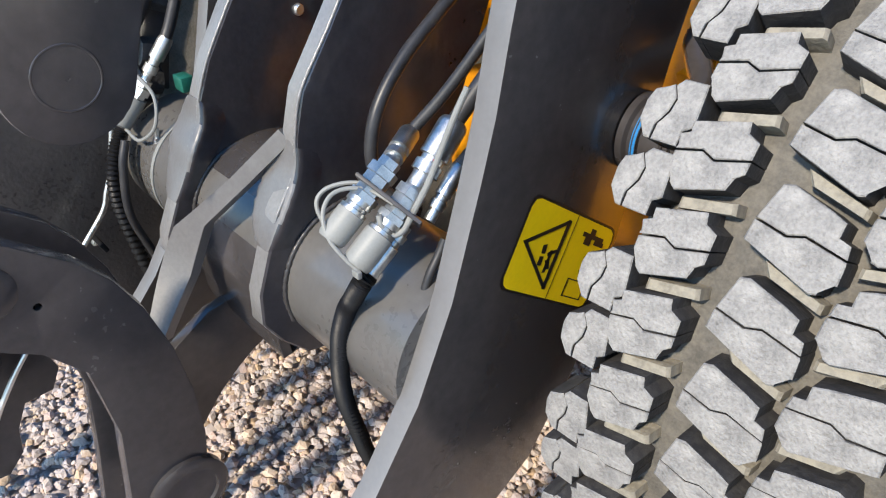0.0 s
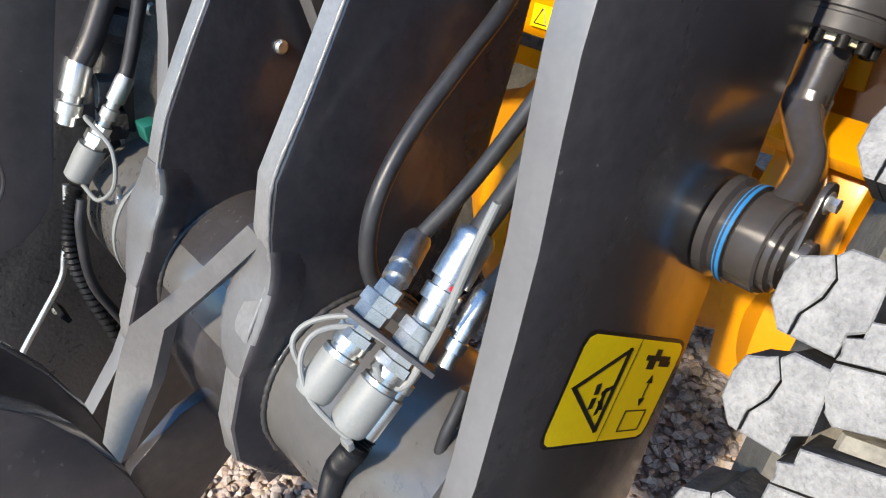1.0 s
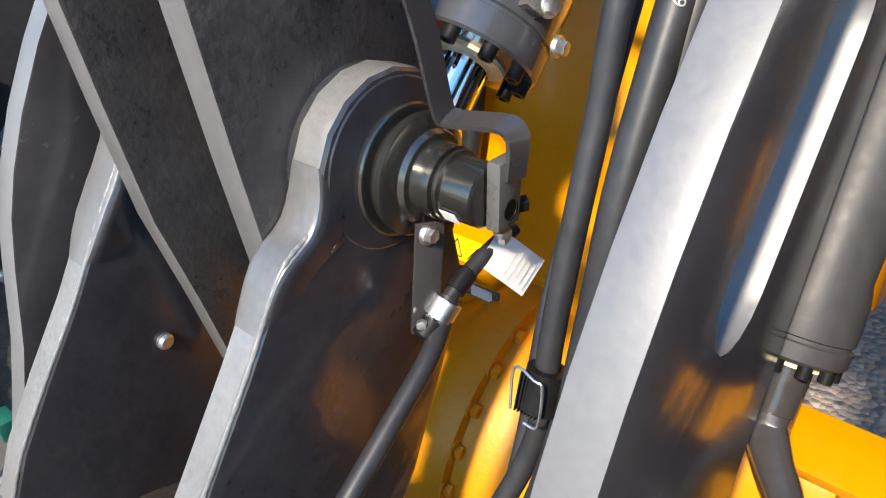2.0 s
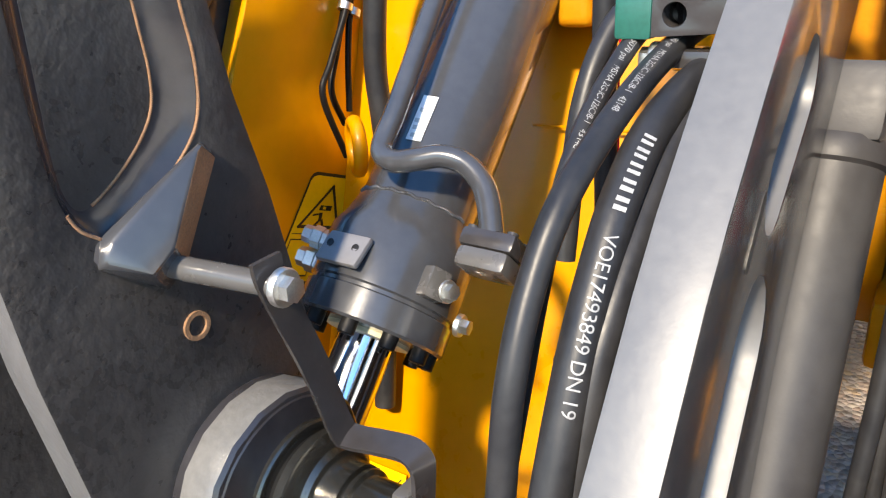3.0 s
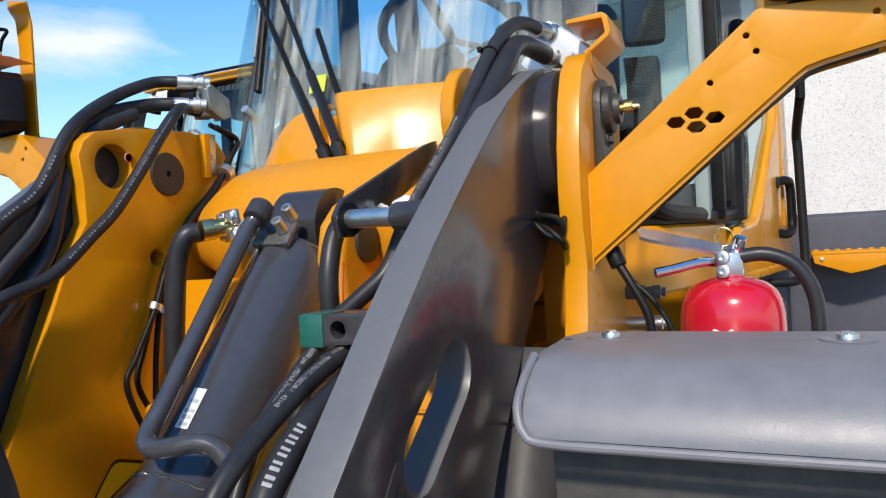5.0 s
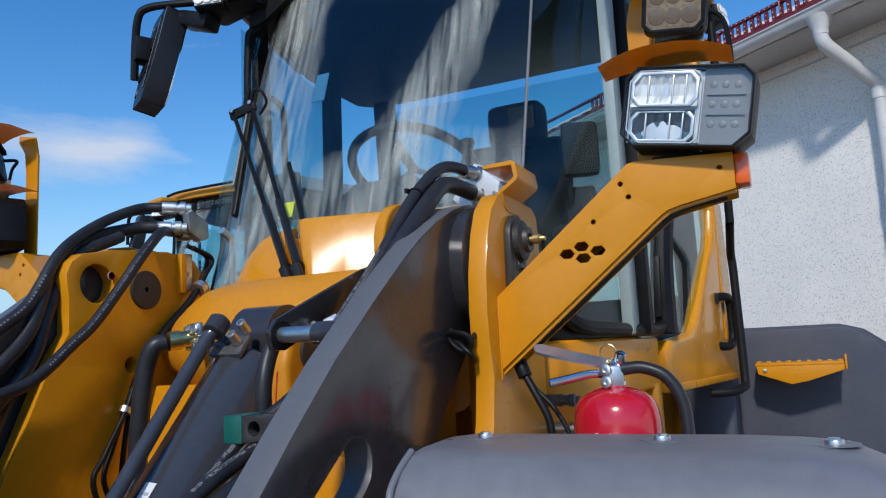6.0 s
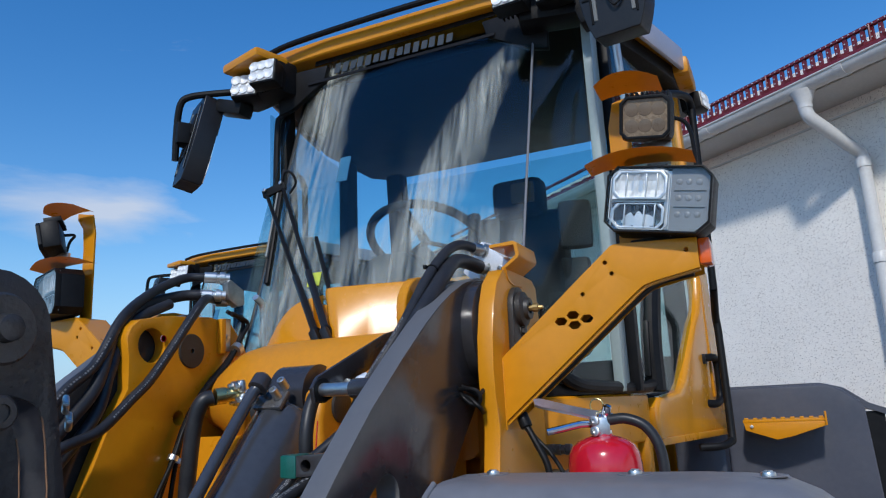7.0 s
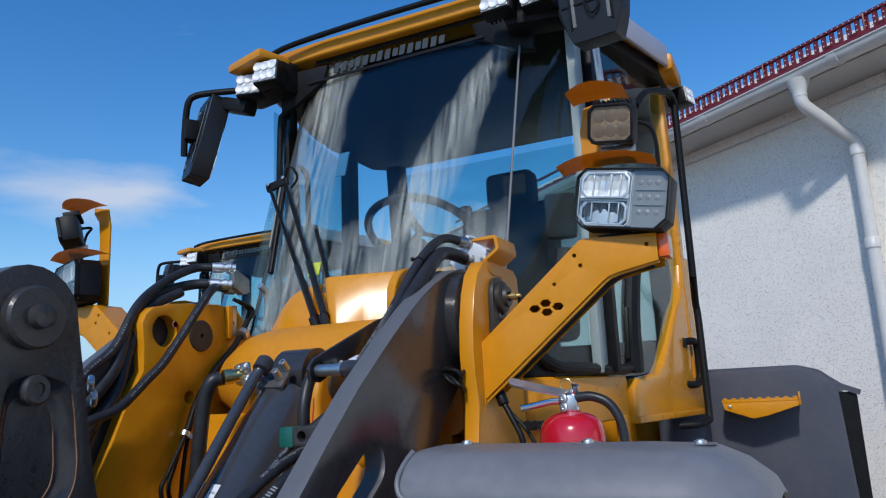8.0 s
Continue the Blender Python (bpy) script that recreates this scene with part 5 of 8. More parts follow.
UP3 = [(-0.37, 1.90, 2.17), (-0.395, 1.84, 2.180), (-0.405, 1.76, 2.150), (-0.395, 1.66, 2.06), (-0.385, 1.55, 1.97), (-0.37, 1.45, 1.90), (-0.365, 1.35, 1.85)]
hose(UP1, 0.0108, label="printed hydraulic hose")
part("hose_print", hose_print(glyphs("MSHA 2G-IC-126C/8-1   43148   MSHA 2G-IC-126C/8-1", 0.0064), spline(UP1, 8), 0.36, 0.0108, (-0.45, 0.9, 2.2), flip=-1.0), PRINT, loader)
hose(UP2, 0.0155)
hose(UP3, 0.011)
part("cable_tie", lathe((-0.361, 1.672, 2.186), (0.0, 0.78, 0.62), [(-0.002, 0.0105), (-0.002, 0.0130), (0.002, 0.0130), (0.002, 0.0105)], 20), BLACK, loader)
part("tie_head", box((-0.372, 1.662, 2.192), (0.006, 0.010, 0.008), 0.001), BLACK, loader)

# hydraulic junction blocks on both arms' heels
def junction(mx):
    s = 1 if mx > C else -1
    jb = part("junction_block", plate([(1.880, 2.224), (1.872, 2.268), (1.886, 2.280), (1.940, 2.256), (1.944, 2.216), (1.915, 2.208)], mx - 0.010, mx + 0.010, bevel=0.004), ZINC, loader, "bare aluminium junction plate")
    for y, z in ((1.90, 2.285), (1.885, 2.235), (1.945, 2.225)):
        p = Vector((mx, y, z))
        d = Vector((-0.74, -0.66, 0.04))
        part("hose_fitting", lathe(p + d * 0.005, d, [(0, 0.013), (0.012, 0.013), (0.013, 0.017), (0.026, 0.017), (0.027, 0.012), (0.034, 0.012), (0.035, 0.015), (0.065, 0.015), (0.067, 0.012)], 16), STEEL, jb)
    part("riser_pipe", tube([(mx, 2.00, 2.245), (mx, 2.03, 2.22), (mx, 2.035, 2.12), (mx, 2.035, 1.98)], 0.010, 6, 12), STEEL, jb)
    return jb


# bare aluminium block at the near hoses' ends
jr = Matrix.Rotation(radians(-14), 3, "Z") @ Matrix.Rotation(radians(40), 3, "Y")
JC = Vector((-0.300, 1.872, 2.228))
jblk = part("hose_block", box(JC, (0.098, 0.036, 0.048), 0.006, jr), ALU, loader, "bright bare aluminium hose block")
part("block_flange", box((-0.352, 1.880, 2.205), (0.050, 0.030, 0.022), 0.005, jr), ALU, jblk)
for end, d in ((UP1[0], (-0.52, -0.84, 0.10)), (UP2[0], (-0.46, -0.88, 0.10))):
    d = Vector(d).normalized()
    part("hose_fitting", lathe(Vector(end) - d * 0.034, d, [(-0.01, 0.014), (0.006, 0.014), (0.007, 0.0165), (0.018, 0.0165), (0.019, 0.0120), (0.024, 0.0120), (0.025, 0.0145), (0.046, 0.0145), (0.048, 0.011)], 12), ZINC, jblk)
for q in (-0.034, 0.034):
    bolt(JC + jr @ Vector((q, -0.018, 0.0)), jr @ Vector((0, -1, 0)), 0.006, 0.005, False, jblk)
junction(mir(-0.360))
# hoses that run over the far lug and down the far arm
FH1 = [(-1.122, 1.902, 2.228), (-1.118, 1.862, 2.228), (-1.060, 1.776, 2.208), (-1.035, 1.701, 2.147), (-1.035, 1.649, 2.080), (-1.035, 1.588, 2.007), (-1.035, 1.538, 1.964), (-1.035, 1.455, 1.898), (-1.04, 1.371, 1.867), (-1.05, 1.28, 1.80), (-1.06, 1.15, 1.69), (-1.07, 1.05, 1.58)]
FH2 = [(-1.128, 1.857, 2.288), (-1.165, 1.810, 2.282), (-1.150, 1.690, 2.228), (-1.10, 1.561, 2.150), (-1.083, 1.481, 2.041), (-1.080, 1.411, 1.986), (-1.08, 1.33, 1.90), (-1.08, 1.20, 1.76), (-1.08, 1.10, 1.63)]
FH3 = [(-1.128, 1.842, 2.238), (-1.165, 1.792, 2.232), (-1.150, 1.665, 2.190), (-1.105, 1.545, 2.115), (-1.078, 1.478, 1.990), (-1.076, 1.406, 1.912), (-1.076, 1.32, 1.82), (-1.076, 1.20, 1.69), (-1.076, 1.10, 1.56)]
FH4 = [(-1.12, 1.72, 2.20), (-1.115, 1.60, 2.14), (-1.09, 1.525, 2.03), (-1.078, 1.484, 1.935), (-1.076, 1.402, 1.843), (-1.076, 1.30, 1.74), (-1.076, 1.18, 1.60), (-1.076, 1.10, 1.50)]
for k, (line, r) in enumerate(((FH1, 0.0115), (FH2, 0.012), (FH3, 0.0145), (FH4, 0.013))):
    hose(line, r, label="printed hydraulic hose" if k == 0 else "")
tagged(part("hose_mark", hose_print(bars_flat([(i * 0.0065, -0.0016, i * 0.0065 + (0.0035 if i % 4 else 0.001), 0.0016) for i in range(56)]), spline(FH1, 8), 0.20, 0.0115, (-0.1, 0.7, 2.1)), HOSE_MARK, loader), kind="stuff")
tagged(part("hose_mark", hose_print(bars_flat([(i * 0.008, -0.0018, i * 0.008 + (0.0045 if i % 5 else 0.001), 0.0018) for i in range(30)]), spline(FH2, 8), 0.42, 0.012, (-0.1, 0.7, 2.2)), HOSE_MARK, loader), kind="stuff")

# electric cables down the far lug
for dx, pts in ((0.0, [(1.845, 2.185), (1.905, 2.165), (1.898, 2.129), (1.871, 2.085), (1.835, 2.046), (1.779, 1.998), (1.733, 1.948), (1.701, 1.899), (1.672, 1.833), (1.640, 1.757), (1.62, 1.699), (1.645, 1.640)]),
                (0.011, [(1.850, 2.180), (1.912, 2.160), (1.890, 2.120), (1.862, 2.078), (1.826, 2.038), (1.770, 1.990), (1.722, 1.938), (1.688, 1.885), (1.664, 1.83), (1.612, 1.745), (1.587, 1.695), (1.630, 1.588)]),
                (0.004, [(1.885, 2.10), (1.845, 2.056), (1.775, 1.99), (1.728, 1.94), (1.698, 1.89), (1.680, 1.83), (1.664, 1.75), (1.655, 1.66)])):
    hose([(-1.045 + dx, *p) for p in pts], 0.0055, BLACK, "cable", seg=10, parent=lug_l)
for y, z in ((1.666, 1.828), (1.684, 1.818)):
    part("cable_clip", lathe((-1.040, y, z), (0.0, 0.45, 0.9), [(-0.006, 0.010), (-0.006, 0.0125), (0.006, 0.0125), (0.006, 0.010)], 16), STEEL, lug_l)
part("cable_clip", lathe((-1.035, 1.872, 2.088), (0.0, 0.8, 0.6), [(-0.008, 0.014), (-0.008, 0.017), (0.008, 0.017), (0.008, 0.014)], 16), STEEL, lug_l)
part("clip_bracket", box((-1.052, 1.850, 2.125), (0.006, 0.028, 0.085), 0.002), STEEL, lug_l)
part("clip_base", box((-1.052, 1.832, 2.120), (0.018, 0.016, 0.09), 0.002), YELLOW, lug_l)
bolt((-1.049, 1.850, 2.118), (1, 0, 0), 0.006, 0.006, True, lug_l)
# round prohibition sticker on the far lug
part("round_sticker", lathe((-1.0605, 1.645, 2.103), (1, 0, 0), [(0, 0.0085), (0.001, 0.0085), (0.001, 0)], 24), WHITE, lug_l, "small round white and red sticker")
part("sticker_ring", lathe((-1.0598, 1.645, 2.103), (1, 0, 0), [(0.0006, 0.0062), (0.0010, 0.0062), (0.0010, 0.0082), (0.0006, 0.0082)], 24), RED, lug_l)
# lifting ring on the sloping plate
part("lifting_ring", tube([(-0.96 + 0.03 * math.sin(radians(a)), 1.572 - 0.025 * math.sin(radians(a)), 1.625 + 0.038 * math.cos(radians(a))) for a in range(0, 361, 30)], 0.0115, 4, 12), YELLOW, loader, "yellow lifting ring")

# hose from the flange beside the tilt cylinder
H2 = [(-0.884, 1.622, 1.958), (-0.898, 1.606, 1.950), (-0.912, 1.598, 1.910), (-0.921, 1.596, 1.838), (-0.930, 1.597, 1.742), (-0.925, 1.598, 1.66), (-0.92, 1.60, 1.55), (-0.91, 1.56, 1.4), (-0.90, 1.52, 1.2)]
hose(H2, 0.0175, label="thick black hydraulic hose")
FD = Vector((-0.52, -0.84, -0.12)).normalized()
FC = Vector((-0.845, 1.668, 1.966))
FR = FD.to_track_quat("Z", "Y").to_matrix()
part("hose_fitting", lathe(FC, FD, [(0, 0.020), (0.006, 0.020), (0.008, 0.016), (0.034, 0.016), (0.036, 0.0185), (0.058, 0.0185)], 18), BRASSY, loader, "yellow zinc hose fitting")
for sd in (-1, 1):
    part("split_flange", box(FC + FR @ Vector((0.0, 0.0145 * sd, 0.004)), (0.066, 0.028, 0.016), 0.010, FR, seg=3), STEEL, loader, "bare steel split flange half")
    for a in (-0.022, 0.022):
        bolt(FC + FR @ Vector((a, 0.016 * sd, 0.011)), FD, 0.0075, 0.010, True, loader)
part("split_flange", lathe((-0.435, 1.53, 1.955), (0.1, -0.9, 0.25), [(0, 0.010), (0, 0.024), (0.008, 0.026), (0.016, 0.024), (0.018, 0.016), (0.032, 0.014), (0.032, 0)], 8), SILVER, loader)
for a in (-0.024, 0.024):
    bolt((-0.435 + a, 1.507, 1.965), (0, -1, 0.1), 0.007, 0.009, False, loader)
part("yellow_pipe", tube([(-0.425, 1.54, 1.97), (-0.424, 1.55, 1.90), (-0.424, 1.56, 1.84), (-0.43, 1.57, 1.80), (-0.47, 1.60, 1.765), (-0.50, 1.63, 1.78)], 0.012, 8, 14), YELLOW, loader, "yellow painted pipe")
part("pipe_clamp", box((-0.432, 1.543, 1.872), (0.070, 0.020, 0.022), 0.004), SILVER, loader)
bolt((-0.468, 1.530, 1.874), (-1, -0.2, 0), 0.008, 0.014, True, loader)
part("wiring_loom", tube([(-0.36, 1.45, 1.99), (-0.37, 1.46, 1.93), (-0.385, 1.47, 1.89), (-0.38, 1.46, 1.86), (-0.36, 1.44, 1.85)], 0.005, 6, 10, ridge=0.10), BLACK, loader)
for pts in ([(-0.298, 1.635, 1.944), (-0.280, 1.63, 1.945), (-0.262, 1.63, 1.940), (-0.256, 1.634, 1.927), (-0.263, 1.638, 1.916), (-0.276, 1.634, 1.918), (-0.290, 1.634, 1.930), (-0.300, 1.642, 1.942)],
            [(-0.298, 1.642, 1.934), (-0.280, 1.638, 1.928), (-0.266, 1.634, 1.917), (-0.258, 1.638, 1.908), (-0.262, 1.66, 1.900)],
            [(-0.296, 1.642, 1.950), (-0.272, 1.638, 1.938), (-0.260, 1.644, 1.934), (-0.262, 1.67, 1.945)]):
    part("cable", tube(pts, 0.0042, 8, 10), BLACK, loader)

# ---- coupling cluster on the cross tube ----
CD = Vector((-0.05, -0.78, -0.62)).normalized()
CS = Vector((-0.77, -0.28, 0.58))
CS = (CS - CD * CS.dot(CD)).normalized()
CP = Vector((-0.425, 0.760, 0.980))


def fitting(p, d, profile, name, mat, seg=20, label=""):
    return part(name, lathe(p, d, profile, seg), mat, loader, label)


CN = CD.cross(CS)
part("coupling_bracket", plate([(-0.040, -0.030), (0.078, -0.030), (0.078, 0.026), (0.05, 0.030), (-0.040, 0.030)], -0.003, 0.003, axis="z", bevel=0.0015), GREY_MATT, loader).matrix_basis = Matrix.Translation(CP) @ Matrix((CS, CN, CD)).transposed().to_4x4()
part("bracket_arm", tube([(-0.365, 0.839, 1.162), (-0.37, 0.822, 1.128), (-0.38, 0.804, 1.077), (-0.388, 0.786, 1.029), (-0.396, 0.768, 0.992), (-0.402, 0.751, 0.962), (-0.407, 0.740, 0.952), (-0.414, 0.730, 0.953), (-0.420, 0.722, 0.968), (-0.425, 0.722, 0.984)], 0.0048, 6, 10), PALE, loader, "pale painted bracket rod")
for s, cap_len, r in ((0.0, 0.060, 0.0235), (0.052, 0.054, 0.0225)):
    q = CP + CS * s
    fitting(q, CD, [(0, 0.020), (0.012, 0.020), (0.013, 0.024), (0.024, 0.024), (0.025, 0.0205)], "hex_nut", ZINC, 6)
    fitting(q + CD * 0.024, CD, [(0, 0.021), (0.010, 0.021), (0.011, 0.018), (0.016, 0.018), (0.017, 0.022), (0.028, 0.022), (0.029, 0.019)], "coupling_ring", ZINC, 28)
    fitting(q + CD * 0.046, CD, [(0, r * 0.9), (0.002, r), (cap_len - 0.006, r), (cap_len, r * 0.86), (cap_len, 0)], "dust_cap", PALE, 28, "pale grey plastic dust cap")
    fitting(q - CD * 0.004, -CD, [(0, 0.021), (0.014, 0.021), (0.015, 0.024), (0.030, 0.024), (0.031, 0.017), (0.045, 0.017)], "hex_adapter", ZINC, 6)
# ferrules up to the hoses
for a, b, r in ((CP - CD * 0.040, Vector(HC[-1]), 0.0225), (CP + CS * 0.052 - CD * 0.040, Vector(HB[-1]), 0.0165), (CP - CS * 0.045 - CD * 0.012, Vector((-0.392, 0.850, 1.030)), 0.0125)):
    d = (b - a)
    ln = d.length
    fitting(a, d, [(0, r * 0.75), (ln * 0.20, r * 0.75), (ln * 0.21, r * 1.0), (ln * 0.36, r * 1.0), (ln * 0.37, r * 0.8), (ln * 0.45, r * 0.8), (ln * 0.46, r * 1.04), (ln * 0.95, r * 1.04), (ln, r * 0.95), (ln + 0.004, r * 0.8)], "hose_ferrule", ZINC, 22)
hose([(-0.392, 0.850, 1.030), (-0.372, 0.89, 1.085), (-0.36, 0.93, 1.16), (-0.36, 0.97, 1.26)], 0.0105)
part("red_dot", lathe(CP - CD * 0.085 + CN * -0.0225, -CN, [(0, 0.003), (0.001, 0.003), (0.001, 0)], 10), RED, loader)
# tie loops of the caps
for pts in ([(-0.413, 0.672, 0.914), (-0.434, 0.663, 0.931), (-0.457, 0.656, 0.953), (-0.475, 0.659, 0.974), (-0.485, 0.669, 0.993), (-0.486, 0.687, 1.008), (-0.475, 0.709, 1.013), (-0.456, 0.729, 1.010), (-0.436, 0.740, 1.002), (-0.420, 0.746, 0.995)],
            [(-0.472, 0.682, 0.939), (-0.487, 0.672, 0.956), (-0.503, 0.669, 0.977), (-0.510, 0.674, 0.994), (-0.508, 0.690, 1.006), (-0.495, 0.712, 1.012), (-0.477, 0.732, 1.012), (-0.458, 0.746, 1.008)]):
    part("cap_strap", tube(pts, 0.0034, 6, 8), PALE, loader, "pale plastic cap strap")
part("strap_end", box((-0.414, 0.668, 0.912), (0.016, 0.008, 0.012), 0.002), PALE, loader)
# thin return fitting and its spiral-wrapped hose
q = Vector((-0.4246, 0.6967, 0.893)) - CD * 0.090
fitting(q, CD, [(0, 0.010), (0.014, 0.010), (0.015, 0.013), (0.027, 0.013), (0.028, 0.010), (0.036, 0.0105), (0.038, 0.0135), (0.090, 0.0135), (0.092, 0.011)], "hose_ferrule", ZINC, 18)
qe = q + CD * 0.090
part("wrapped_hose", tube([tuple(qe), tuple(qe + CD * 0.02), (-0.450, 0.679, 0.840), (-0.464, 0.674, 0.812), (-0.480, 0.668, 0.756), (-0.490, 0.667, 0.690), (-0.495, 0.669, 0.640), (-0.50, 0.678, 0.577), (-0.50, 0.695, 0.499), (-0.50, 0.712, 0.423), (-0.50, 0.74, 0.34), (-0.51, 0.78, 0.20)], 0.0145, 14, 14, ridge=0.14), BLACK, loader, "black hose in spiral wrap", smooth=25)
# hose from the clamp to the cluster
# small hose between the cross tube and the arm
hose([(-0.37, 0.80, 0.935), (-0.37, 0.788, 0.914), (-0.37, 0.768, 0.885), (-0.37, 0.754, 0.852), (-0.37, 0.746, 0.828)], 0.0075)
fitting((-0.37, 0.746, 0.828), (0.0, -0.24, -0.97), [(-0.004, 0.007), (0, 0.0082), (0.062, 0.0082), (0.064, 0.006), (0.075, 0.006), (0.075, 0)], "hose_ferrule", PALE, 14)
S1 = [(-0.598, 1.110, 1.290), (-0.595, 1.092, 1.262), (-0.582, 1.050, 1.240), (-0.575, 0.975, 1.195), (-0.57, 0.890, 1.135), (-0.565, 0.833, 1.070), (-0.56, 0.812, 1.000), (-0.545, 0.820, 0.945), (-0.52, 0.84, 0.915)]
hose(S1, 0.0115)
hose([(-0.590, 1.215, 1.330), (-0.592, 1.165, 1.318), (-0.595, 1.135, 1.304), (-0.598, 1.108, 1.286)], 0.0095)
fitting((-0.597, 1.116, 1.293), (0.05, 0.85, 0.5), [(0, 0.0100), (0, 0.0125), (0.026, 0.0125), (0.028, 0.0095)], "hose_sleeve", BLACK, 20)
fitting((-0.602, 1.088, 1.265), (-0.1, -0.75, -0.6), [(0, 0.0115), (0, 0.0140), (0.020, 0.0140), (0.022, 0.0115)], "hose_sleeve", BLACK, 20)
fitting((-0.600, 1.100, 1.275), (-0.15, -0.6, -0.7), [(-0.012, 0.014), (-0.012, 0.017), (0.010, 0.017), (0.010, 0.014)], "hose_clamp", STEEL, 24, "zinc plated hose clamp")
bolt((-0.606, 1.074, 1.270), (0.5, -0.8, 0), 0.006, 0.008, False, loader)
# paper tag hanging from the pin bolt
tag_c = Vector((-0.5675, 1.180, 1.3095))
bm = bmesh.new()
tu = Vector((0.043, 0.028, -0.039)).normalized()
tv = Vector((0.006, 0.039, 0.028))
tv = (tv - tu * tv.dot(tu)).normalized()
for i in range(5):
    for j in range(4):
        u, v = (i / 4 - 0.5) * 0.064, (j / 3 - 0.5) * 0.048
        bm.verts.new(tag_c + tu * u + tv * v + tu.cross(tv) * (0.0012 * math.sin(i * 1.1)))
bm.verts.ensure_lookup_table()
for i in range(4):
    for j in range(3):
        bm.faces.new([bm.verts[k] for k in (i * 4 + j, (i + 1) * 4 + j, (i + 1) * 4 + j + 1, i * 4 + j + 1)])
tn = tu.cross(tv).normalized()
bmesh.ops.solidify(bm, geom=list(bm.faces), thickness=0.0006)
tag = tagged(new("paper_tag", finish("paper_tag", bm, PAPER)), "white paper tag with faint print hanging from the pin", "tag")
for k in range(5):
    b = box(tag_c + tn * 0.0017 + tu * (0.026 - 0.0065 * k) - tv * 0.002, (0.0016, 0.034 - 0.007 * (k % 3), 0.0004), 0.0, Matrix((tu, tv, tn)).transposed())
    o = new("print_bar", finish("print_bar", b, FADED))
    attach(o, tag)
# warning sticker and label bracket on the sloping plate
tilt16 = Matrix.Rotation(radians(-16), 3, "X")
part("warning_sticker", box((-0.898, 1.503, 1.060), (0.082, 0.002, 0.044), 0.0, tilt16), STICKER, loader, "yellow warning sticker")
for a, b in (((-0.930, 1.046), (-0.914, 1.076)), ((-0.914, 1.076), (-0.898, 1.046)), ((-0.930, 1.046), (-0.898, 1.046)), ((-0.885, 1.046), (-0.865, 1.072))):
    part("sticker_line", rod((a[0], 1.5015 + (a[1] - 1.06) * 0.287, a[1]), (b[0], 1.5015 + (b[1] - 1.06) * 0.287, b[1]), 0.0012, seg=6), INK, loader)
part("label_bracket", box((-0.845, 1.440, 1.035), (0.15, 0.006, 0.026), 0.002), GREY_SATIN, loader)
part("bracket_label", box((-0.805, 1.4365, 1.036), (0.045, 0.001, 0.020), 0.0), PAPER, loader)
# strap buckle on the hoses
part("hose_strap", lathe((-0.398, 0.986, 1.352), (0.0, 0.28, 0.96), [(-0.017, 0.014), (-0.017, 0.017), (0.017, 0.017), (0.017, 0.014)], 24), BLACK, loader, "black ribbed hose strap")
for k in range(7):
    part("strap_rib", box((-0.412 + 0.0030 * k, 0.972, 1.352), (0.0014, 0.005, 0.034), 0.001, Matrix.Rotation(radians(-14), 3, "X")), BLACK, loader)
part("buckle", tube([(-0.417, 0.968, 1.334), (-0.417, 0.972, 1.372), (-0.395, 0.966, 1.374), (-0.388, 0.966, 1.370), (-0.388, 0.962, 1.336), (-0.400, 0.962, 1.333)], 0.0012, 4, 8), STEEL, loader)

# ---- couplings and lines on the far arm ----
for pts, r in (([(-1.35, 0.93, 1.45), (-1.35, 0.885, 1.310), (-1.35, 0.845, 1.195), (-1.35, 0.785, 1.098), (-1.35, 0.740, 1.045)], 0.0215), ([(-1.30, 0.95, 1.45), (-1.30, 0.915, 1.310), (-1.30, 0.884, 1.195), (-1.30, 0.826, 1.065), (-1.30, 0.800, 1.020)], 0.0135), ([(-1.26, 0.98, 1.40), (-1.26, 0.93, 1.20), (-1.22, 0.90, 1.10), (-1.16, 0.90, 1.06)], 0.006), ([(-1.27, 1.0, 1.40), (-1.265, 0.95, 1.20), (-1.215, 0.91, 1.08), (-1.15, 0.90, 1.03)], 0.005)):
    hose(pts, r)
for a, b, r in (((-1.35, 0.745, 1.05), (-1.35, 0.690, 0.955), 0.023), ((-1.30, 0.802, 1.022), (-1.315, 0.745, 0.945), 0.016)):
    a, b = Vector(a), Vector(b)
    ln = (b - a).length
    fitting(a, b - a, [(-0.01, r * 0.9), (0, r * 1.05), (ln * 0.45, r * 1.05), (ln * 0.47, r * 0.75), (ln * 0.60, r * 0.75), (ln * 0.62, r), (ln * 0.82, r), (ln * 0.84, r * 0.7), (ln, r * 0.7)], "hose_ferrule", STEEL, 20)
LD = Vector((-0.15, -0.62, -0.78)).normalized()
lp = Vector((-1.315, 0.745, 0.945))
fitting(lp, LD, [(0, 0.018), (0.018, 0.018), (0.019, 0.024), (0.036, 0.024), (0.037, 0.019), (0.046, 0.019)], "hex_adapter", STEEL, 6)
fitting(lp + LD * 0.046, LD, [(0, 0.026), (0.02, 0.027), (0.07, 0.025), (0.076, 0.018), (0.076, 0)], "dust_cap", PALE, 26, "pale grey plastic dust cap")
part("cap_strap", tube([lp + Vector((-0.03, -0.01, 0.005)), lp + Vector((0.02, -0.03, 0.03)), lp + Vector((0.085, -0.02, -0.01)), lp + Vector((0.105, -0.04, -0.07)), lp + Vector((0.06, -0.065, -0.11)), lp + Vector((0.0, -0.07, -0.10))], 0.0042, 8, 8), PALE, loader, "pale plastic cap strap")
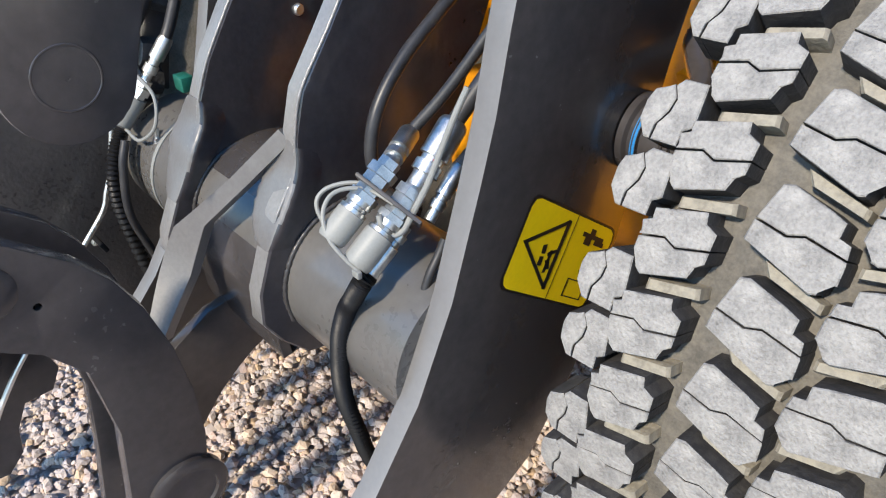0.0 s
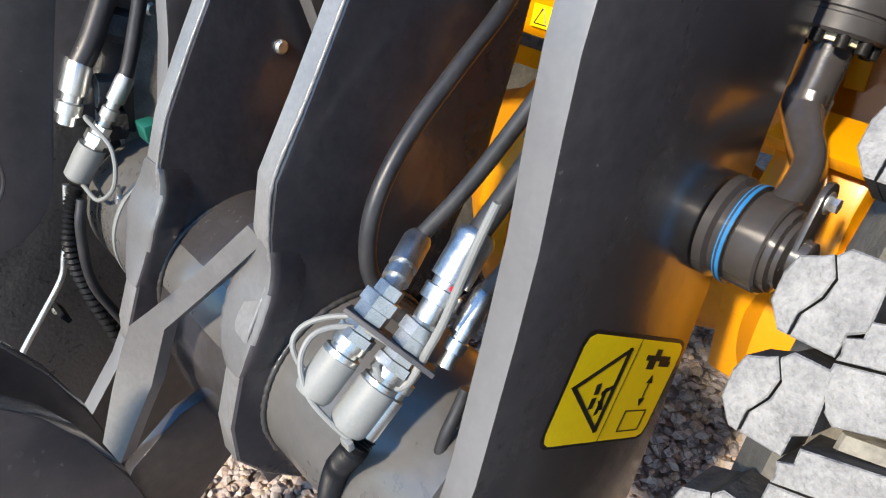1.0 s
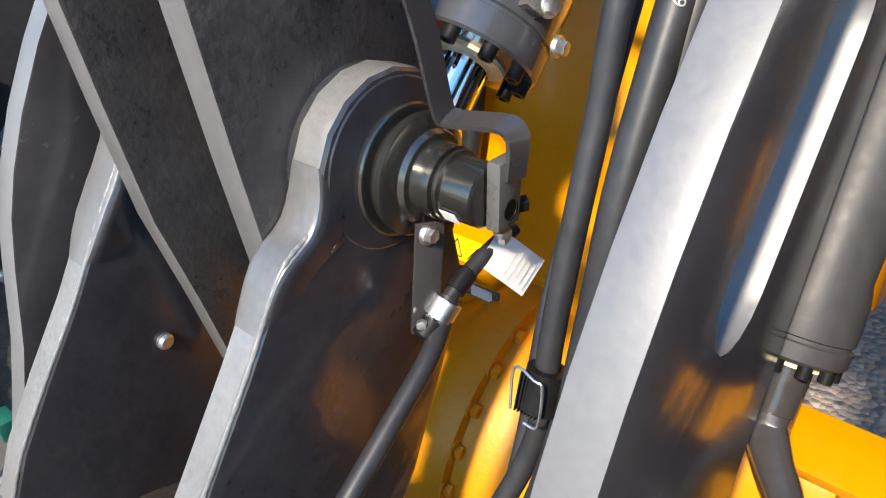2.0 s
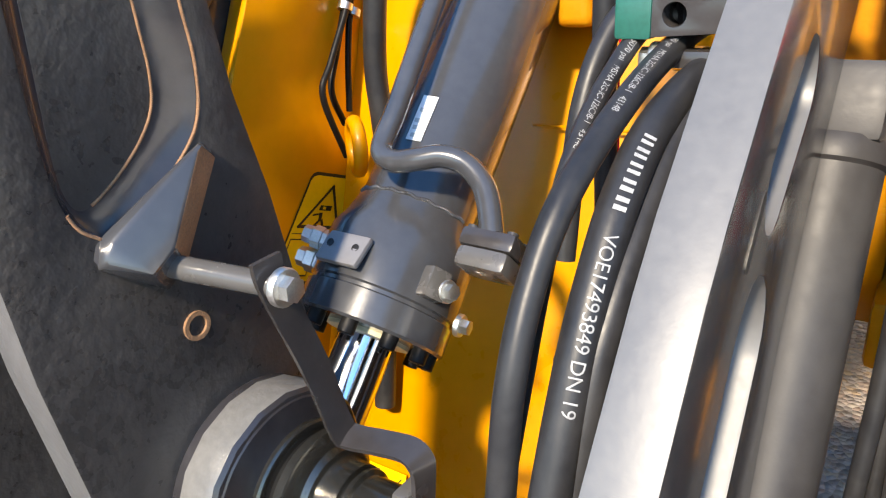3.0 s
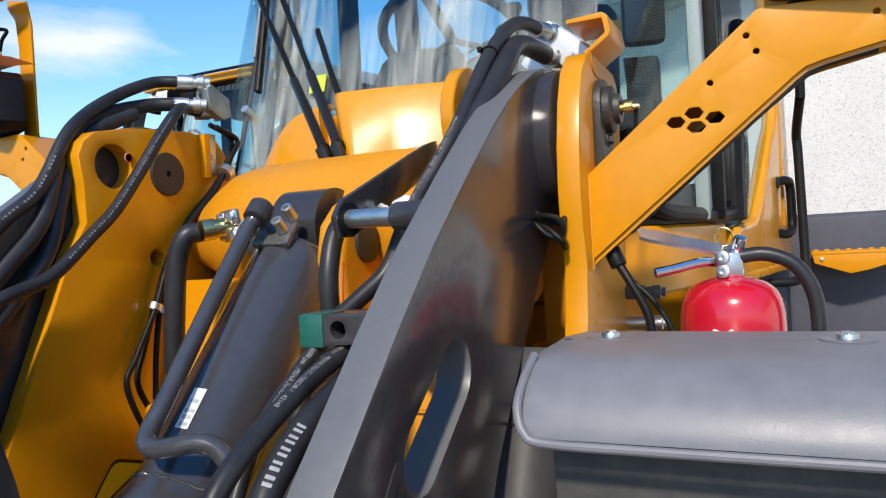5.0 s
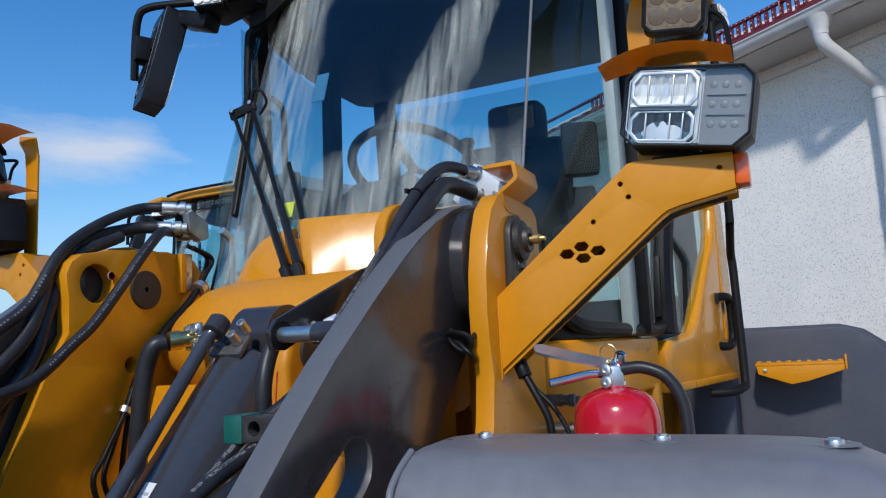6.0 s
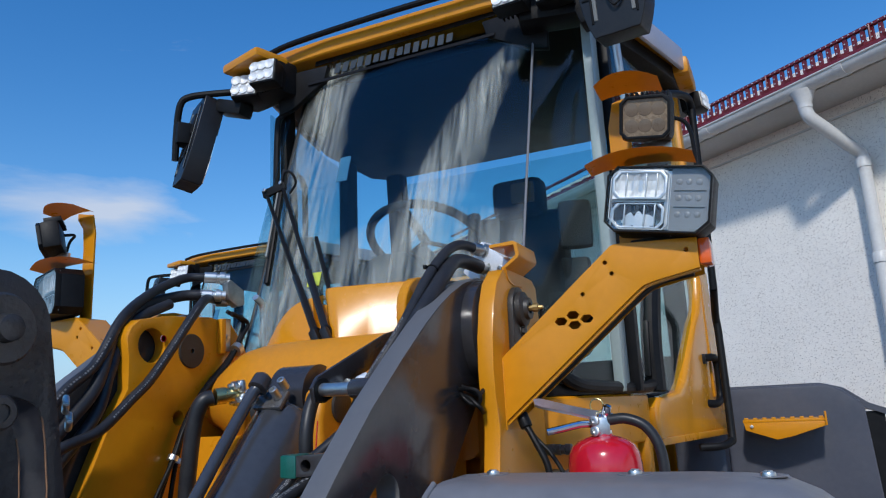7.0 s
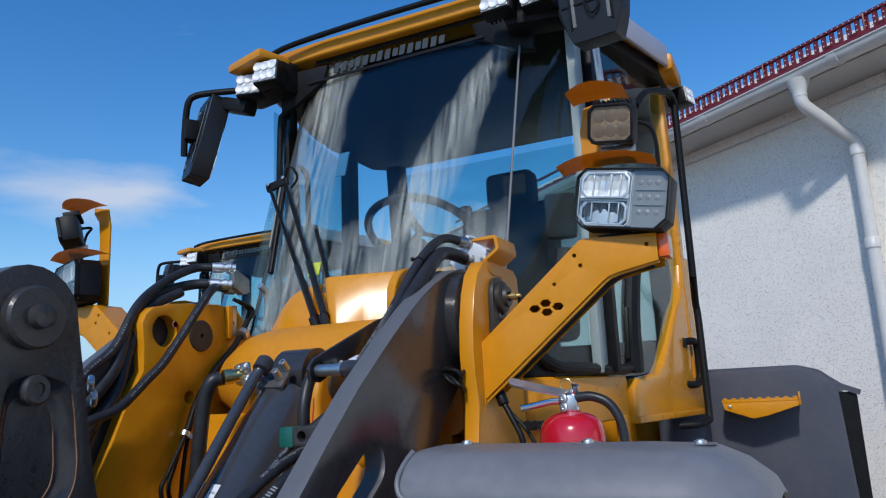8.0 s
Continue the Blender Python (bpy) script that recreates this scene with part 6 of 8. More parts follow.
part("wrapped_hose", tube([(-1.318, 0.665, 0.845), (-1.31, 0.636, 0.800), (-1.30, 0.612, 0.729), (-1.30, 0.614, 0.628), (-1.30, 0.632, 0.500), (-1.30, 0.66, 0.36), (-1.30, 0.70, 0.2)], 0.0145, 14, 14, ridge=0.14), BLACK, loader, "black hose in spiral wrap", smooth=25)
hose([(-1.29, 0.66, 0.83), (-1.28, 0.637, 0.775), (-1.275, 0.622, 0.665), (-1.275, 0.645, 0.56), (-1.275, 0.68, 0.44), (-1.27, 0.72, 0.25)], 0.010)
hose([(-1.33, 0.65, 0.85), (-1.33, 0.622, 0.754), (-1.33, 0.600, 0.705), (-1.33, 0.579, 0.660), (-1.33, 0.519, 0.595), (-1.33, 0.45, 0.52), (-1.33, 0.36, 0.40)], 0.0065, STEEL, "steel_pipe", "bare steel pipe")
part("pipe_clip", box((-1.365, 0.560, 0.562), (0.060, 0.012, 0.026), 0.004, Matrix.Rotation(radians(25), 3, "X")), BLACK, loader)
bolt((-1.385, 0.553, 0.560), (0.2, -0.85, 0.5), 0.006, 0.006, True, loader)
part("pipe_band", lathe((-1.215, 0.815, 0.735), (1, 0, 0), [(0, 0.146), (0, 0.148), (0.012, 0.148), (0.012, 0.146)], 48), PALE, loader, "pale strap round the cross tube")
part("far_panel", plate([(0.62, 0.98), (0.68, 1.15), (0.78, 1.38), (0.90, 1.55), (1.10, 1.62), (1.45, 1.62), (1.45, 0.90), (1.0, 0.80)], -1.402, -1.362, bevel=0.006), GREY, loader, "dark grey plate behind the far hoses")
for y, z in ((0.905, 1.115), (1.02, 1.30)):
    part("plug", lathe((-1.363, y, z), (1, 0, 0), [(0, 0.014), (0.006, 0.014), (0.010, 0.009), (0.010, 0)], 16), STEEL, loader)
part("clip_block", box((-1.235, 0.800, 0.945), (0.045, 0.03, 0.035), 0.005), GREEN, loader)
part("pipe_tee", lathe((-1.236, 0.715, 0.860), (0.02, -0.1, -1), [(0, 0.006), (0.02, 0.006), (0.021, 0.010), (0.034, 0.010), (0.035, 0.006), (0.09, 0.006), (0.091, 0.009), (0.105, 0.009), (0.105, 0)], 12), STEEL, loader)
part("pipe_tee", lathe((-1.265, 0.715, 0.80), (1, 0.1, 0), [(0, 0.004), (0.02, 0.004), (0.021, 0.007), (0.035, 0.007), (0.036, 0.004), (0.055, 0.004)], 10), STEEL, loader)
part("far_panel", plate([(0.36, 0.55), (0.42, 0.30), (0.60, 0.24), (0.70, 0.28), (1.4, 0.4), (1.4, 1.9), (1.25, 1.95), (0.98, 1.55), (0.85, 1.25), (0.66, 1.10), (0.50, 1.04), (0.40, 0.82)], -1.46, -1.42, bevel=0.006), GREY_CAST, loader, "dark grey link plate on the far side")

# ---- attachment bracket in front ----
part("tilt_link", plate([(0.62, 1.32), (0.592, 1.244), (0.556, 1.134)] + arc((0.460, 1.155), 0.098, -15, -165, 12) + [(0.350, 1.22), (0.42, 1.34), (0.50, 1.40)], -0.825, -0.790, bevel=0.004), GREY, loader, "dark grey link with a pinned end")
part("link_pin", lathe((-0.795, 0.459, 1.158), (1, 0, 0), [(0, 0.050), (0.006, 0.050), (0.0068, 0.049), (0.0068, 0.047), (0.006, 0.046), (0.006, 0.004), (0.003, 0.003), (0.003, 0)], 40), GREY, loader)
HOOK = [(0.18, 1.00), (0.308, 0.940), (0.390, 0.872), (0.435, 0.815), (0.470, 0.740), (0.500, 0.63), (0.515, 0.52), (0.516, 0.40), (0.49, 0.22), (0.44, 0.12), (0.31, 0.12), (0.345, 0.33), (0.367, 0.498), (0.352, 0.66), (0.298, 0.734), (0.20, 0.80), (0.12, 0.86)]
part("coupler_plate", plate(HOOK, -0.830, -0.790, [ring_hole((0.318, 0.822), 0.006, 12)], bevel=0.004), GREY, loader, "dark grey curved coupler plate")
part("coupler_plate", plate(HOOK, -1.00, -0.965, bevel=0.004), GREY, loader, "dark grey curved coupler plate")
part("lower_link", plate([(0.82, 0.58), (0.80, 0.48), (0.760, 0.455), (0.700, 0.430), (0.650, 0.395), (0.605, 0.357), (0.550, 0.292), (0.522, 0.200), (0.503, 0.110), (0.44, 0.10), (0.42, 0.30), (0.46, 0.44), (0.52, 0.52), (0.62, 0.58), (0.74, 0.60)], -0.940, -0.912, bevel=0.004), GREY, loader, "dark grey lower link plate")
part("coupler_plate", plate([(0.10, 0.60), (0.24, 0.52), (0.338, 0.440), (0.371, 0.319), (0.342, 0.264), (0.276, 0.261), (0.243, 0.198), (0.231, 0.127), (0.187, 0.080), (0.05, 0.09)], -1.33, -1.30, bevel=0.004), GREY, loader, "dark grey far coupler plate")
part("steel_pipe", tube([(-1.25, 0.345, 0.47), (-1.25, 0.317, 0.435), (-1.25, 0.276, 0.387), (-1.25, 0.224, 0.316), (-1.25, 0.19, 0.26)], 0.0065, 4, 10), STEEL, loader, "bare steel pipe")
part("hook_pin", lathe((-0.795, 0.255, 0.875), (1, 0, 0), [(0, 0.048), (0.007, 0.048), (0.009, 0.045), (0.009, 0.010), (0.005, 0.009), (0.005, 0)], 36), GREY, loader)
part("coupler_boss", lathe((-0.80, 0.45, 0.27), (1, 0, 0), [(0, 0.085), (0.02, 0.085), (0.026, 0.075), (0.026, 0.06), (0.018, 0.058), (0.018, 0)], 40), GREY, loader)
part("coupler_roll", rod((-1.42, 0.20, 0.46), (-1.22, 0.20, 0.46), 0.065, seg=32, bevel=0.006), GREY, loader)
hose([(-1.02, 0.37, 0.72), (-1.03, 0.36, 0.62), (-1.0, 0.40, 0.55), (-0.96, 0.44, 0.50)], 0.009)

# steel shackle hanging beside the crank
for k, (dy, dz) in enumerate(((0.0, 0.0), (0.004, -0.026))):
    pts = [(-0.765 + 0.004 * k + 0.030 * math.cos(radians(a)), 1.165 + dy - 0.022 * math.cos(radians(a)), 1.945 + dz + 0.011 * math.sin(radians(a))) for a in range(0, 361, 30)]
    part("shackle", tube(pts, 0.0048, 4, 10), STEEL, loader, "bright steel shackle")


# ---- headlamp bracket with its lamps ----
BROWN_CELL = material("brown_lamp_cell", (0.155, 0.108, 0.066), 0.3, vary=0.2, scale=40.0, coat=0.6)
def lamp_bracket(s):
    """The folded bracket, the headlamp and the work lamp above it; s is 1 on the near side, -1 on the far side."""
    def X(x):
        return x if s > 0 else mir(x)

    def XP(pts):
        return [(X(x), z) for x, z in pts]
    out = [(-0.242, 1.874), (-0.242, 1.996), (-0.006, 2.194), (0.004, 2.196), (0.148, 2.189), (0.148, 2.134), (0.070, 2.119), (0.048, 2.113), (0.034, 2.103)]
    holes = [ring_hole((X(x), z), 0.0042, 12) for x, z in ((-0.066, 2.108), (-0.019, 2.163), (-0.008, 2.141), (0.128, 2.168))]
    holes += [[(X(cx + 0.0125 * math.cos(radians(a))), cz + 0.0085 * math.sin(radians(a))) for a in range(0, 360, 60)] for cx, cz in ((-0.112, 2.061), (-0.088, 2.071), (-0.086, 2.052), (-0.062, 2.062))]
    br = part("lamp_bracket", plate(XP(out), 1.706, 1.712, holes, 0.0010, axis="y"), YELLOW, loader, "folded yellow lamp bracket with hexagon cut-outs")
    lip = [(-0.242, 1.874), (0.034, 2.103), (0.048, 2.113), (0.070, 2.119), (0.148, 2.134), (0.148, 2.130), (0.071, 2.115), (0.051, 2.109), (0.038, 2.100), (-0.238, 1.869)]
    part("lower_lip", plate(XP(lip), 1.712, 1.722, axis="y", bevel=0.0), YELLOW, br)
    # black cable thickened to fill the channel, standing in for its deep shade
    part("conduit", tube([(X(-0.20), 1.752, 1.93), (X(-0.10), 1.752, 2.012), (X(0.0), 1.752, 2.095), (X(0.06), 1.752, 2.135), (X(0.13), 1.752, 2.148)], 0.022, 6, 10), BLACK, br, "thick black cable, added to darken the bracket's shaded inside")
    top = [(-0.242, 1.996), (-0.006, 2.194), (0.004, 2.196), (0.148, 2.189), (0.148, 2.185), (0.005, 2.192), (-0.004, 2.190), (-0.240, 1.991)]
    part("back_plate", plate(XP([(x, z) for x, z in out]), 1.792, 1.796, axis="y", bevel=0.0), YELLOW, br)
    part("upper_fold", plate(XP(top), 1.712, 1.796, axis="y", bevel=0.0), YELLOW, br)
    part("root_plate", box((X(-0.236), 1.74, 1.93), (0.006, 0.07, 0.13), 0.001), YELLOW, br)
    part("indicator", box((X(0.158), 1.742, 2.165), (0.022, 0.055, 0.048), 0.006), AMBER, br, "orange side indicator")
    part("cable", tube([(X(-0.215), 1.735, 1.885), (X(-0.20), 1.73, 1.865), (X(-0.185), 1.725, 1.84), (X(-0.165), 1.722, 1.80), (X(-0.16), 1.72, 1.76)], 0.0065, 6, 10), BLACK, br)
    part("cable", tube([(X(-0.21), 1.74, 1.880), (X(-0.19), 1.735, 1.85), (X(-0.16), 1.73, 1.82), (X(-0.135), 1.725, 1.78), (X(-0.13), 1.72, 1.74)], 0.004, 6, 10), BLACK, br)
    part("cable_plug", rod((X(-0.214), 1.735, 1.893), (X(-0.203), 1.731, 1.868), 0.012, seg=14, bevel=0.002), BLACK, br)
    # headlamp, turned a little outwards
    rot = Matrix.Rotation(radians(-3 * s), 3, "Z") @ Matrix.Rotation(radians(10.5), 3, "Y") if s > 0 else Matrix.Rotation(radians(-20), 3, "Z") @ Matrix.Rotation(radians(-2), 3, "Y")
    hc = Vector((X(0.092), 1.690, 2.262))

    def HP(x, y, z):
        return hc + rot @ Vector((x * s, y, z))
    w, h = 0.094, 0.062
    oct_ = [(-w, -h + 0.018), (-w, h - 0.018), (-w + 0.018, h), (w - 0.016, h), (w, h - 0.016), (w, -h + 0.022), (w - 0.022, -h), (-w + 0.020, -h)]
    lamp = part("headlamp", plate([(x, z) for x, z in oct_], 0.0, 0.060, axis="y", bevel=0.004), BLACK, loader, "headlamp with clear lens in a black rim")
    lamp.matrix_basis = Matrix.Translation(hc) @ (rot.to_4x4() @ Matrix.Diagonal((s, 1, 1, 1)))
    M = lamp.matrix_basis.copy()

    def sub(name, bm, mat, label=""):
        bmesh.ops.transform(bm, matrix=M, verts=bm.verts)
        ob = part(name, bm, mat, lamp, label)
        ob.matrix_parent_inverse = M.inverted()
        return ob
    inset = [(x * 0.965, z * 0.945) for x, z in oct_]
    rim = plate([(x * 1.0, z * 1.0) for x, z in oct_], -0.014, 0.001, [inset], 0.002, axis="y")
    sub("rim", rim, BLACK)
    sub("lamp_bowl", plate([(-0.086, -0.054), (-0.086, 0.054), (0.022, 0.054), (0.022, -0.054)], -0.0010, 0.0, axis="y", bevel=0.0), SILVER)
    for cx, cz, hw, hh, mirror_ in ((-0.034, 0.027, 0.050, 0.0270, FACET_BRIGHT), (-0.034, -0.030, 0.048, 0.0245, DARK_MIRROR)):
        b = bmesh.new()
        nu, nv = 15, 4
        grid = []
        for i in range(nu):
            u = i / (nu - 1) * 2 - 1
            col = []
            for j in range(nv):
                v = j / (nv - 1) * 2 - 1
                fold_ = (0.0022 if cz > 0 else 0.0009) * (i % 2) + 0.0008 * ((i * 5 + j * 3) % 3)
                col.append(b.verts.new((cx + u * hw, -0.0085 + (0.0 if cz > 0 else -0.0045 * v + 0.002) + 0.0060 * (1 - max(abs(u) ** 1.6, abs(v) ** 2)) + (fold_ if 0 < i < nu - 1 and 0 < j < nv - 1 else 0.0), cz + v * hh)))
            grid.append(col)
        for i in range(nu - 1):
            for j in range(nv - 1):
                b.faces.new((grid[i][j], grid[i + 1][j], grid[i + 1][j + 1], grid[i][j + 1]))
        ob = sub("reflector", b, mirror_, "faceted mirror reflector")
        ob.data.polygons.foreach_set("use_smooth", [False] * len(ob.data.polygons))
        octo = [(cx - hw, cz - hh * 0.45), (cx - hw * 0.76, cz - hh), (cx + hw * 0.80, cz - hh), (cx + hw, cz - hh * 0.55), (cx + hw, cz + hh * 0.55), (cx + hw * 0.80, cz + hh), (cx - hw * 0.76, cz + hh), (cx - hw, cz + hh * 0.45)]
        sub("chrome_frame", plate(octo, -0.0100, -0.0066, [[(cx + (x - cx) * 0.90, cz + (z - cz) * 0.84) for x, z in octo]], 0.0006, axis="y"), SILVER)
        for dx in (-0.024, 0.012, 0.031):
            sub("reflector_divider", box((cx + dx, -0.0070, cz), (0.0022, 0.005, hh * 1.6), 0.0006), SILVER)
    bez = [(-0.087, -0.036), (-0.087, 0.040), (-0.072, 0.0565), (0.008, 0.0565), (0.021, 0.046), (0.021, -0.048), (0.012, -0.0565), (-0.066, -0.0565)]
    sub("bezel", plate(bez, -0.0106, -0.0060, [[(-0.034 + (x + 0.034) * 0.968, z * 0.972) for x, z in bez]], 0.0006, axis="y"), WHITE, "bright thin lamp bezel")
    sub("led_panel", plate([(0.022, -0.056), (0.022, 0.058), (0.078, 0.057), (0.088, 0.044), (0.088, -0.036), (0.072, -0.056)], -0.0015, 0.0, axis="y", bevel=0.0), LED_GREY)
    for z in (0.018, -0.012):
        sub("led_rib", box((0.055, -0.003, z), (0.054, 0.003, 0.0010), 0.0004), PALE)
    for i in range(3):
        for j in range(3):
            sub("led_dome", lathe((0.036 + 0.017 * i, -0.0015, 0.034 - 0.030 * j), (0, -1, 0), [(0, 0.0060), (0.0009, 0.0045), (0.0013, 0.0025), (0.0014, 0)], 12), LED_GREY)
    lens = sub("lens", plate(inset, -0.0125, -0.0110, axis="y", bevel=0.0), LENS)
    lens.visible_shadow = False
    part("lamp_foot", box((X(0.085), 1.735, 2.193), (0.11, 0.04, 0.016), 0.004), BLACK, br)
    bolt((X(0.105), 1.71, 2.202), (0, -1, 0), 0.006, 0.006, False, br)
    # visor over the headlamp
    def visor(name, cx, y0, z0, wid, dep, drop, tilt):
        b = bmesh.new()
        vs = []
        n = 8
        for j in range(2):
            for i in range(n + 1):
                u = i / n * 2 - 1
                vs.append((cx + u * wid * s, y0 - dep * (0.55 + 0.45 * math.cos(u * 1.25)) * j, z0 - drop * abs(u) ** 2.5 + tilt * u + 0.006 * j))
        ring = [b.verts.new(v) for v in vs]
        for i in range(n):
            b.faces.new((ring[i], ring[i + 1], ring[n + 2 + i], ring[n + 1 + i]))
        bmesh.ops.solidify(b, geom=list(b.faces), thickness=0.004)
        return part(name, b, YELLOW, br, "folded yellow sun visor over the lamp", smooth=50)
    visor("visor", X(0.064), 1.735, 2.350, 0.098, 0.085, 0.012, -0.004)
    visor("visor", X(0.058), 1.740, 2.500, 0.060, 0.095, 0.008, -0.004)
    stem = [(0.004, 2.18), (0.004, 2.44), (0.016, 2.492), (0.075, 2.504), (0.075, 2.485), (0.052, 2.455), (0.046, 2.40), (0.046, 2.18)]
    part("lamp_stem", plate(XP(stem), 1.752, 1.758, axis="y", bevel=0.001), YELLOW, br)
    # work lamp between the visors
    wc = Vector((X(0.090), 1.690, 2.420))
    wr = Matrix.Rotation(radians(0 if s > 0 else -48), 3, "Z") @ Matrix.Rotation(radians(8 * s), 3, "Y") @ Matrix.Rotation(radians(12), 3, "X")
    wl_ = part("work_lamp", box(wc, (0.092, 0.050, 0.080), 0.012, wr), BLACK, loader, "square work lamp with a brown tinted lens")
    part("rim", plate([(x, z) for x, z in ((-0.046, -0.028), (-0.046, 0.028), (-0.034, 0.040), (0.034, 0.040), (0.046, 0.028), (0.046, -0.028), (0.034, -0.040), (-0.034, -0.040))], -0.033, -0.022,
        [[(-0.040, -0.025), (-0.040, 0.025), (-0.031, 0.034), (0.031, 0.034), (0.040, 0.025), (0.040, -0.025), (0.031, -0.034), (-0.031, -0.034)]], 0.002, axis="y"), BLACK, wl_).matrix_basis = Matrix.Translation(wc) @ wr.to_4x4()
    part("lamp_face", plate([(-0.040, -0.034), (-0.040, 0.034), (0.040, 0.034), (0.040, -0.034)], -0.0275, -0.025, axis="y", bevel=0.0), LENS_RIB, wl_, "ribbed brown lens").matrix_basis = Matrix.Translation(wc) @ wr.to_4x4()
    for i in range(3):
        for j in range(2):
            part("lamp_cell", lathe((-0.024 + 0.024 * i, -0.0275, 0.015 - 0.030 * j), (0, -1, 0), [(0, 0.0125), (0.0006, 0.0120), (0.0010, 0.006), (0.0011, 0)], 16), BROWN_CELL, wl_).matrix_basis = Matrix.Translation(wc) @ wr.to_4x4()
    for k in range(9):
        part("fin", box(wc + wr @ Vector((-0.038 + 0.0095 * k, 0.010, 0.043)), (0.003, 0.045, 0.014), 0.001, wr), BLACK, wl_)
    part("lamp_fork", box((X(0.09), 1.715, 2.372), (0.07, 0.012, 0.02), 0.003), STEEL, wl_)
    part("cable", tube([(X(0.10), 1.73, 2.44), (X(0.115), 1.775, 2.45), (X(0.150), 1.785, 2.43), (X(0.158), 1.78, 2.36), (X(0.150), 1.775, 2.28), (X(0.135), 1.765, 2.22), (X(0.12), 1.76, 2.19)], 0.0042, 8, 8), BLACK, br)
    return br


lamp_bracket(1)
lamp_bracket(-1)

# ---- front mudguard ----
prof = [(1.268, 1.744), (1.260, 1.748), (1.262, 1.760), (1.287, 1.790), (1.310, 1.804), (1.322, 1.808), (1.345, 1.8105), (1.42, 1.812), (1.50, 1.806), (1.62, 1.787), (1.76, 1.745), (1.90, 1.68), (2.02, 1.60)]
cols = []
for x, left, drop in ((-0.206, 1.0, 0.010), (-0.2055, 0.8, 0.004), (-0.203, 0.5, 0.001), (-0.197, 0.2, 0.0), (-0.187, 0.0, 0.0), (-0.10, 0.0, 0.0), (0.02, 0.0, 0.0), (0.14, 0.0, 0.0), (0.20, 0.0, 0.002), (0.245, 0.0, 0.006), (0.285, 0.0, 0.024), (0.315, 0.0, 0.048), (0.326, 0.3, 0.075)):
    c = []
    for k, (y, z) in enumerate(prof):
        low = max(0.0, (3 - k) / 3)
        c.append((x + 0.016 * left * max(0.0, (y - 1.33)), y + 0.010 * left * low, z - drop * (1 if k > 2 else 0.5) + 0.024 * left ** 2 * low))
    cols.append(c)
guard = part("mudguard", sheet(cols, 0.008), GREY_PLASTIC, loader, "grey plastic front mudguard", smooth=32)
part("bead", tube([(-0.204, 1.318, 1.809), (-0.206, 1.290, 1.792), (-0.206, 1.268, 1.772), (-0.198, 1.258, 1.752), (-0.180, 1.257, 1.745), (-0.10, 1.257, 1.744), (0.02, 1.257, 1.744), (0.14, 1.257, 1.744), (0.24, 1.258, 1.742)], 0.0042, 6, 10), GREY_PLASTIC, guard)
for x, y in ((-0.154, 1.419), (0.058, 1.408), (0.225, 1.41)):
    z = 1.8115 if x < 0.2 else 1.808
    part("screw_dimple", lathe((x, y, z), (0, 0, 1), [(0, 0.024), (0.0012, 0.024), (0.0012, 0.016), (0.0004, 0.013), (0.0004, 0)], 24), GREY_PLASTIC, guard)
    bolt((x, y, z + 0.003), (0, 0, 1), 0.006, 0.004, True, guard)
part("moulding_pip", lathe((-0.193, 1.40, 1.810), (0, 0, 1), [(0, 0.006), (0.0015, 0.005), (0.002, 0)], 12), BLACK, guard)
part("mud_flap", box((0.06, 1.310, 1.706), (0.495, 0.010, 0.070), 0.003, Matrix.Rotation(radians(6), 3, "X")), RUBBER_FLAP, guard, "dusty grey rubber flap under the mudguard")
part("guard_bracket", plate([(1.665, 1.66), (1.650, 1.56), (1.72, 1.475), (1.80, 1.475), (1.95, 1.60), (1.95, 1.70)], -0.226, -0.214, bevel=0.002), BLACK, guard, "black guard bracket plate")
part("guard_strut", beam((-0.214, 1.72, 1.60), (-0.05, 1.68, 1.66), 0.03, 0.03, 0.004), BLACK, guard)
for y, z in ((1.715, 1.615), (1.735, 1.565), (1.765, 1.505)):
    part("guard_bolt", lathe((-0.214, y, z), (1, 0, 0), [(0, 0.013), (0.006, 0.013), (0.007, 0.0115), (0.038, 0.0115), (0.039, 0.013), (0.050, 0.013), (0.052, 0.008), (0.060, 0.008), (0.060, 0)], 18), STEEL, guard)
for k, pts in enumerate(([(-0.19, 1.52, 1.62), (-0.20, 1.50, 1.50), (-0.205, 1.47, 1.38), (-0.20, 1.45, 1.25)], [(-0.17, 1.56, 1.58), (-0.185, 1.55, 1.45), (-0.19, 1.52, 1.32), (-0.19, 1.50, 1.2)], [(-0.225, 1.46, 1.70), (-0.215, 1.44, 1.62), (-0.215, 1.42, 1.50), (-0.22, 1.40, 1.36)])):
    hose(pts, 0.009)
part("frame_flange", plate([(1.76, 1.10), (1.78, 1.47), (1.88, 1.47), (1.88, 1.10)], -0.226, -0.150, bevel=0.003), YELLOW, loader)

# ---- fire extinguisher ----
EX = Vector((-0.054, 1.712, 0))
ext = thing("fire_extinguisher", (EX.x, EX.y, 1.50), "red fire extinguisher with a chrome squeeze handle beside the mudguard", "fire extinguisher")
part("cylinder", lathe(EX + Vector((0, 0, 1.50)), (0, 0, 1), [(0, 0.0), (0, 0.057), (0.008, 0.065), (0.284, 0.0660), (0.302, 0.0655), (0.319, 0.0625), (0.332, 0.056), (0.341, 0.045), (0.347, 0.030), (0.350, 0.018), (0.356, 0.017)], 44), RED, ext)
part("gauge_label", lathe(EX + Vector((-0.008, -0.0640, 1.778)), (-0.12, -1, 0.25), [(0, 0.015), (0.0025, 0.015), (0.003, 0.014), (0.003, 0)], 24), WHITE, ext, "round white label")
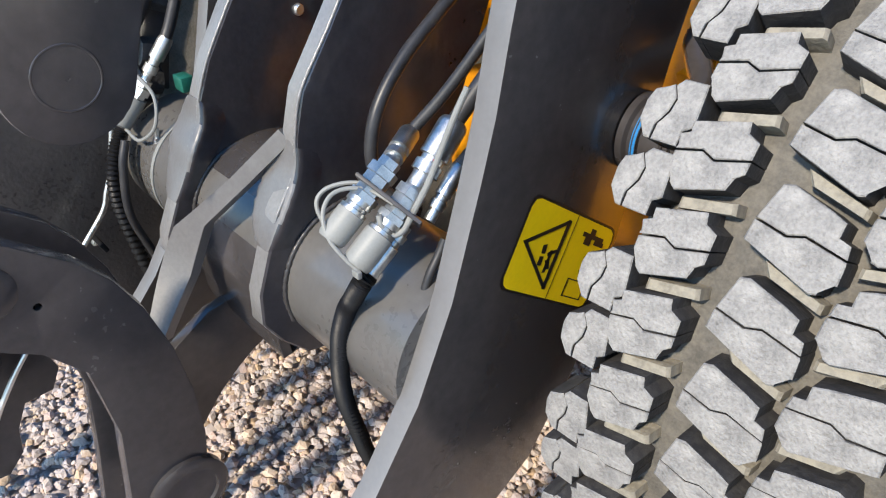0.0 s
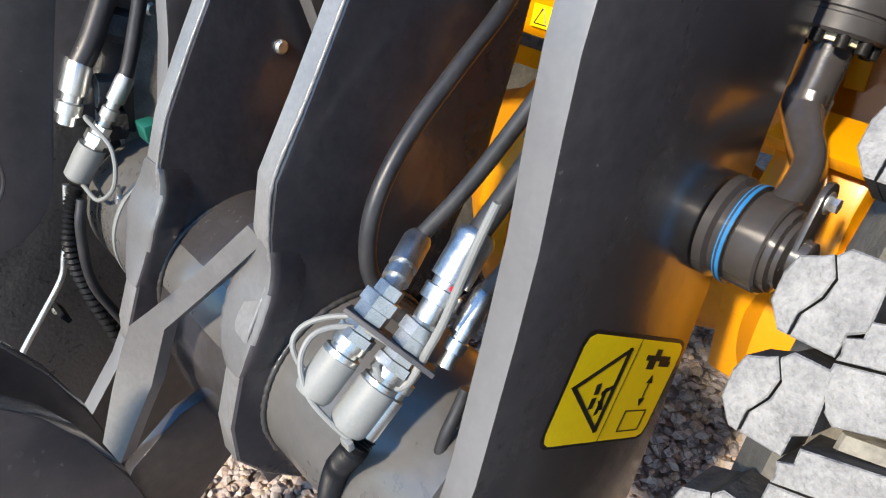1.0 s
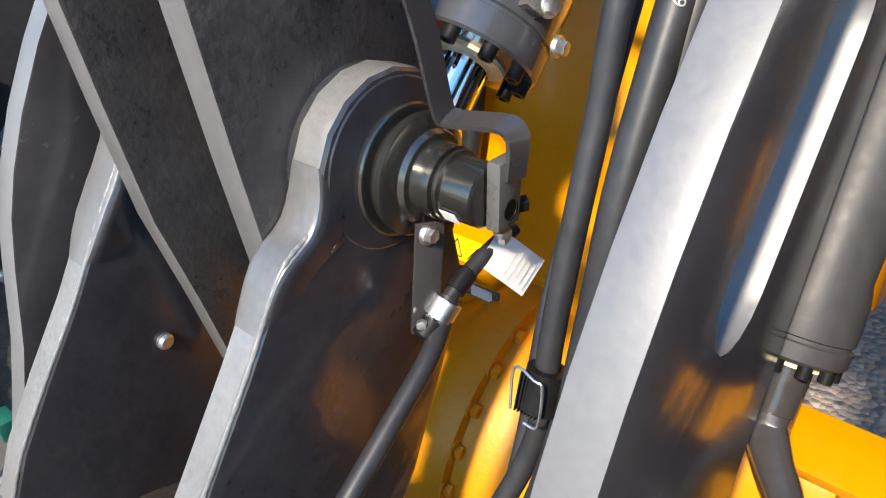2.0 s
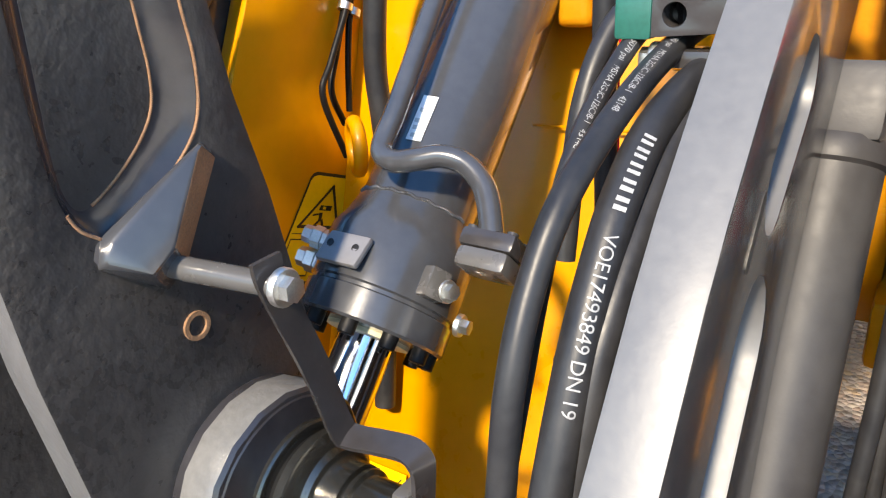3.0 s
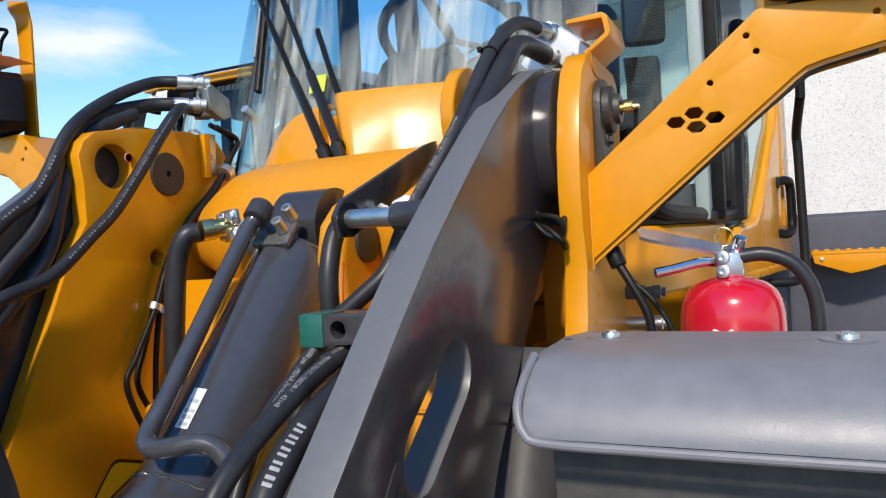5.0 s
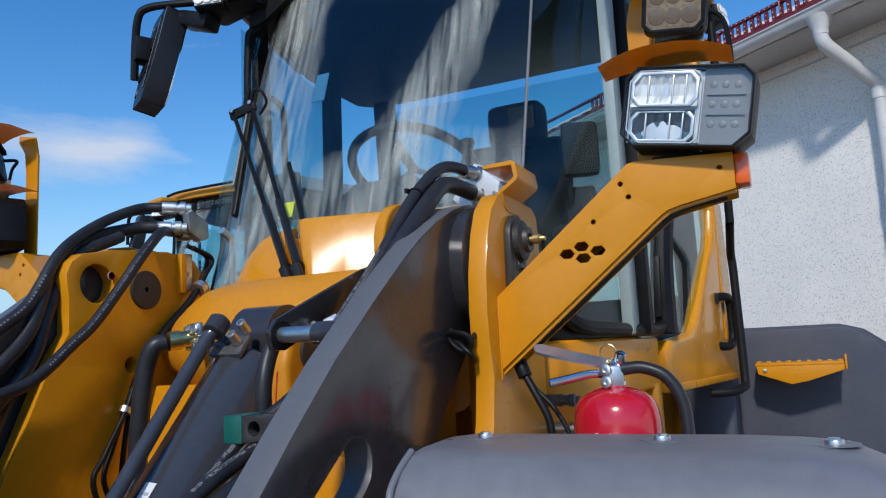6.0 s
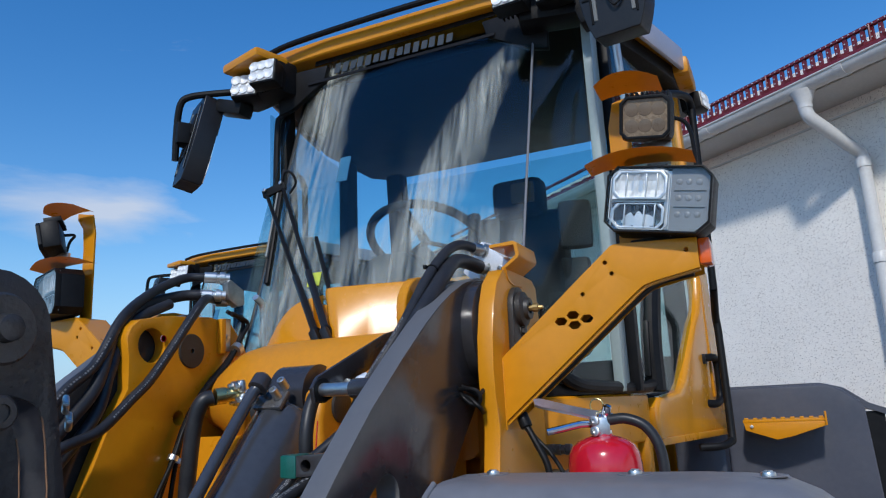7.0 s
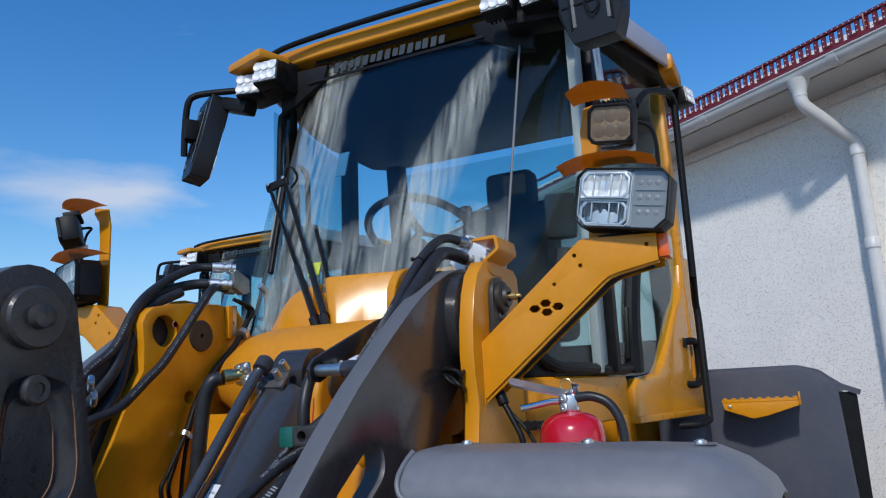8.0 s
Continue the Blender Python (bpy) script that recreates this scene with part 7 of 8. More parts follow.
part("valve", lathe(EX + Vector((0, 0, 1.853)), (0, 0, 1), [(0, 0.018), (0.006, 0.018), (0.008, 0.013), (0.030, 0.012), (0.034, 0.008), (0.034, 0)], 20), CHROME, ext)
part("valve_body", box(EX + Vector((0.000, -0.006, 1.866)), (0.030, 0.026, 0.034), 0.007, Matrix.Rotation(radians(25), 3, "Z")), SILVER, ext)
for dz in (-0.008, 0.010):
    part("valve_boss", lathe(EX + Vector((-0.006, -0.020, 1.866 + dz)), (-0.3, -1, 0.1), [(0, 0.009), (0.006, 0.009), (0.007, 0.0075), (0.007, 0.0035), (0.003, 0.003), (0.003, 0)], 16), SILVER, ext)
part("valve_stud", rod(EX + Vector((0.010, -0.004, 1.884)), EX + Vector((0.016, -0.012, 1.902)), 0.008, seg=14, bevel=0.002), CHROME, ext)
HX = Vector((-0.86, -0.42, 0)).normalized()
bm = bmesh.new()
for k, (a, z, w2) in enumerate(((-0.024, 1.880, 0.008), (0.012, 1.886, 0.010), (0.055, 1.897, 0.0095), (0.108, 1.911, 0.0105), (0.120, 1.913, 0.007))):
    c = EX + HX * a + Vector((0, 0, z))
    sd = Vector((HX.y, -HX.x, 0))
    sw = (sd * 0.70 + Vector((0, 0, 0.72))).normalized()
    sn = HX.cross(sw)
    for u, v in ((-1, -0.003), (1, -0.003), (1, 0.003), (-1, 0.003)):
        bm.verts.new(c + sw * u * w2 + sn * v)
bm.verts.ensure_lookup_table()
for k in range(4):
    for i in range(4):
        bm.faces.new([bm.verts[j] for j in (k * 4 + i, k * 4 + (i + 1) % 4, k * 4 + 4 + (i + 1) % 4, k * 4 + 4 + i)])
bm.faces.new([bm.verts[i] for i in range(4)])
bm.faces.new([bm.verts[16 + i] for i in range(4)])
round_edges(bm, 0.0025)
part("squeeze_lever", bm, SILVER, ext, "chromed squeeze lever")
part("carry_handle", tube([EX + Vector((0, 0, 1.868)), EX + HX * 0.035 + Vector((0, 0, 1.871)), EX + HX * 0.075 + Vector((0, 0, 1.864)), EX + HX * 0.100 + Vector((0, 0, 1.860))], 0.0065, 8, 10), CHROME, ext, "chromed carry handle")
part("pull_ring", tube([EX + Vector((0.012 * math.cos(radians(a)) - 0.006, 0, 1.903 + 0.012 * math.sin(radians(a)))) for a in range(0, 361, 30)], 0.0012, 4, 8), BRASSY, ext)
part("hose", tube([EX + Vector((0.012, -0.004, 1.876)), EX + Vector((0.045, -0.002, 1.878)), EX + Vector((0.078, 0.0, 1.863)), EX + Vector((0.098, 0.0, 1.828)), EX + Vector((0.103, 0.0, 1.778)), EX + Vector((0.100, 0.0, 1.70)), EX + Vector((0.085, 0, 1.62))], 0.0095, 8, 14), HOSE, ext, "black rubber discharge hose")
part("holder", box(EX + Vector((0, 0.01, 1.494)), (0.15, 0.14, 0.012), 0.003), BLACK, ext)
part("holder_back", box(EX + Vector((0, 0.072, 1.62)), (0.06, 0.008, 0.26), 0.002), BLACK, ext)
part("frame_console", box((-0.06, 1.80, 1.44), (0.36, 0.30, 0.09), 0.01), YELLOW, loader)

# ---- front tyre ----
AX = Vector((0.150, 1.51, 0.778))
TR = 0.782
TB = TR - 0.042


def tyre_body(ax, name="tyre"):
    return part(name, lathe(ax + Vector((-0.235, 0, 0)), (1, 0, 0), [(0.02, 0.36), (-0.005, 0.40), (-0.028, 0.56), (-0.020, 0.66), (0.0, TB - 0.045), (0.018, TB - 0.012), (0.06, TB - 0.002), (0.235, TB), (0.41, TB - 0.002), (0.452, TB - 0.012), (0.47, TB - 0.045),
                (0.49, 0.66), (0.498, 0.56), (0.475, 0.40), (0.45, 0.36)], 96), RUBBER_BASE, loader, "worn dusty loader tyre with chunky tread")


def tread_mesh(name, first, sipe, second, bar=None, gap=(0.0, 0.0011)):
    """A tread block cut in two by a crooked sipe, with the low tie bar beside it; (x, along the rim) in metres."""
    bm = bmesh.new()

    def prism(loop, r0, r1, top_mat, side_mat, chamfer=0.0016):
        cx = sum(p[0] for p in loop) / len(loop)
        cv = sum(p[1] for p in loop) / len(loop)

        def ring_at(grow, r):
            out = []
            for x, v in loop:
                d = math.hypot(x - cx, v - cv)
                k = (d + grow) / d
                x2, v2 = cx + (x - cx) * k, cv + (v - cv) * k
                out.append(bm.verts.new((x2, -r * math.cos(v2 / TR), r * math.sin(v2 / TR))))
            return out
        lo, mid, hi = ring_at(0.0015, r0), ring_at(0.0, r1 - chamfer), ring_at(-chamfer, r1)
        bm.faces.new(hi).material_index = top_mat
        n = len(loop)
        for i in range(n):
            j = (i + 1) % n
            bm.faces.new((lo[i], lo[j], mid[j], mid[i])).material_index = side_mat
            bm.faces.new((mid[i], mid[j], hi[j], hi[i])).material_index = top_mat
    gx, gv = gap
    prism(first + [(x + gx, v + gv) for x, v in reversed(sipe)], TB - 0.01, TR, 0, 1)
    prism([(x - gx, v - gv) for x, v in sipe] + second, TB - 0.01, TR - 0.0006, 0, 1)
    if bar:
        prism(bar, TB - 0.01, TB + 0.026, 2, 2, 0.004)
    bmesh.ops.triangulate(bm, faces=[f for f in bm.faces if len(f.verts) > 4])
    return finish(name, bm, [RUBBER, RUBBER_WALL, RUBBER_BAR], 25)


B1a = [(-0.033, 0.002), (-0.036, 0.013), (-0.026, 0.018), (-0.027, 0.030), (0.029, 0.046), (0.032, 0.034), (0.046, 0.028)]
B1b = [(0.046, -0.005), (0.038, -0.012), (0.034, -0.026), (-0.017, -0.044), (-0.025, -0.038), (-0.026, -0.027), (-0.034, -0.021)]
S1o = [(-0.034, -0.004), (-0.005, 0.004), (0.010, -0.002), (0.046, 0.009)]
BAR1 = [(-0.013, -0.048), (0.046, -0.034), (0.049, -0.047), (-0.013, -0.062)]
B2a = [(-0.050, 0.005), (-0.046, 0.020), (-0.040, 0.042), (-0.030, 0.045), (0.010, 0.034), (0.026, 0.028), (0.026, 0.013), (0.038, 0.010)]
B2b = [(0.041, -0.008), (0.042, -0.028), (0.031, -0.030), (0.029, -0.043), (0.022, -0.045), (-0.033, -0.027), (-0.053, -0.020)]
S2o = [(-0.051, 0.003), (-0.017, -0.003), (-0.001, 0.003), (0.040, -0.004)]
BAR2 = [(-0.031, -0.032), (0.036, -0.051), (0.036, -0.062), (-0.022, -0.048)]
SHa = [(-0.022, -0.037), (-0.035, -0.020), (-0.036, 0.002), (-0.032, 0.016), (-0.019, 0.022)]
SHb = [(-0.005, 0.034), (0.023, 0.035), (0.026, 0.010), (0.028, -0.012), (0.018, -0.019), (0.018, -0.036), (-0.012, -0.037)]
SSo = [(-0.014, -0.037), (-0.014, -0.020), (-0.006, -0.004), (-0.004, 0.012), (-0.012, 0.026)]


def flip(pts):
    return [(-x, v) for x, v in pts]


def flips(pts):
    return [(-x, v) for x, v in reversed(pts)]


M1, M2 = tread_mesh("tread_block", B1a, S1o, B1b, BAR1), tread_mesh("tread_block", B2a, S2o, B2b, BAR2)
M1f, M2f = tread_mesh("tread_block", flips(B1a), flips(S1o), flips(B1b), flip(BAR1)), tread_mesh("tread_block", flips(B2a), flips(S2o), flips(B2b), flip(BAR2))
MS = tread_mesh("shoulder_block", SHa, SSo, SHb, None, (-0.0009, 0.0))
MSf = tread_mesh("shoulder_block", flip(SHa), flip(SSo), flip(SHb), None, (0.0009, 0.0))


def tread(ty, ax, near):
    """Blocks round a tyre; near: each block an object of its own on the stretch that faces the walk, the rest joined."""
    step = 7.2
    rest = bmesh.new()
    for x, me, phase in ((-0.165, M1, 31.3), (-0.041, M2, 28.2), (0.045, M2f, 24.4), (0.165, M1f, 21.6)):
        for k in range(50):
            th = phase + k * step
            put_block(me, ax, x, th, ty, near, rest, "tread_block")
    for x, me, ph in ((-0.218, MS, (33.8, 28.0)), (0.218, MSf, (31.0, 26.0))):
        for k in range(25):
            for p in ph:
                put_block(me, ax, x, p + k * 14.4, ty, near, rest, "shoulder_block")
    tagged(part("tread", rest, [RUBBER, RUBBER_WALL, RUBBER_BAR], ty), kind="stuff")


def put_block(me, ax, x, th, ty, near, rest, name):
    m = Matrix.Translation(ax + Vector((x, 0, 0))) @ Matrix.Rotation(radians(-th), 4, "X")
    a = (th + 180) % 360 - 180
    if near and -12 < a < 112:
        ob = new(name, me)
        ob.parent = ty
        ob.matrix_basis = m
    else:
        tmp = me.copy()
        tmp.transform(m)
        rest.from_mesh(tmp)
        bpy.data.meshes.remove(tmp)


tyre = tyre_body(AX)
tread(tyre, AX, True)
part("rim", lathe(AX + Vector((-0.20, 0, 0)), (1, 0, 0), [(0, 0.10), (0, 0.34), (0.02, 0.37), (0.38, 0.37), (0.40, 0.34), (0.34, 0.30), (0.34, 0.0)], 48), YELLOW, loader, "yellow wheel rim")


# ---- cab ----
def ws_y(z):
    """The windscreen's lean: how far back it is at a height."""
    return 1.2515 + 0.346 * z


def side_x(y):
    return -0.581 + 0.193 * y


ZS = [2.02 + 1.10 * i / 14 for i in range(15)]
cab = part("cab_floor", box((C, 2.66, 1.865), (1.06, 1.10, 0.03), 0.005), CAB_IN, loader, "dark cab floor")
cols = []
for x, dy in ((-1.135, 0.055), (-1.10, 0.022), (-1.04, 0.002), (-0.95, -0.012), (-0.83, -0.020), (-0.70, -0.024), (-0.55, -0.020), (-0.42, -0.012), (-0.34, -0.004), (-0.289, 0.0)):
    cols.append([(x, ws_y(z) + dy, z) for z in ZS])
windscreen = part("windscreen", sheet(cols), SCREEN, loader, "large sloping curved windscreen of clear glass", smooth=80)
ZC = [1.95 + 1.12 * i / 10 for i in range(11)]


def corner(xs, xp, yp, name):
    cc = []
    for k in range(6):
        f = k / 5
        cc.append([(xs + (xp - xs) * f + 0.004 * math.sin(math.pi * f) * (1 if xp > xs else -1), ws_y(z) + (1 - 0.06 * math.sin(math.pi * f) / max(f, 0.2)) * f * (math.log(1 + math.exp((yp - ws_y(z)) * 30)) / 30 + 0.004), z) for z in ZC])
    return part(name, sheet(cc), GLASS, loader, "narrow curved corner glass", smooth=80)


corner_r = corner(-0.281, -0.150, 2.262, "corner_glass")
corner_l = corner(-1.140, -1.195, 2.28, "corner_glass")
for g in (windscreen, corner_r, corner_l):
    g.visible_shadow = False
part("glass_seam", tube([(-0.285, ws_y(z) - 0.004, z) for z in (1.97, 2.4, 2.8, 3.05)], 0.0036, 4, 8), GREY_PLASTIC, windscreen, "pale sealing strip between the glass sheets")
part("glass_seam", tube([(-1.138, ws_y(z) + 0.05, z) for z in (2.02, 2.4, 2.8, 3.05)], 0.006, 4, 8), BLACK, windscreen)
# dark printed band along the glass's top with the maker's mark as plain bars
band = sheet([[(x, ws_y(z) - 0.034, z) for z in (3.072, 3.10, 3.13)] for x in (-1.06, -0.9, -0.72, -0.55, -0.40)], 0.003)
part("top_band", band, BLACK, windscreen, "black printed band on the windscreen")
band2 = sheet([[(x, ws_y(z) - 0.030, z) for z in (2.995, 3.006)] for x in (-1.075, -0.9, -0.72, -0.55, -0.40)], 0.003)
part("top_band", band2, BLACK, windscreen)
for k in range(5):
    x = -0.975 + 0.088 * k
    for dx, dz0, dz1 in ((0.0, 3.018, 3.060), (0.030, 3.018, 3.060), (0.060, 3.022, 3.056)):
        part("mark_bar", sheet([[(x + dx + e, ws_y(z) - 0.030, z) for z in (dz0, dz1)] for e in (0.0, 0.020)], 0.002), MARK, windscreen, "dull maker's mark drawn as bars")
part("windscreen_sticker", sheet([[(x, ws_y(z) - 0.030, z) for z in (2.255, 2.295)] for x in (-0.905, -0.865)], 0.002), material("lime_sticker", (0.55, 0.62, 0.06), 0.4), windscreen, "square yellow-green sticker")
part("card", sheet([[(x, ws_y(z) + 0.06, z) for z in (2.62, 2.71)] for x in (-0.945, -0.905)], 0.002), material("clear_card", (0.10, 0.25, 0.42), 0.4), windscreen, "printed card behind the glass")
part("reading_lamp", tube([(-0.372, 2.28, 2.985), (-0.34, 2.27, 2.995), (-0.30, 2.27, 3.01)], 0.003, 4, 8), SILVER, windscreen)

# posts
POST = material("grey_green_post", (0.30, 0.36, 0.34), 0.4, vary=0.06, scale=6.0, coat=0.2)
part("front_post", beam((-0.132, 2.315, 1.93), (-0.132, 2.315, 3.05), 0.028, 0.082, 0.008, (0, 1, 0)), POST, loader, "grey-green cab corner post")
part("front_post", beam((-1.185, 2.325, 1.95), (-1.215, 2.325, 3.05), 0.028, 0.06, 0.008, (0, 1, 0)), BLACK, loader, "black cab corner post")
part("post_strip", tube([(-1.200, 2.245, 2.02), (-1.207, 2.255, 2.5), (-1.212, 2.27, 2.86), (-1.200, 2.275, 2.915), (-1.17, 2.28, 2.93)], 0.011, 6, 10), BLACK, loader, "black grab tube along the corner")
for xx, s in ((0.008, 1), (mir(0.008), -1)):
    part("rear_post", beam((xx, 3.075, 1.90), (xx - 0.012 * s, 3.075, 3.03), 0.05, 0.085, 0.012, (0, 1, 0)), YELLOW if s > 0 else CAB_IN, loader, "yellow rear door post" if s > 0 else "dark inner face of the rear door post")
for xx in (-0.11, mir(-0.11)):
    part("back_post", beam((xx, 3.42, 1.90), (xx, 3.34, 3.02), 0.08, 0.08, 0.015, (0, 1, 0)), CAB_IN, loader)
# black frame strip behind the corner post, and the door's edge
part("door_frame", beam((-0.108, 2.385, 1.93), (-0.108, 2.40, 3.02), 0.03, 0.045, 0.006, (0, 1, 0)), BLACK, loader, "black door frame beside the corner post")
part("door_frame", tube([(-0.086, 2.545, 1.93), (-0.086, 2.56, 2.08), (-0.080, 2.60, 2.22), (-0.066, 2.68, 2.42)], 0.030, 6, 10), BLACK, loader)
part("window_frame", tube([(-0.235, 2.015, 2.10), (-0.215, 2.025, 1.99), (-0.185, 2.06, 1.952), (side_x(2.2) + 0.004, 2.20, 1.944), (side_x(2.45) + 0.004, 2.45, 1.940), (side_x(2.53) + 0.004, 2.53, 1.95)], 0.016, 6, 10), BLACK, loader, "black rubber window frame")
part("door_hinge", beam((-0.098, 2.515, 1.97), (-0.094, 2.535, 2.13), 0.02, 0.03, 0.004, (0, 1, 0)), BLACK, loader)


def side_glass(s):
    def X(x):
        return x if s > 0 else mir(x)
    out = [[(X(side_x(y)), y, low + (2.98 - low) * f) for f in (0.0, 0.3, 0.65, 1.0)] for y, low in ((2.36, 1.92), (2.55, 1.92), (2.70, 1.93), (2.82, 2.03), (2.93, 2.15), (3.04, 2.35))]
    g = part("door_glass", sheet(out, 0.005), GLASS, loader, "clear side window of the door")
    g.visible_shadow = False
    return g


side_glass(1)
side_glass(-1)
rear = part("rear_window", sheet([[(x, 3.43 - 0.07 * (z - 1.9), z) for z in (2.05, 2.5, 2.97)] for x in (mir(-0.15), C, -0.15)], 0.005), GLASS, loader, "clear rear window")
rear.visible_shadow = False
part("rear_panel", box((C, 3.42, 1.97), (1.14, 0.05, 0.20), 0.01), CAB_IN, loader)

# roof
roof_out = [(-1.30, 2.31), (-1.22, 2.262), (-1.0, 2.25), (-0.44, 2.25), (-0.22, 2.262), (-0.12, 2.32), (0.055, 2.95), (0.055, 3.36), (-0.02, 3.44), (mir(-0.02), 3.44), (mir(0.055), 3.36), (mir(0.055), 2.95)]
roof = part("roof", plate(roof_out, 3.092, 3.15, bevel=0.012, axis="z", seg=3), YELLOW, loader, "yellow cab roof with dark underside")
inner = [(C + (x - C) * 0.97, max(2.375, 2.83 + (y - 2.83) * 0.97)) for x, y in roof_out if y > 2.24]
part("headliner", plate(inner, 3.03, 3.083, bevel=0.008, axis="z"), BLACK, roof, "black cab ceiling")
part("roof_seal", tube([(-1.235, 2.225, 3.128), (-1.10, 2.222, 3.146), (-0.72, 2.216, 3.150), (-0.34, 2.222, 3.146), (-0.20, 2.24, 3.13)], 0.010, 6, 10), BLACK, roof, "black roof edge trim")
# the sky's reflection on the roof's side edge, put into a lilac grey
ROOF_SIDE = material("sky_tinted_roof_edge", (0.42, 0.40, 0.43), 0.35, vary=0.08, scale=6.0, coat=0.2)
for s in (1, -1):
    X = (lambda x: x) if s > 0 else mir
    part("roof_side", beam((X(-0.105), 2.33, 3.10), (X(0.064), 2.95, 3.10), 0.016, 0.085, 0.006), ROOF_SIDE, roof, "side edge of the roof with sky reflection in its pale grey")
    # visor corner with two work lamps under it
    part("roof_corner", box((X(-0.195), 2.190, 3.083), (0.20, 0.13, 0.032), 0.012, Matrix.Rotation(radians(16 * s), 3, "Z")), YELLOW, roof, "yellow visor corner")
    part("corner_bracket", box((X(-0.20), 2.245, 3.03), (0.22, 0.10, 0.12), 0.02, Matrix.Rotation(radians(12 * s), 3, "Z")), BLACK, roof, "black lamp carrier under the roof corner")
    part("corner_bracket", plate([(X(-0.30), 3.06), (X(-0.44), 3.055), (X(-0.425), 3.0), (X(-0.36), 2.965), (X(-0.30), 2.93), (X(-0.24), 2.915), (X(-0.24), 3.06)], 2.262, 2.285, axis="y", bevel=0.004), BLACK, roof)
    part("horn", box((X(-0.075), 2.225, 2.965), (0.12, 0.07, 0.05), 0.012, Matrix.Rotation(radians(-18 * s), 3, "Y")), BLACK, roof, "black ribbed lamp housing")


def work_lamp(c, turn, tilt, w=0.098, h=0.086, parent=None):
    rot = Matrix.Rotation(radians(turn), 3, "Z") @ Matrix.Rotation(radians(tilt), 3, "X")
    ob = part("work_lamp", box(c, (w, 0.055, h), 0.010, rot), BLACK, parent or loader, "square black work lamp with bright lenses")
    M3 = Matrix.Translation(c) @ rot.to_4x4()

    def sub(name, bm, mat):
        bmesh.ops.transform(bm, matrix=M3, verts=bm.verts)
        return part(name, bm, mat, ob)
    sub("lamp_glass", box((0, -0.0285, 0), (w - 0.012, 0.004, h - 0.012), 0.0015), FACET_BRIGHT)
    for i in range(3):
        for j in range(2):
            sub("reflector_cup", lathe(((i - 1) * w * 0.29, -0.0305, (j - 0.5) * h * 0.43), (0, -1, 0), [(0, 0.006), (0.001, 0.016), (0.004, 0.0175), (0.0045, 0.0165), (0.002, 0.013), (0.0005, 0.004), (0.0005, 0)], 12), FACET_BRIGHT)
    for i in range(7):
        sub("fin", box((-w * 0.42 + i * w * 0.14, 0.038, 0), (0.004, 0.022, h * 0.8), 0.001), BLACK)
    return ob


work_lamp((-1.168, 2.155, 3.015), 6, -8)
work_lamp((-1.285, 2.20, 3.01), 14, -8)
work_lamp((-0.305, 2.150, 3.035), -4, -8)
work_lamp((-0.185, 2.175, 3.035), -10, -8)
work_lamp((0.082, 3.16, 3.005), 75, -6, 0.08, 0.07)
part("roof_corner", box((0.052, 3.06, 3.080), (0.07, 0.24, 0.07), 0.02), YELLOW, roof, "yellow rear roof corner")

# mirrors
MIRROR_BLACK = material("black_satin_plastic", (0.014, 0.014, 0.016), 0.35, vary=0.12, scale=9.0, fine=0.1, spec=0.35)


def mirror(s):
    X = (lambda x: x) if s > 0 else mir
    if s < 0:
        c, turn, tilt = Vector((-1.502, 2.20, 2.850)), -30, -13
        w, h, d = 0.16, 0.315, 0.07
    else:
        c, turn, tilt = Vector((0.004, 2.03, 2.93)), -8, 6
        w, h, d = 0.170, 0.30, 0.075
    rot = Matrix.Rotation(radians(turn), 3, "Z") @ Matrix.Rotation(radians(tilt), 3, "X")
    out = smooth_loop([(-w * 0.5, h * 0.42), (-w * 0.40, h * 0.5), (w * 0.40, h * 0.5), (w * 0.5, h * 0.42), (w * 0.5, -h * 0.15), (w * 0.36, -h * 0.47), (w * 0.25, -h * 0.5), (-w * 0.25, -h * 0.5), (-w * 0.36, -h * 0.47), (-w * 0.5, -h * 0.15)], 3)
    M3 = Matrix.Translation(c) @ rot.to_4x4()

    def at(bm):
        bmesh.ops.transform(bm, matrix=M3, verts=bm.verts)
        return bm
    ob = part("mirror", at(plate(out, -d * 0.5, d * 0.5, axis="y", bevel=0.022, seg=4)), MIRROR_BLACK, loader, "grey plastic outside mirror housing")
    part("mirror_glass", at(plate([(u * 0.9, v * 0.93) for u, v in out], d * 0.5, d * 0.5 + 0.004, axis="y", bevel=0.0)), REFLECTOR, ob)
    part("housing_seam", at(box((0, -d * 0.5, -h * 0.16), (w * 0.92, 0.006, 0.006), 0.002)), BLACK, ob)
    for k in (-1, 1):
        part("housing_edge", at(box((k * w * 0.33, -d * 0.5, h * 0.02), (0.006, 0.006, h * 0.80), 0.002)), BLACK, ob)
        part("housing_rib", at(box((k * w * 0.28, -d * 0.502, h * 0.02), (0.010, 0.006, h * 0.76), 0.003)), PALE, ob)
    part("arm_recess", at(box((0, -d * 0.5, h * 0.20), (w * 0.34, 0.012, h * 0.26), 0.005)), BLACK, ob)
    part("heater_cable", at(tube([(0.005, -d * 0.53, -h * 0.02), (-0.012, -d * 0.62, -h * 0.16), (0.004, -d * 0.64, -h * 0.28), (0.024, -d * 0.6, -h * 0.22), (0.014, -d * 0.53, -h * 0.07)], 0.003, 6, 8)), BLACK, ob)
    if s < 0:
        part("mirror_arm", tube([(-1.33, 2.22, 3.02), (-1.42, 2.18, 3.018), (-1.50, 2.15, 3.012), (-1.530, 2.14, 2.985), (-1.548, 2.145, 2.90), (-1.556, 2.15, 2.79)], 0.012, 6, 10), BLACK, loader, "black mirror arm")
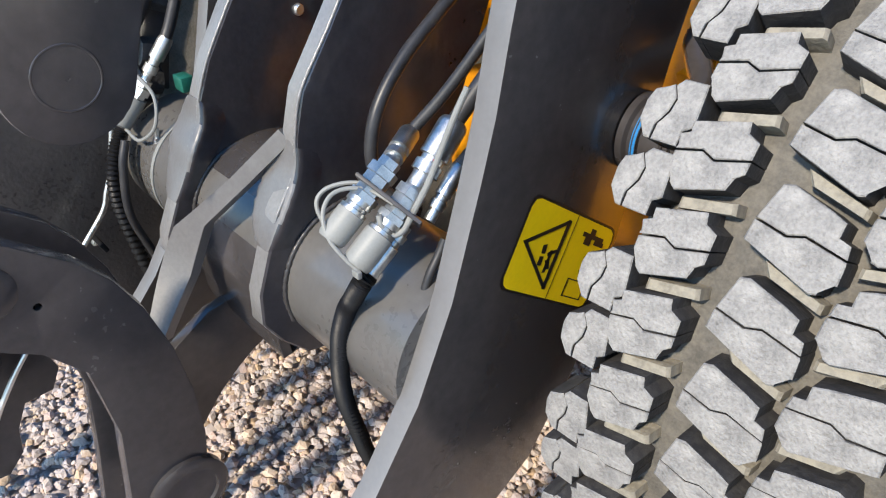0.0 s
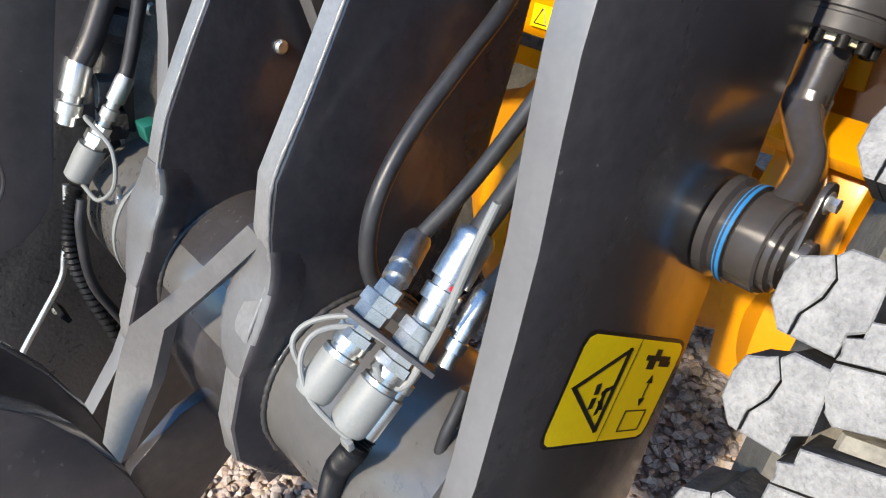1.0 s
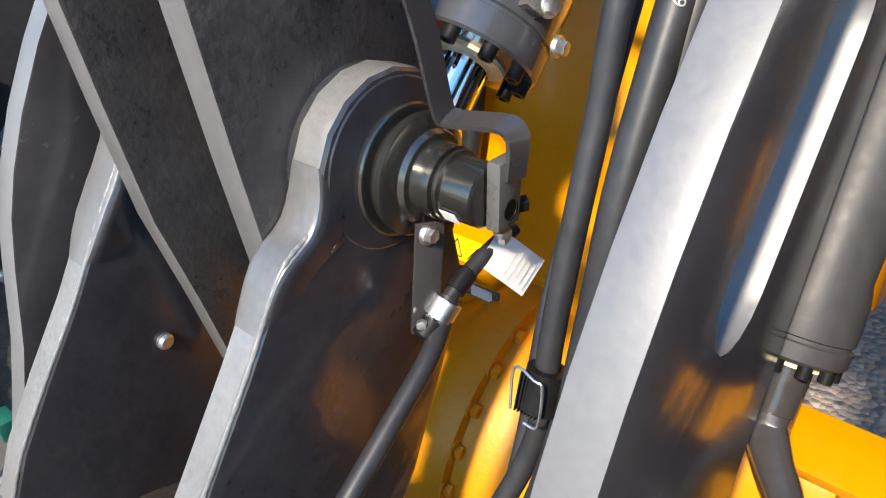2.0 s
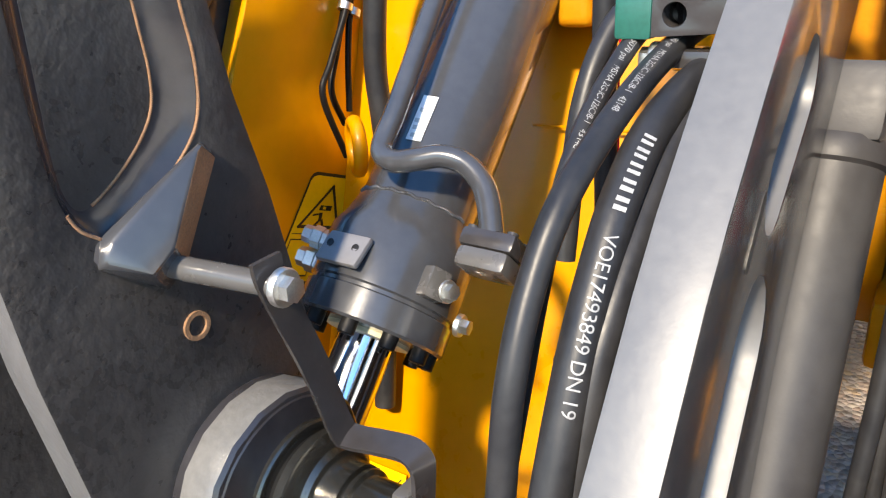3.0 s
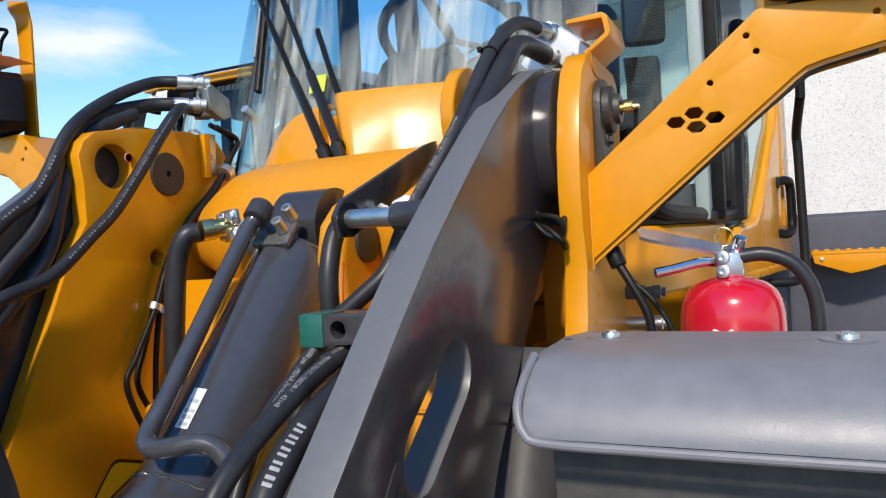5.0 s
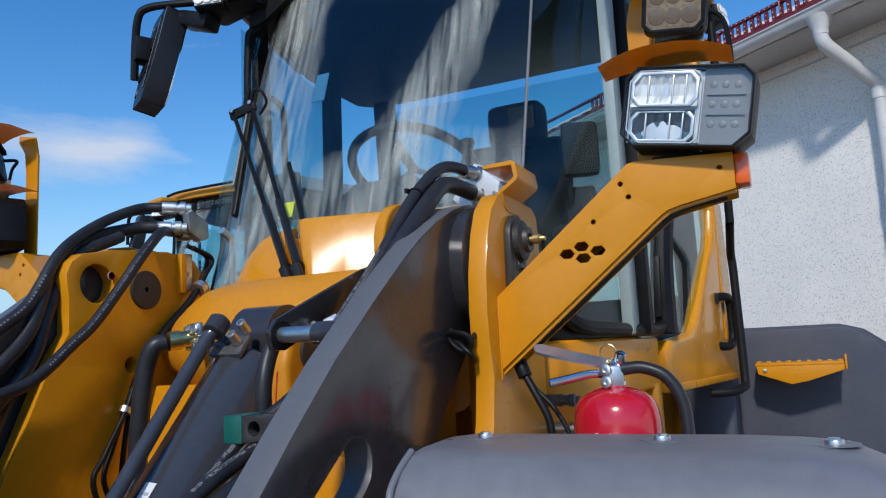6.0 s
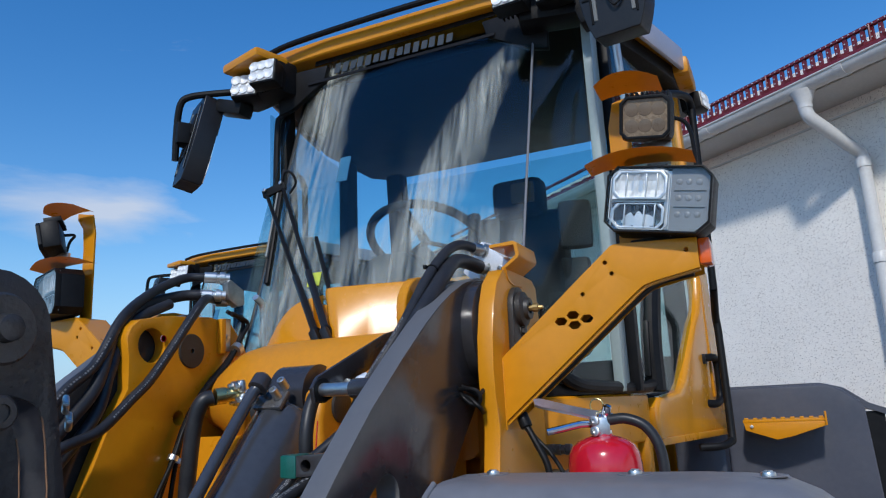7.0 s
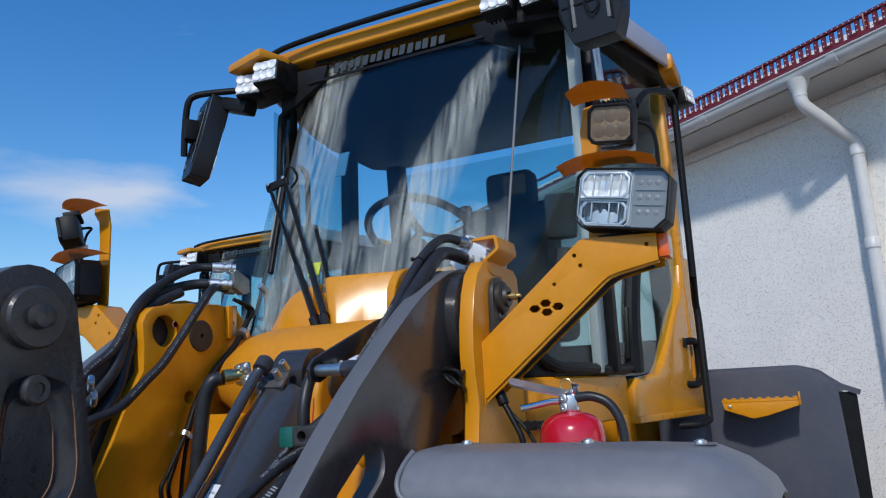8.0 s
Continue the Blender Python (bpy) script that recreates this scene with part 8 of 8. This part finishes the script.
        part("mirror_clamp", box((-1.535, 2.17, 2.885), (0.06, 0.07, 0.08), 0.012, Matrix.Rotation(radians(-30), 3, "Z")), BLACK, loader)
    else:
        part("mirror_arm", tube([(-0.15, 2.28, 3.06), (-0.06, 2.10, 3.05), (-0.012, 2.0, 3.03), (-0.012, 1.975, 2.99), (-0.010, 1.98, 2.92)], 0.011, 6, 10), BLACK, loader, "black mirror arm")
        part("mirror_strut", rod((-0.030, 2.20, 2.66), (-0.032, 2.16, 2.86), 0.010, seg=14), SILVER, loader, "bright steel strut")


mirror(1)
mirror(-1)

# wipers: two parallel arms, a link and a blade hanging on it
WP1, WP2 = Vector((-1.118, 2.095, 2.580)), Vector((-1.065, 2.105, 2.598))
for a, b, nm in ((Vector((-0.805, 1.895, 2.116)), WP1, "wiper_arm"), (Vector((-0.757, 1.872, 2.116)), WP2, "wiper_arm")):
    mid_ = a.lerp(b, 0.36)
    part(nm, beam(a, mid_, 0.017, 0.012, 0.003), MIRROR_BLACK, loader, "black wiper arm")
    part(nm, beam(mid_, b, 0.010, 0.008, 0.002), BLACK, loader)
    part("wiper_hub", lathe(a - Vector((0.0, -0.02, 0.02)), (0, -0.6, 0.6), [(0, 0.014), (0.03, 0.014), (0.036, 0.010), (0.036, 0)], 16), BLACK, loader)
    part("wiper_foot", box(a + Vector((0.012, -0.012, -0.022)), (0.022, 0.016, 0.05), 0.004, Matrix.Rotation(radians(-25), 3, "Y")), MIRROR_BLACK, loader)
part("wiper_link", beam(WP1 + Vector((-0.012, 0, 0)), WP2 + Vector((0.012, 0, 0.004)), 0.014, 0.026, 0.003), BLACK, loader, "black wiper link")
for p in (WP1, WP2):
    bolt(p + Vector((0, -0.008, 0.010)), (0, -1, 0.3), 0.006, 0.006, False, loader)
part("wiper_blade", beam((-1.078, 2.135, 2.66), (-1.052, 2.015, 2.28), 0.012, 0.02, 0.003), BLACK, loader, "black wiper blade")
part("wiper_blade", beam((-1.085, 2.120, 2.62), (-1.058, 2.02, 2.36), 0.006, 0.012, 0.002), PALE, loader)
part("wiper_blade", beam((-0.895, 2.035, 2.40), (-0.805, 1.965, 2.225), 0.009, 0.012, 0.002), BLACK, loader)
part("washer_hose", tube([WP2, (-1.045, 2.09, 2.635), (-1.02, 2.09, 2.63), (-1.012, 2.10, 2.60), (-1.035, 2.10, 2.57)], 0.004, 6, 8), BLACK, loader)

# cowl in front of the windscreen: a rounded hood, a recess for the wipers and a lobe that falls away
def cowl_column(x, top, back):
    e = min(x, -0.48) + 0.81
    y0 = ws_y(top) - 0.034 + back + (0.22 * e + 0.35 * e * e - 0.045) * min(1.0, max(0.0, (x + 0.812) / 0.03))
    lean = 0.40 * max(0.0, 1 - abs(x + 0.81) / 0.16)
    return [(x - lean * dz, y0 + dy, top + dz) for dy, dz in ((0.030, -0.004), (0.008, 0.0), (-0.006, -0.004), (-0.013, -0.016), (-0.038, -0.09), (-0.062, -0.18), (-0.080, -0.26), (-0.092, -0.38))]


cols = []
for k in range(25):
    f = 1 - (k / 24)
    x, top = -1.035 + 0.185 * k / 24, 2.226 - 0.02 * f - 0.18 * f ** 4
    cols.append([(x, ws_y(top) - 0.030 + 0.030 * f ** 2 + dy, top + dz) for dy, dz in ((0.030, -0.004), (0.008, 0.0), (-0.006, -0.004), (-0.013, -0.016), (-0.038, -0.09), (-0.062, -0.18), (-0.080, -0.26), (-0.092, -0.38))])
for x, top, back in ((-0.848, 2.214, -0.028), (-0.846, 2.200, 0.0), (-0.838, 2.198, 0.004), (-0.826, 2.198, 0.006), (-0.822, 2.205, 0.0), (-0.811, 2.226, -0.028), (-0.807, 2.230, -0.030)):
    cols.append(cowl_column(x, top, back))
for k in range(1, 29):
    x = -0.807 + 0.49 * k / 28
    cols.append(cowl_column(x, 2.230 + 0.010 * k / 28, -0.030 + 0.012 * k / 28))
part("cowl", sheet(cols, 0.006), YELLOW_GLOSS, loader, "rounded yellow cowl below the windscreen", smooth=40)

# lower cab body and door panel
front = [(-1.22, 2.12), (-1.16, 2.01), (-1.02, 1.955), (-0.42, 1.955), (-0.26, 1.985), (-0.190, 2.055), (-0.165, 2.13), (-0.100, 2.50), (mir(-0.100), 2.50), (mir(-0.15), 2.2)]
part("cab_base", plate(front, 1.795, 1.925, axis="z", bevel=0.014, seg=3), YELLOW, loader, "yellow lower cab body")
part("cab_sill", plate([(C + (x - C) * 0.985, 2.25 + (y - 2.25) * 0.97) for x, y in front], 1.925, 1.955, axis="z", bevel=0.006), BLACK, loader, "black lower window frame")
part("frame_neck", box((-0.72, 2.22, 1.35), (0.86, 0.46, 0.89), 0.03), YELLOW_MATT, loader, "yellow frame below the cab")
part("frame_upright", box((-0.118, 2.47, 1.55), (0.035, 0.05, 0.52), 0.01), YELLOW, loader)
PANEL = [(2.505, 1.790), (2.505, 1.885), (2.53, 1.912), (2.60, 1.918), (2.70, 1.925), (2.76, 1.96), (2.82, 2.03), (2.93, 2.15), (2.985, 2.192), (3.02, 2.26), (3.04, 2.35), (3.135, 2.35), (3.155, 2.12), (3.165, 1.78)]
for s in (1, -1):
    X = (lambda x: x) if s > 0 else mir
    bm = plate(PANEL, -0.02, 0.02, bevel=0.014, seg=3)
    for v in bm.verts:
        v.co.x = X(side_x(v.co.y) + v.co.x)
    door = part("door_panel", bm, YELLOW_GLOSS, loader, "glossy yellow door panel")
    bm = plate([(2.50, 1.780), (2.50, 1.800), (3.165, 1.795), (3.165, 1.775)], -0.016, 0.026, bevel=0.004)
    for v in bm.verts:
        v.co.x = X(side_x(v.co.y) + v.co.x)
    part("door_edge", bm, YELLOW, door)
    part("door_handle", tube([(X(0.000), 2.965, 2.030), (X(0.036), 3.00, 2.035), (X(0.046), 3.03, 2.02), (X(0.048), 3.03, 1.95), (X(0.046), 3.02, 1.90), (X(0.034), 2.99, 1.882), (X(0.002), 2.965, 1.885)], 0.013, 6, 12), BLACK, door, "black plastic pull handle")
    part("handle_plate", box((X(0.004), 2.985, 2.03), (0.03, 0.06, 0.035), 0.008), BLACK, door)
    part("grab_rail", tube([(X(-0.01), 2.60, 2.80), (X(0.02), 2.68, 2.87), (X(0.070), 2.80, 2.90), (X(0.083), 2.852, 2.88), (X(0.083), 2.86, 2.80), (X(0.080), 2.862, 2.30), (X(0.078), 2.875, 2.245), (X(0.068), 2.955, 2.165), (X(0.070), 2.965, 2.10), (X(0.074), 2.93, 1.80), (X(0.070), 2.91, 1.765), (X(0.04), 2.88, 1.752), (X(-0.02), 2.86, 1.75)], 0.0125, 7, 12), BLACK, loader, "black tubular grab rail")
part("door_label", box((0.030, 3.105, 1.845), (0.003, 0.022, 0.05), 0.0), PAPER, loader, "small white and blue label")
part("label_bar", box((0.0322, 3.105, 1.855), (0.002, 0.014, 0.016), 0.0), BLUE, loader)
part("label_bar", box((0.0322, 3.105, 1.830), (0.002, 0.014, 0.010), 0.0), BLUE, loader)

# inside the cab
part("steering_column", beam((-0.76, 2.22, 2.00), (-0.735, 2.40, 2.40), 0.07, 0.07, 0.015), CAB_IN, loader, "dark steering column")
WR = Matrix.Rotation(radians(-28), 3, "X")
ring = [Vector((-0.735, 2.42, 2.435)) + WR @ Vector((0.185 * math.cos(a), 0.185 * math.sin(a), 0)) for a in [2 * math.pi * k / 36 for k in range(37)]]
wheel = part("steering_wheel", tube(ring, 0.014, 1, 10, smooth=False), CAB_IN, loader, "dark steering wheel with a spinner knob", smooth=80)
for k in range(3):
    a = 2 * math.pi * k / 3 - math.pi / 2
    part("spoke", beam(Vector((-0.735, 2.42, 2.435)), Vector((-0.735, 2.42, 2.435)) + WR @ Vector((0.18 * math.cos(a), 0.18 * math.sin(a), -0.004)), 0.03, 0.010, 0.003), CAB_IN, wheel)
part("knob", lathe(Vector((-0.57, 2.44, 2.455)), (0, -0.3, 0.9), [(0, 0.012), (0.02, 0.016), (0.036, 0.024), (0.050, 0.02), (0.055, 0)], 16), CAB_IN, wheel)
part("dashboard", plate(smooth_loop([(-1.02, 2.02), (-1.0, 2.14), (-0.88, 2.17), (-0.80, 2.33), (-0.72, 2.35), (-0.64, 2.33), (-0.56, 2.17), (-0.44, 2.12), (-0.42, 2.02)], 3), 2.14, 2.21, axis="y", bevel=0.012), CAB_IN, loader, "dark dashboard")
seat = part("operator_seat", box((-0.60, 2.75, 2.13), (0.50, 0.46, 0.14), 0.05, seg=3), SEAT, loader, "dark operator seat with a tall back")
part("seat_back", box((-0.62, 2.98, 2.38), (0.40, 0.13, 0.50), 0.05, Matrix.Rotation(radians(-8), 3, "X"), seg=3), SEAT, seat)
part("headrest", box((-0.585, 2.95, 2.68), (0.20, 0.10, 0.15), 0.035, seg=3), SEAT, seat)
part("head_cover", box((-0.555, 2.895, 2.69), (0.09, 0.02, 0.08), 0.008), material("brown_headrest", (0.16, 0.08, 0.03), 0.6), seat)
part("seat_belt", box((-0.40, 2.90, 2.52), (0.03, 0.02, 0.06), 0.004), YELLOW, seat)
part("seat_post", box((-0.60, 2.78, 1.98), (0.34, 0.36, 0.22), 0.02), CAB_IN, seat)
part("control_pod", box((-0.30, 2.62, 2.20), (0.12, 0.34, 0.07), 0.02), CAB_IN, loader, "dark armrest with control levers")
part("control_lever", rod((-0.30, 2.52, 2.22), (-0.30, 2.50, 2.34), 0.012, 0.018, seg=14, bevel=0.004), BLACK, loader)
part("monitor", box((-0.265, 2.50, 2.44), (0.10, 0.06, 0.15), 0.02, Matrix.Rotation(radians(15), 3, "Z")), CAB_IN, loader, "dark monitor beside the corner post")
part("monitor", box((-0.275, 2.52, 2.26), (0.08, 0.05, 0.16), 0.015), CAB_IN, loader)

# ---- rear of the machine ----
RAX = Vector((0.20, 4.15, 0.778))
GUARD = material("slate_plastic", (0.060, 0.064, 0.085), 0.45, vary=0.08, scale=4.0, fine=0.2, fine_scale=400, dust=0.06)
for s in (1, -1):
    X = (lambda x: x) if s > 0 else mir
    shell = [[(X(x), 3.28, z) for x, z in ((0.03, 1.30), (0.03, 1.90), (0.06, 1.93), (0.38, 1.93), (0.42, 1.91), (0.475, 1.865), (0.485, 1.84), (0.50, 1.50), (0.51, 1.30))],
             [(X(x), 3.31, z) for x, z in ((0.03, 1.30), (0.03, 1.92), (0.06, 1.945), (0.38, 1.945), (0.43, 1.92), (0.485, 1.87), (0.495, 1.84), (0.51, 1.50), (0.52, 1.30))]]
    b = plate([(p[0], p[2]) for p in shell[0]], 3.28, 3.32, axis="y", bevel=0.012, seg=3)
    guard = part("rear_mudguard", b, GUARD, loader, "slate grey plastic rear mudguard")
    top = sheet([[(X(x), y, z - 0.10 * max(0.0, (y - 4.2)) ** 2) for x, z in ((0.03, 1.935), (0.36, 1.935), (0.43, 1.915), (0.50, 1.86), (0.56, 1.835))] for y in (3.32, 3.5, 3.75, 4.1, 4.5, 4.9)], 0.02)
    part("guard_top", top, GUARD, guard)
    # flat black sheet stands in for the shaded hollow of the guard
    part("guard_shade_sheet", sheet([[(X(x), 3.34, z) for z in (1.3, 1.83)] for x in (0.46, 0.545)], 0.008), BLACK, guard)
    part("side_body", box((X(-0.06), 3.45, 1.45), (0.18, 0.50, 0.70), 0.03), GUARD, loader, "dark grey body below the door")
    step = part("step_plate", box((X(0.228), 3.20, 1.815), (0.26, 0.11, 0.010), 0.002), YELLOW, loader, "yellow serrated steel step")
    for k in range(9):
        part("tooth", box((X(0.110 + 0.029 * k), 3.148, 1.822), (0.014, 0.006, 0.009), 0.002), YELLOW, step)
    part("step_bracket", plate([(X(0.10), 1.81), (X(0.355), 1.81), (X(0.355), 1.795), (X(0.25), 1.762), (X(0.20), 1.752), (X(0.105), 1.785)], 3.146, 3.152, axis="y", bevel=0.001), YELLOW, step)
    part("step_end", box((X(0.356), 3.16, 1.818), (0.006, 0.05, 0.045), 0.001), YELLOW, step)
    bolt((X(0.125), 3.146, 1.797), (0, -1, 0), 0.006, 0.005, False, step)
part("engine_hood", box((C, 4.45, 1.62), (1.10, 1.95, 0.80), 0.10, seg=4), YELLOW, loader, "yellow engine hood behind the cab")
part("rear_frame", box((C, 3.95, 0.95), (0.80, 2.8, 0.55), 0.05, seg=3), GREY, loader, "dark grey rear frame")
part("counterweight", box((C, 5.55, 1.10), (1.55, 0.42, 0.75), 0.08, seg=4), GREY, loader, "dark grey counterweight")
part("rear_axle", rod((mir(0.15), 4.15, 0.778), (0.15, 4.15, 0.778), 0.14, seg=28), YELLOW_MATT, loader, "yellow rear axle")
for ax in (RAX, Vector((mir(0.20), 4.15, 0.778)), Vector((mir(AX.x), AX.y, AX.z))):
    ty = tyre_body(ax)
    tread(ty, ax, False)
    part("rim", lathe(ax + Vector((-0.20, 0, 0)), (1, 0, 0), [(0, 0.10), (0, 0.34), (0.02, 0.37), (0.38, 0.37), (0.40, 0.34), (0.34, 0.30), (0.34, 0.0)], 48), YELLOW, loader, "yellow wheel rim")

# ---- second machine behind ----
second = copy_thing(loader, Matrix.Translation((C - 2.62, 1.9 + 2.32, 0.0)))
tagged(second, "second yellow wheel loader parked behind the first on gravel", "wheel loader", "wheel loaders in the yard")


# ---- house eaves, roof and rainwater goods ----
house = thing("house_roof", tuple(on_wall(3.0, 0.0, 4.1)), "dark red sheet roof of the white house with snow guard", "roof")
RUN0, RUN1 = -9.0, 14.0
MIDR, LENR = (RUN0 + RUN1) / 2, RUN1 - RUN0
WHITE_WOOD = material("grey_white_soffit", (0.50, 0.48, 0.44), 0.6, vary=0.08, scale=3.0)
part("soffit", box(on_wall(MIDR, 0.20, 4.005), (LENR, 0.40, 0.02), 0.002, WROT), WHITE_WOOD, house, "grey white boarded soffit")
part("fascia", box(on_wall(MIDR, 0.395, 4.06), (LENR, 0.022, 0.13), 0.002, WROT), WHITE_WOOD, house)
part("wall_lath", box(on_wall(MIDR, 0.012, 3.90), (LENR, 0.022, 0.012), 0.002, WROT), GUTTER, house)
slope = math.radians(20)
RT = WROT @ Matrix.Rotation(-slope, 3, "X")
roof_c = on_wall(MIDR, 0.46 - 2.2 * math.cos(slope), 4.11 + 2.2 * math.sin(slope))
part("roof_sheet", box(roof_c, (LENR, 4.4, 0.03), 0.003, RT), ROOF_RED, house, "dark red profiled roof sheet")
b = bmesh.new()
for k in range(int(LENR / 0.19)):
    b = box(on_wall(RUN0 + 0.1 + 0.19 * k, 0.46 - 2.2 * math.cos(slope), 4.135 + 2.2 * math.sin(slope)), (0.055, 4.4, 0.03), 0.0, RT, b)
part("roof_rib", b, ROOF_RED, house)
part("drip_edge", box(on_wall(MIDR, 0.462, 4.090), (LENR, 0.010, 0.06), 0.002, WROT), ROOF_RED, house)


def gutter_profile(along):
    pts = []
    for k in range(13):
        a = math.pi + math.pi * k / 12
        pts.append(on_wall(along, 0.475 + 0.066 * math.cos(a), 4.055 + 0.072 * math.sin(a)))
    return pts


gutter = thing("gutter", tuple(on_wall(0.0, 0.475, 3.99)), "white half-round rain gutter under the eaves", "gutter")
part("channel", sheet([gutter_profile(a) for a in (RUN0, -3.0, 0.0, 3.0, RUN1)], 0.004), GUTTER, gutter, smooth=60)
part("bead", tube([on_wall(RUN0, 0.543, 4.056), on_wall(0, 0.543, 4.056), on_wall(RUN1, 0.543, 4.056)], 0.008, 2, 8), GUTTER, gutter)
for k in range(18):
    a = RUN0 + 0.85 + 1.2 * k
    part("gutter_joint", sheet([[on_wall(a + e, 0.475 + 0.071 * math.cos(math.pi + math.pi * q / 12), 4.055 + 0.077 * math.sin(math.pi + math.pi * q / 12)) for q in range(13)] for e in (0.0, 0.06)], 0.004), GUTTER, gutter, smooth=60)

pipe = thing("downpipe", tuple(on_wall(0.06, 0.08, 0.0)), "white round downpipe with a swan neck on the wall", "downpipe")
part("outlet", lathe(on_wall(-0.04, 0.475, 4.0), (0, 0, -1), [(0.0, 0.085), (0.03, 0.075), (0.09, 0.050), (0.13, 0.050)], 24), GUTTER, pipe)
neck = [on_wall(-0.04, 0.475, 3.92), on_wall(-0.04, 0.475, 3.86), on_wall(-0.03, 0.45, 3.80), on_wall(0.0, 0.35, 3.72), on_wall(0.03, 0.20, 3.62), on_wall(0.055, 0.10, 3.555), on_wall(0.06, 0.08, 3.49), on_wall(0.06, 0.08, 3.42)]
part("swan_neck", tube(neck, 0.046, 6, 20), GUTTER, pipe, smooth=60)
part("pipe", rod(on_wall(0.06, 0.08, 3.50), on_wall(0.06, 0.08, 0.15), 0.044, seg=28), GUTTER, pipe, smooth=60)
for z in (3.44, 2.75, 1.2):
    part("socket", lathe(on_wall(0.06, 0.08, z), (0, 0, 1), [(0, 0.045), (0.0, 0.051), (0.07, 0.051), (0.075, 0.046)], 28), GUTTER, pipe, smooth=60)
    part("clip", box(on_wall(0.06, 0.03, z - 0.05), (0.02, 0.06, 0.02), 0.002, WROT), GUTTER, pipe)
part("conduit", rod(on_wall(0.32, 0.02, 3.98), on_wall(0.32, 0.02, 3.30), 0.012, seg=12), GUTTER, pipe)

# snow guard: two perforated rails with slats between
guard_rail = thing("snow_guard", tuple(on_wall(0.0, 0.25, 4.19)), "dark red perforated snow guard rail on the roof edge", "snow guard")
GO = 0.28
part("rail", box(on_wall(1.0, GO, 4.195), (14.0, 0.035, 0.030), 0.003, WROT), ROOF_RED, guard_rail)
part("rail", box(on_wall(1.0, GO, 4.335), (14.0, 0.035, 0.022), 0.003, WROT), ROOF_RED, guard_rail)
slat_mesh = finish("slat", box((0, 0, 0), (0.030, 0.018, 0.115), 0.0, WROT), ROOF_RED)
for k in range(100):
    a = -2.7 + 0.066 * k
    o = new("slat", slat_mesh)
    o.matrix_basis = Matrix.Translation(on_wall(a, GO, 4.266))
    attach(o, guard_rail)
b = bmesh.new()
for k in range(150):
    a = -2.7 + 0.044 * k
    b = box(on_wall(a, GO + 0.0185, 4.195), (0.009, 0.004, 0.009), 0.0, WROT, b)
    b = box(on_wall(a, GO + 0.0185, 4.335), (0.009, 0.004, 0.007), 0.0, WROT, b)
for k in range(100):
    for z in (4.245, 4.285):
        b = box(on_wall(-2.7 + 0.066 * k, GO + 0.0105, z), (0.009, 0.004, 0.009), 0.0, WROT, b)
tagged(part("hole_row", b, material("pale_hole", (0.55, 0.60, 0.66), 0.5), guard_rail), "pale punched holes", kind="stuff")
for k in range(7):
    part("rail_bracket", plate(slot((0.0, 0.0), (0.0, 0.11), 0.022), -0.004, 0.004, bevel=0.0, axis="x"), ROOF_RED, guard_rail).matrix_basis = Matrix.Translation(on_wall(-2.15 + 0.85 * k, GO + 0.03, 4.21))

# rest of the house closes the yard behind the wall
solid("wall_house_gable", box(on_wall(-9.85, -4.0, 2.2), (0.3, 8.0, 4.4), 0.0, WROT), WALL, "white pebbledash gable wall of the house", "wall", kind="structure")

# ---- loose stones ----
rnd = random.Random(11)
verts, faces = [], []


def stone(c, r):
    """An angular stone: a squashed, uneven eight-sided lump."""
    k = len(verts)
    a0 = rnd.random() * 6.28
    sx, sy, sz = r * rnd.uniform(0.7, 1.35), r * rnd.uniform(0.7, 1.2), r * rnd.uniform(0.45, 0.85)
    ca, sa = math.cos(a0), math.sin(a0)
    ring_ = []
    for j in range(6):
        a = 6.283 * j / 6 + rnd.uniform(-0.3, 0.3)
        q = rnd.uniform(0.75, 1.1)
        ring_.append((math.cos(a) * sx * q, math.sin(a) * sy * q, rnd.uniform(-0.25, 0.25) * sz))
    tops = []
    for j in range(3):
        a = 2.094 * j + rnd.uniform(-0.5, 0.5)
        q = rnd.uniform(0.3, 0.62)
        tops.append((math.cos(a) * sx * q, math.sin(a) * sy * q, sz * rnd.uniform(0.7, 1.05)))
    for x, y, z in ring_ + tops + [(0, 0, -sz * 0.6)]:
        verts.append((c[0] + ca * x - sa * y, c[1] + sa * x + ca * y, c[2] + z))
    for j in range(6):
        faces.append((k + j, k + (j + 1) % 6, k + 9))
    for j in range(3):
        t0, t1 = k + 6 + j, k + 6 + (j + 1) % 3
        e0, e1, e2 = k + 2 * j, k + 2 * j + 1, k + (2 * j + 2) % 6
        faces.append((e0, e1, t0))
        faces.append((e1, e2, t1))
        faces.append((e1, t1, t0))
    faces.append((k + 6, k + 7, k + 8))


for i in range(44000):
    x, y = rnd.uniform(-2.6, 0.9), rnd.uniform(0.0, 2.7)
    r = 0.007 + 0.014 * rnd.random() ** 2.2
    if rnd.random() > min(x + 2.6, 0.9 - x, y, 2.7 - y) / 0.4 + 0.05:   # thinning out towards the patch's rim
        continue
    stone((x, y, r * 0.25 + 0.012 * rnd.random()), r)
me = bpy.data.meshes.new("gravel")
me.from_pydata(verts, [], faces)
me.materials.append(STONE)
tagged(new("gravel", me), "loose crushed grey and pinkish stones on the yard", "gravel", kind="stuff")
